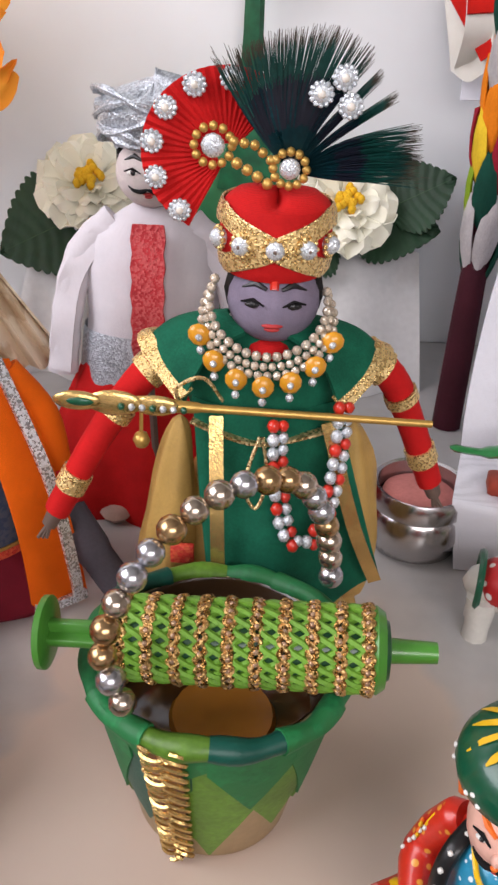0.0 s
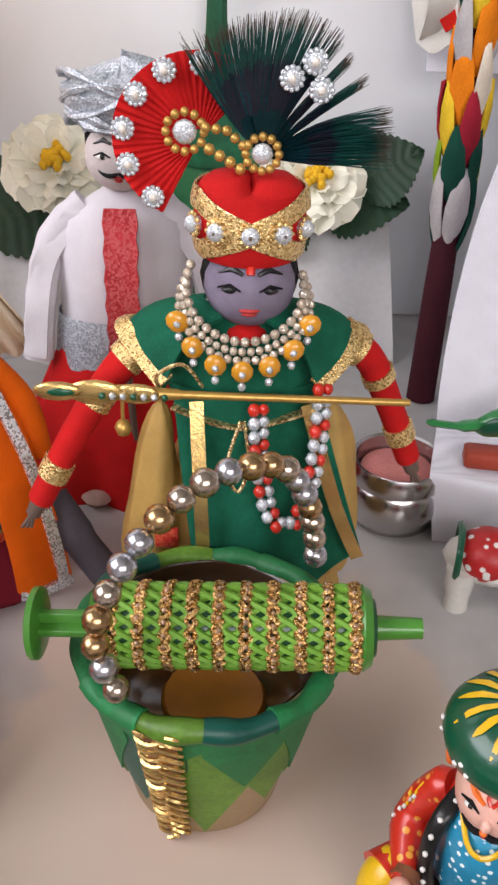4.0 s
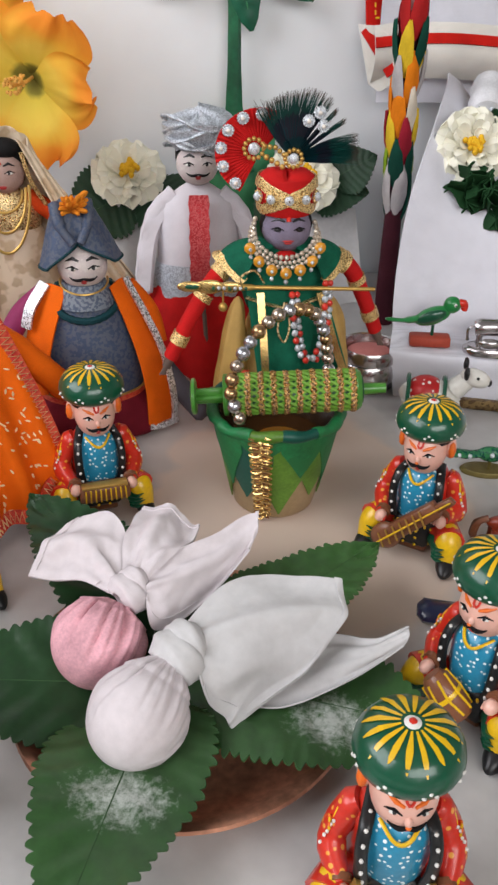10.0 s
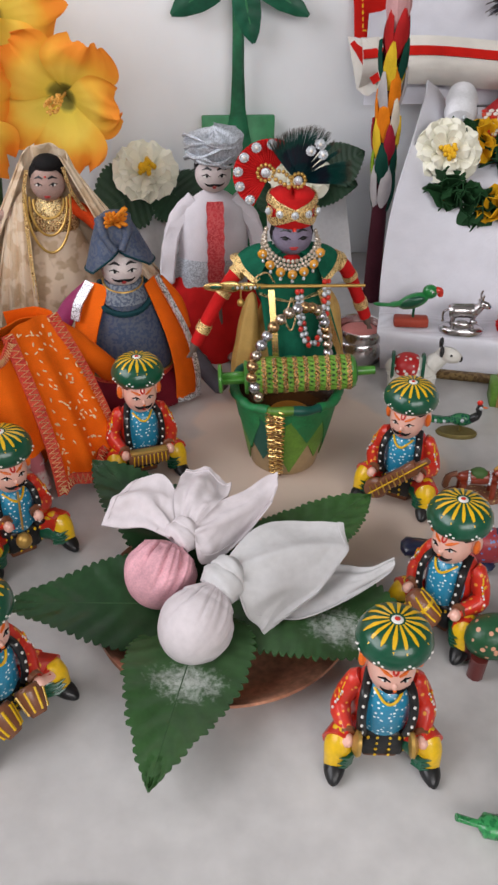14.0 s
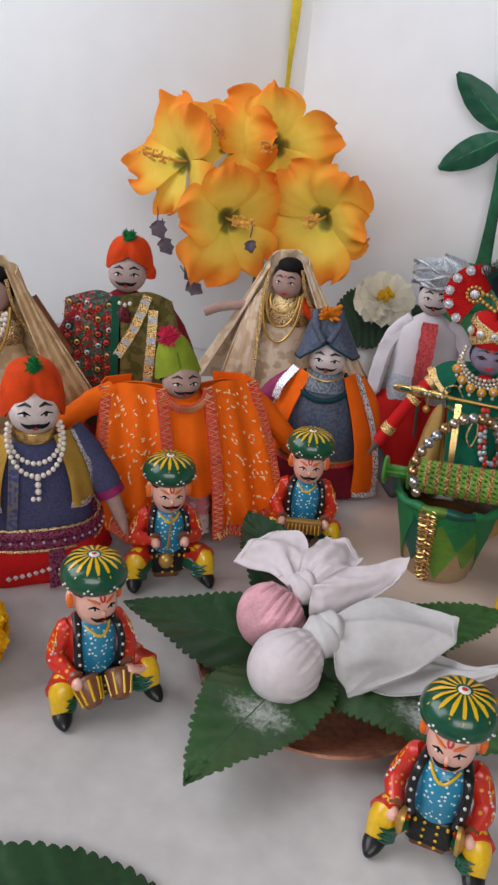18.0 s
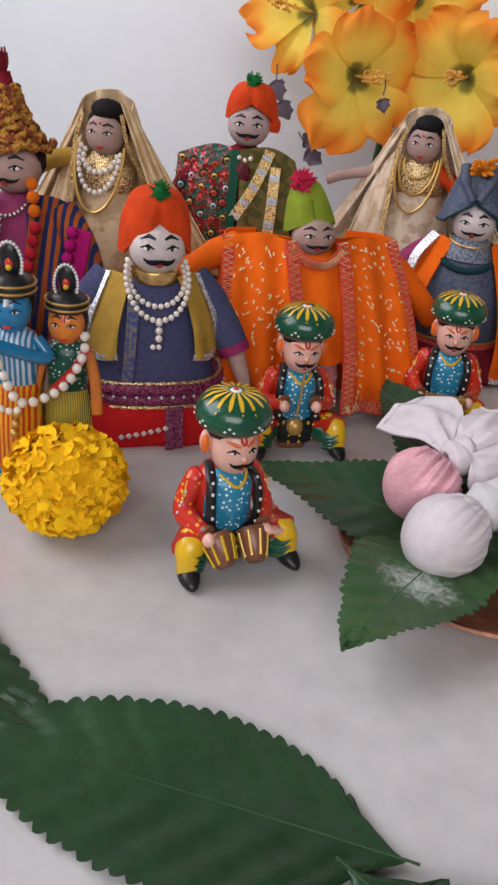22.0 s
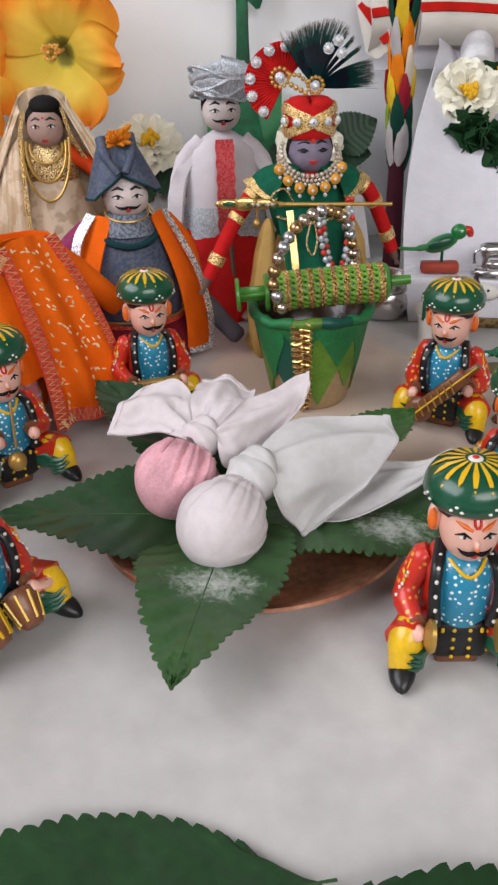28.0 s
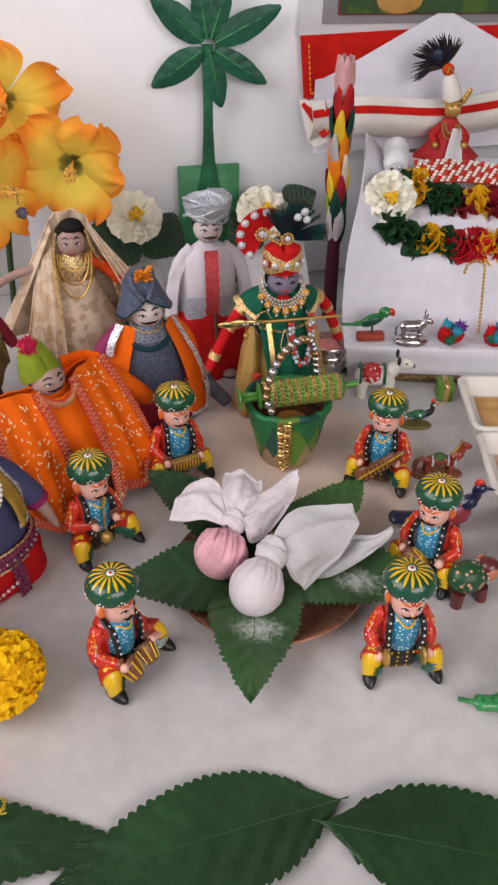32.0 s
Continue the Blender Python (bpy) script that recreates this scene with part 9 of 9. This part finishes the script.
# little horse
b = Shape()
HRS = mat("red_brown_enamel", (0.26, 0.035, 0.012), 0.35, coat=0.4, scale=300)
b.lathe([(0.021, 0.0), (0.0215, 0.0015), (0.020, 0.003)], mat("spotted_brown_base", (0.22, 0.08, 0.04), 0.5, kind="dots", color2=(0.5, 0.35, 0.15), scale=400), 24, 1.0, 0.42)
b.xf = Matrix.Translation((0, 0, 0.002))
animal(b, 0.034, 0.022, HRS, HRS, r=0.22)
b.tube(curve_pts([(0.012, 0, 0.016), (0.017, 0, 0.022), (0.0175, 0, 0.0275)], 4), [0.0048] * 4 + [0.0034] * 5, HRS, 10)
b.ball((0.0205, 0, 0.0275), (0.0058, 0.0026, 0.0030), HRS, 10, rot=rot(0, 25, 0))
for s in (-1, 1):
    b.tube([(0.0165, s * 0.0015, 0.029), (0.0165, s * 0.002, 0.033)], [0.0011, 0.0003], HRS, 5)
b.tube(curve_pts([(-0.013, 0, 0.016), (-0.0185, 0, 0.013), (-0.0200, 0, 0.004)], 4), [0.0018] * 4 + [0.0022] * 4 + [0.0006], BROWN, 6)
b.ball((0.0, 0, 0.0165), (0.0062, 0.0046, 0.0040), mat("green_saddle", (0.06, 0.13, 0.03), 0.6, scale=400), 10)
b.beads([(-0.0062, 0.0050 * math.cos(t), 0.0145 + 0.0052 * math.sin(t)) for t in (radians(a) for a in range(180, 361, 20))] , 0.0011, GEM, n=6)
for x in (-0.0065, 0.0065, 0.0125):
    b.beads([(x, -0.0048, 0.012), (x * 1.02, -0.0042, 0.0175), (x, -0.001, 0.0205)], 0.0010, GEM, n=6)
b.tube(curve_pts([(0.0095, 0, 0.020), (0.0140, 0, 0.0255), (0.0165, 0, 0.0310)], 4), 0.0012, GOLDP, 5)
b.xf = Matrix()
b.make("horse_toy", m=pose(0.129, 0.126, 0, 0, 0, -8), label="little red brown toy horse with white stones", category="toy")
# blue patterned bird behind the drummer
b = Shape()
DBL = mat("dark_blue_enamel", (0.012, 0.018, 0.06), 0.3, coat=0.5, scale=300)
BPT = mat("blue_dotted_enamel", (0.35, 0.04, 0.05), 0.35, kind="dots", color2=(0.10, 0.20, 0.45), scale=330)
b.ball((0, 0, 0.014), (0.016, 0.010, 0.012), BPT, 16)
b.tube(curve_pts([(-0.010, 0, 0.010), (-0.026, 0, 0.006), (-0.046, 0, 0.006)], 5), [0.008] * 5 + [0.0075] * 5 + [0.0035], DBL, 10, flat=0.5)
b.tube(curve_pts([(0.008, 0, 0.020), (0.016, 0, 0.028), (0.017, 0, 0.036)], 4), [0.006] * 4 + [0.004] * 5, DBL, 10)
b.ball((0.019, 0, 0.0375), (0.0055, 0.0045, 0.0045), DBL, 10)
b.tube([(0.023, 0, 0.0375), (0.030, 0, 0.0360)], [0.0018, 0.0005], DBL, 6)
b.ball((0.0175, 0, 0.0425), (0.0042, 0.0020, 0.0035), RED, 8)
b.ball((0.0, -0.006, 0.004), (0.008, 0.006, 0.004), DBL, 8)
b.make("bird_toy", m=pose(0.1140, 0.0660, 0, 0, 0, -14), label="dark blue toy bird with red dotted body", category="toy")
# elephant
b = Shape()
ELB = mat("green_flowered_enamel", (0.02, 0.10, 0.04), 0.35, kind="dots", color2=(0.70, 0.35, 0.22), scale=190)
MAR = mat("maroon_enamel", (0.13, 0.02, 0.018), 0.35, coat=0.4, scale=300)
b.ball((0, 0, 0.021), (0.0165, 0.0130, 0.0130), ELB, 18)
for sx in (-1, 1):
    for sy in (-1, 1):
        b.tube([(sx * 0.010, sy * 0.007, 0.014), (sx * 0.011, sy * 0.0075, 0.0)], [0.0050, 0.0046], MAR, 10)
b.ball((0.0175, -0.001, 0.026), (0.0095, 0.0088, 0.0090), MAR, 14)
b.tube(curve_pts([(0.0245, -0.001, 0.026), (0.031, -0.002, 0.020), (0.035, -0.002, 0.026), (0.036, -0.002, 0.033)], 4), [0.0042] * 4 + [0.0034] * 4 + [0.0026] * 5, MAR, 8)
for s in (-1, 1):
    b.ball((0.0165, s * 0.0088, 0.0255), (0.0052, 0.0020, 0.0062), mat("orange_pink_enamel", (0.60, 0.22, 0.12), 0.4, scale=300), 10)
for k in range(9):
    a = k * 0.7
    b.ball((0.012, -0.0105 * math.cos(a * 0.5), 0.021 + 0.010 * math.sin(a * 0.5)), 0.0009, WHITE, 6)
b.make("elephant_toy", m=pose(0.0955, -0.006, 0, 0, 0, 8) @ Matrix.Scale(0.90, 4), label="painted toy elephant in maroon and flowered green", category="toy")
# long green bird at the front
b = Shape()
GGL = mat("emerald_glitter_enamel", (0.02, 0.20, 0.06), 0.28, coat=0.5, kind="glitter", color2=(0.03, 0.30, 0.08), scale=700)
b.tube(curve_pts([(-0.030, 0, 0.012), (-0.018, 0, 0.008), (-0.004, 0, 0.007), (0.012, 0, 0.010)], 5), [0.0018] * 5 + [0.0055] * 5 + [0.0070] * 5 + [0.0080], GGL, 12, flat=0.75)
b.ball((0.018, 0, 0.014), (0.016, 0.009, 0.011), GGL, 14)
b.tube(curve_pts([(0.000, -0.002, 0.013), (0.003, -0.003, 0.018), (0.007, -0.002, 0.023)], 4), [0.003] * 4 + [0.002] * 5, C_RED, 8)
for k in range(6):
    b.ball((-0.001 + 0.002 * k, -0.005, 0.013 + 0.001 * k), 0.0012, WHITE, 6)
b.tube(curve_pts([(0.026, 0, 0.020), (0.032, 0, 0.030), (0.033, 0, 0.038)], 4), [0.006] * 4 + [0.0045] * 5, GGL, 10)
b.ball((0.035, 0, 0.040), (0.006, 0.005, 0.005), GGL, 10)
b.make("green_bird_toy", m=pose(0.082, -0.100, 0, 0, 0, -10), label="glittering green toy bird with long tail", category="toy")
# steel pot beside the green doll
pot = empty("steel_pot", pose(0.087, 0.306, 0), "small round polished steel pot with low rim", "pot")
Shape().lathe([(0.013, 0.0), (0.0185, 0.003), (0.0205, 0.012), (0.0195, 0.020), (0.0185, 0.0213), (0.001, 0.0213)], STEEL, 36).make("body", pot)
Shape().lathe([(0.0185, 0.0215), (0.0200, 0.0225), (0.0205, 0.028), (0.0190, 0.031), (0.0175, 0.0305), (0.0165, 0.024), (0.0155, 0.022), (0.001, 0.022)], STEEL, 36).make("rim", pot)
b = Shape()
b.lathe([(0.001, 0.0235), (0.0155, 0.0235), (0.0150, 0.0255), (0.006, 0.0275), (0.001, 0.028)], mat("pink_powder", (0.55, 0.20, 0.18), 0.95, scale=500, bump=0.6), 24)
b.make("pink_powder", m=pose(0.087, 0.306, 0), label="dull pink powder heaped inside the steel pot", category="powder")

# ---- white tray with coloured powders ----
tray = empty("powder_tray", pose(0.171, 0.1505, 0, 0, 0, -13), "white plastic tray of three compartments with coloured powders", "tray")
TRW = mat("white_tray_plastic", (0.74, 0.71, 0.66), 0.4, scale=200, vary=0.05)
for k, (nm, colr) in enumerate((("pale_orange_powder", (0.62, 0.36, 0.14)), ("peach_powder", (0.66, 0.42, 0.30)), ("light_pink_powder", (0.66, 0.48, 0.46)))):
    y1 = 0.094 - 0.090 * k
    y0 = y1 - 0.088
    b = Shape()
    w = 0.16
    outer = [(0, y0), (w, y0), (w, y1), (0, y1)]
    rows = []
    for ins, z in ((0.006, 0.0), (0.0, 0.018), (0.0015, 0.020), (0.004, 0.020), (0.0055, 0.018), (0.011, 0.004)):
        ring = []
        for cx, cy, a0 in ((w - 0.01, y1 - 0.01, 0), (0.01, y1 - 0.01, 90), (0.01, y0 + 0.01, 180), (w - 0.01, y0 + 0.01, 270)):
            for q in range(5):
                a = radians(a0 + 22.5 * q)
                rr = max(0.002, 0.010 - ins * 0.5)
                ring.append((cx + (-ins * 0.5 if cx > 0.05 else ins * 0.5) + rr * math.cos(a), cy + (-ins * 0.5 if cy > (y0 + y1) / 2 else ins * 0.5) + rr * math.sin(a), z))
        rows.append(ring)
    b.grid(rows, TRW, loop=True, caps=True)
    b.make("compartment", tray)
    b = Shape()
    rows = []
    for i in range(21):
        for_row = []
        for j in range(21):
            u, v = i / 20, j / 20
            h = 0.012 * math.exp(-(((u - 0.45) / 0.34) ** 2 + ((v - 0.45) / 0.30) ** 2) * 1.6) + 0.0016 * noise.noise(Vector((u * 9, v * 9, k)))
            for_row.append((0.016 + 0.128 * u, y0 + 0.014 + 0.060 * v, 0.0042 + max(0, h)))
        rows.append(for_row)
    b.grid([list(reversed(r)) for r in rows], mat(nm, colr, 0.95, scale=600, vary=0.15, bump=0.7))
    b.make("powder", tray, label="loose " + nm.replace("_", " "))
b = Shape().box((0, 0, 0.009), (0.014, 0.018, 0.018), LRIB, bevel=0.04).box((0, 0, 0.009), (0.005, 0.0186, 0.0186), GOLD, bevel=0.04)
b.make("green_gift_box", m=pose(0.180, 0.236, 0, 0, 0, -12), label="tiny green wrapped box with golden band", category="box")

# ---- picture on the wall ----
pic = empty("framed_picture", pose(0.098, 0.5145, 0.262, 0, 0.9, 0), "painted garden picture in white mount and frame on the wall", "picture")
Shape().box((0.19, 0.0, 0.13), (0.38, 0.006, 0.26), mat("white_picture_frame", (0.72, 0.73, 0.74), 0.5, scale=100, vary=0.04)).make("picture_frame", pic)
Shape().box((0.208, -0.0042, 0.142), (0.37, 0.002, 0.262), mat("grey_picture_mount", (0.30, 0.29, 0.30), 0.6, scale=100, vary=0.06)).make("mount", pic, label="grey mount")
Shape().box((0.216, -0.0062, 0.150), (0.356, 0.002, 0.262), mat("red_picture_line", (0.28, 0.05, 0.05), 0.6, scale=100)).make("inner_line", pic)
Shape().box((0.2175, -0.0082, 0.1515), (0.3555, 0.002, 0.262), mat("painted_garden_green", (0.045, 0.10, 0.04), 0.5, kind="brocade", color2=(0.08, 0.15, 0.03), scale=70)).make("painted_sheet", pic)
b = Shape()
b.ball((0.100, -0.0095, 0.032), (0.024, 0.001, 0.012), mat("painted_ochre", (0.50, 0.26, 0.06), 0.6, scale=200), 16)
b.make("painted_mound", pic)
# small fallen stamen on a border leaf
b = Shape()
b.tube(curve_pts([(0, 0, 0), (0.006, 0.003, 0.002), (0.011, 0.003, 0.004)], 4), [0.0014] * 4 + [0.001] * 4 + [0.0006], mat("straw_yellow_stamen", (0.60, 0.42, 0.05), 0.7, scale=400), 6)
for k in range(5):
    b.tube(curve_pts([(0.010, 0.003, 0.004), (0.013 + 0.001 * k, 0.002 + 0.0015 * k, 0.004 + 0.001 * (k % 2)), (0.015, 0.001 + 0.0025 * k, 0.005)], 3), 0.0005, MATS["straw_yellow_stamen"], 4)
b.make("fallen_stamen", m=pose(-0.227, -0.121, 0.0065, 0, 0, 20), label="tiny dried yellow stamen lying on a green leaf", category="petal")
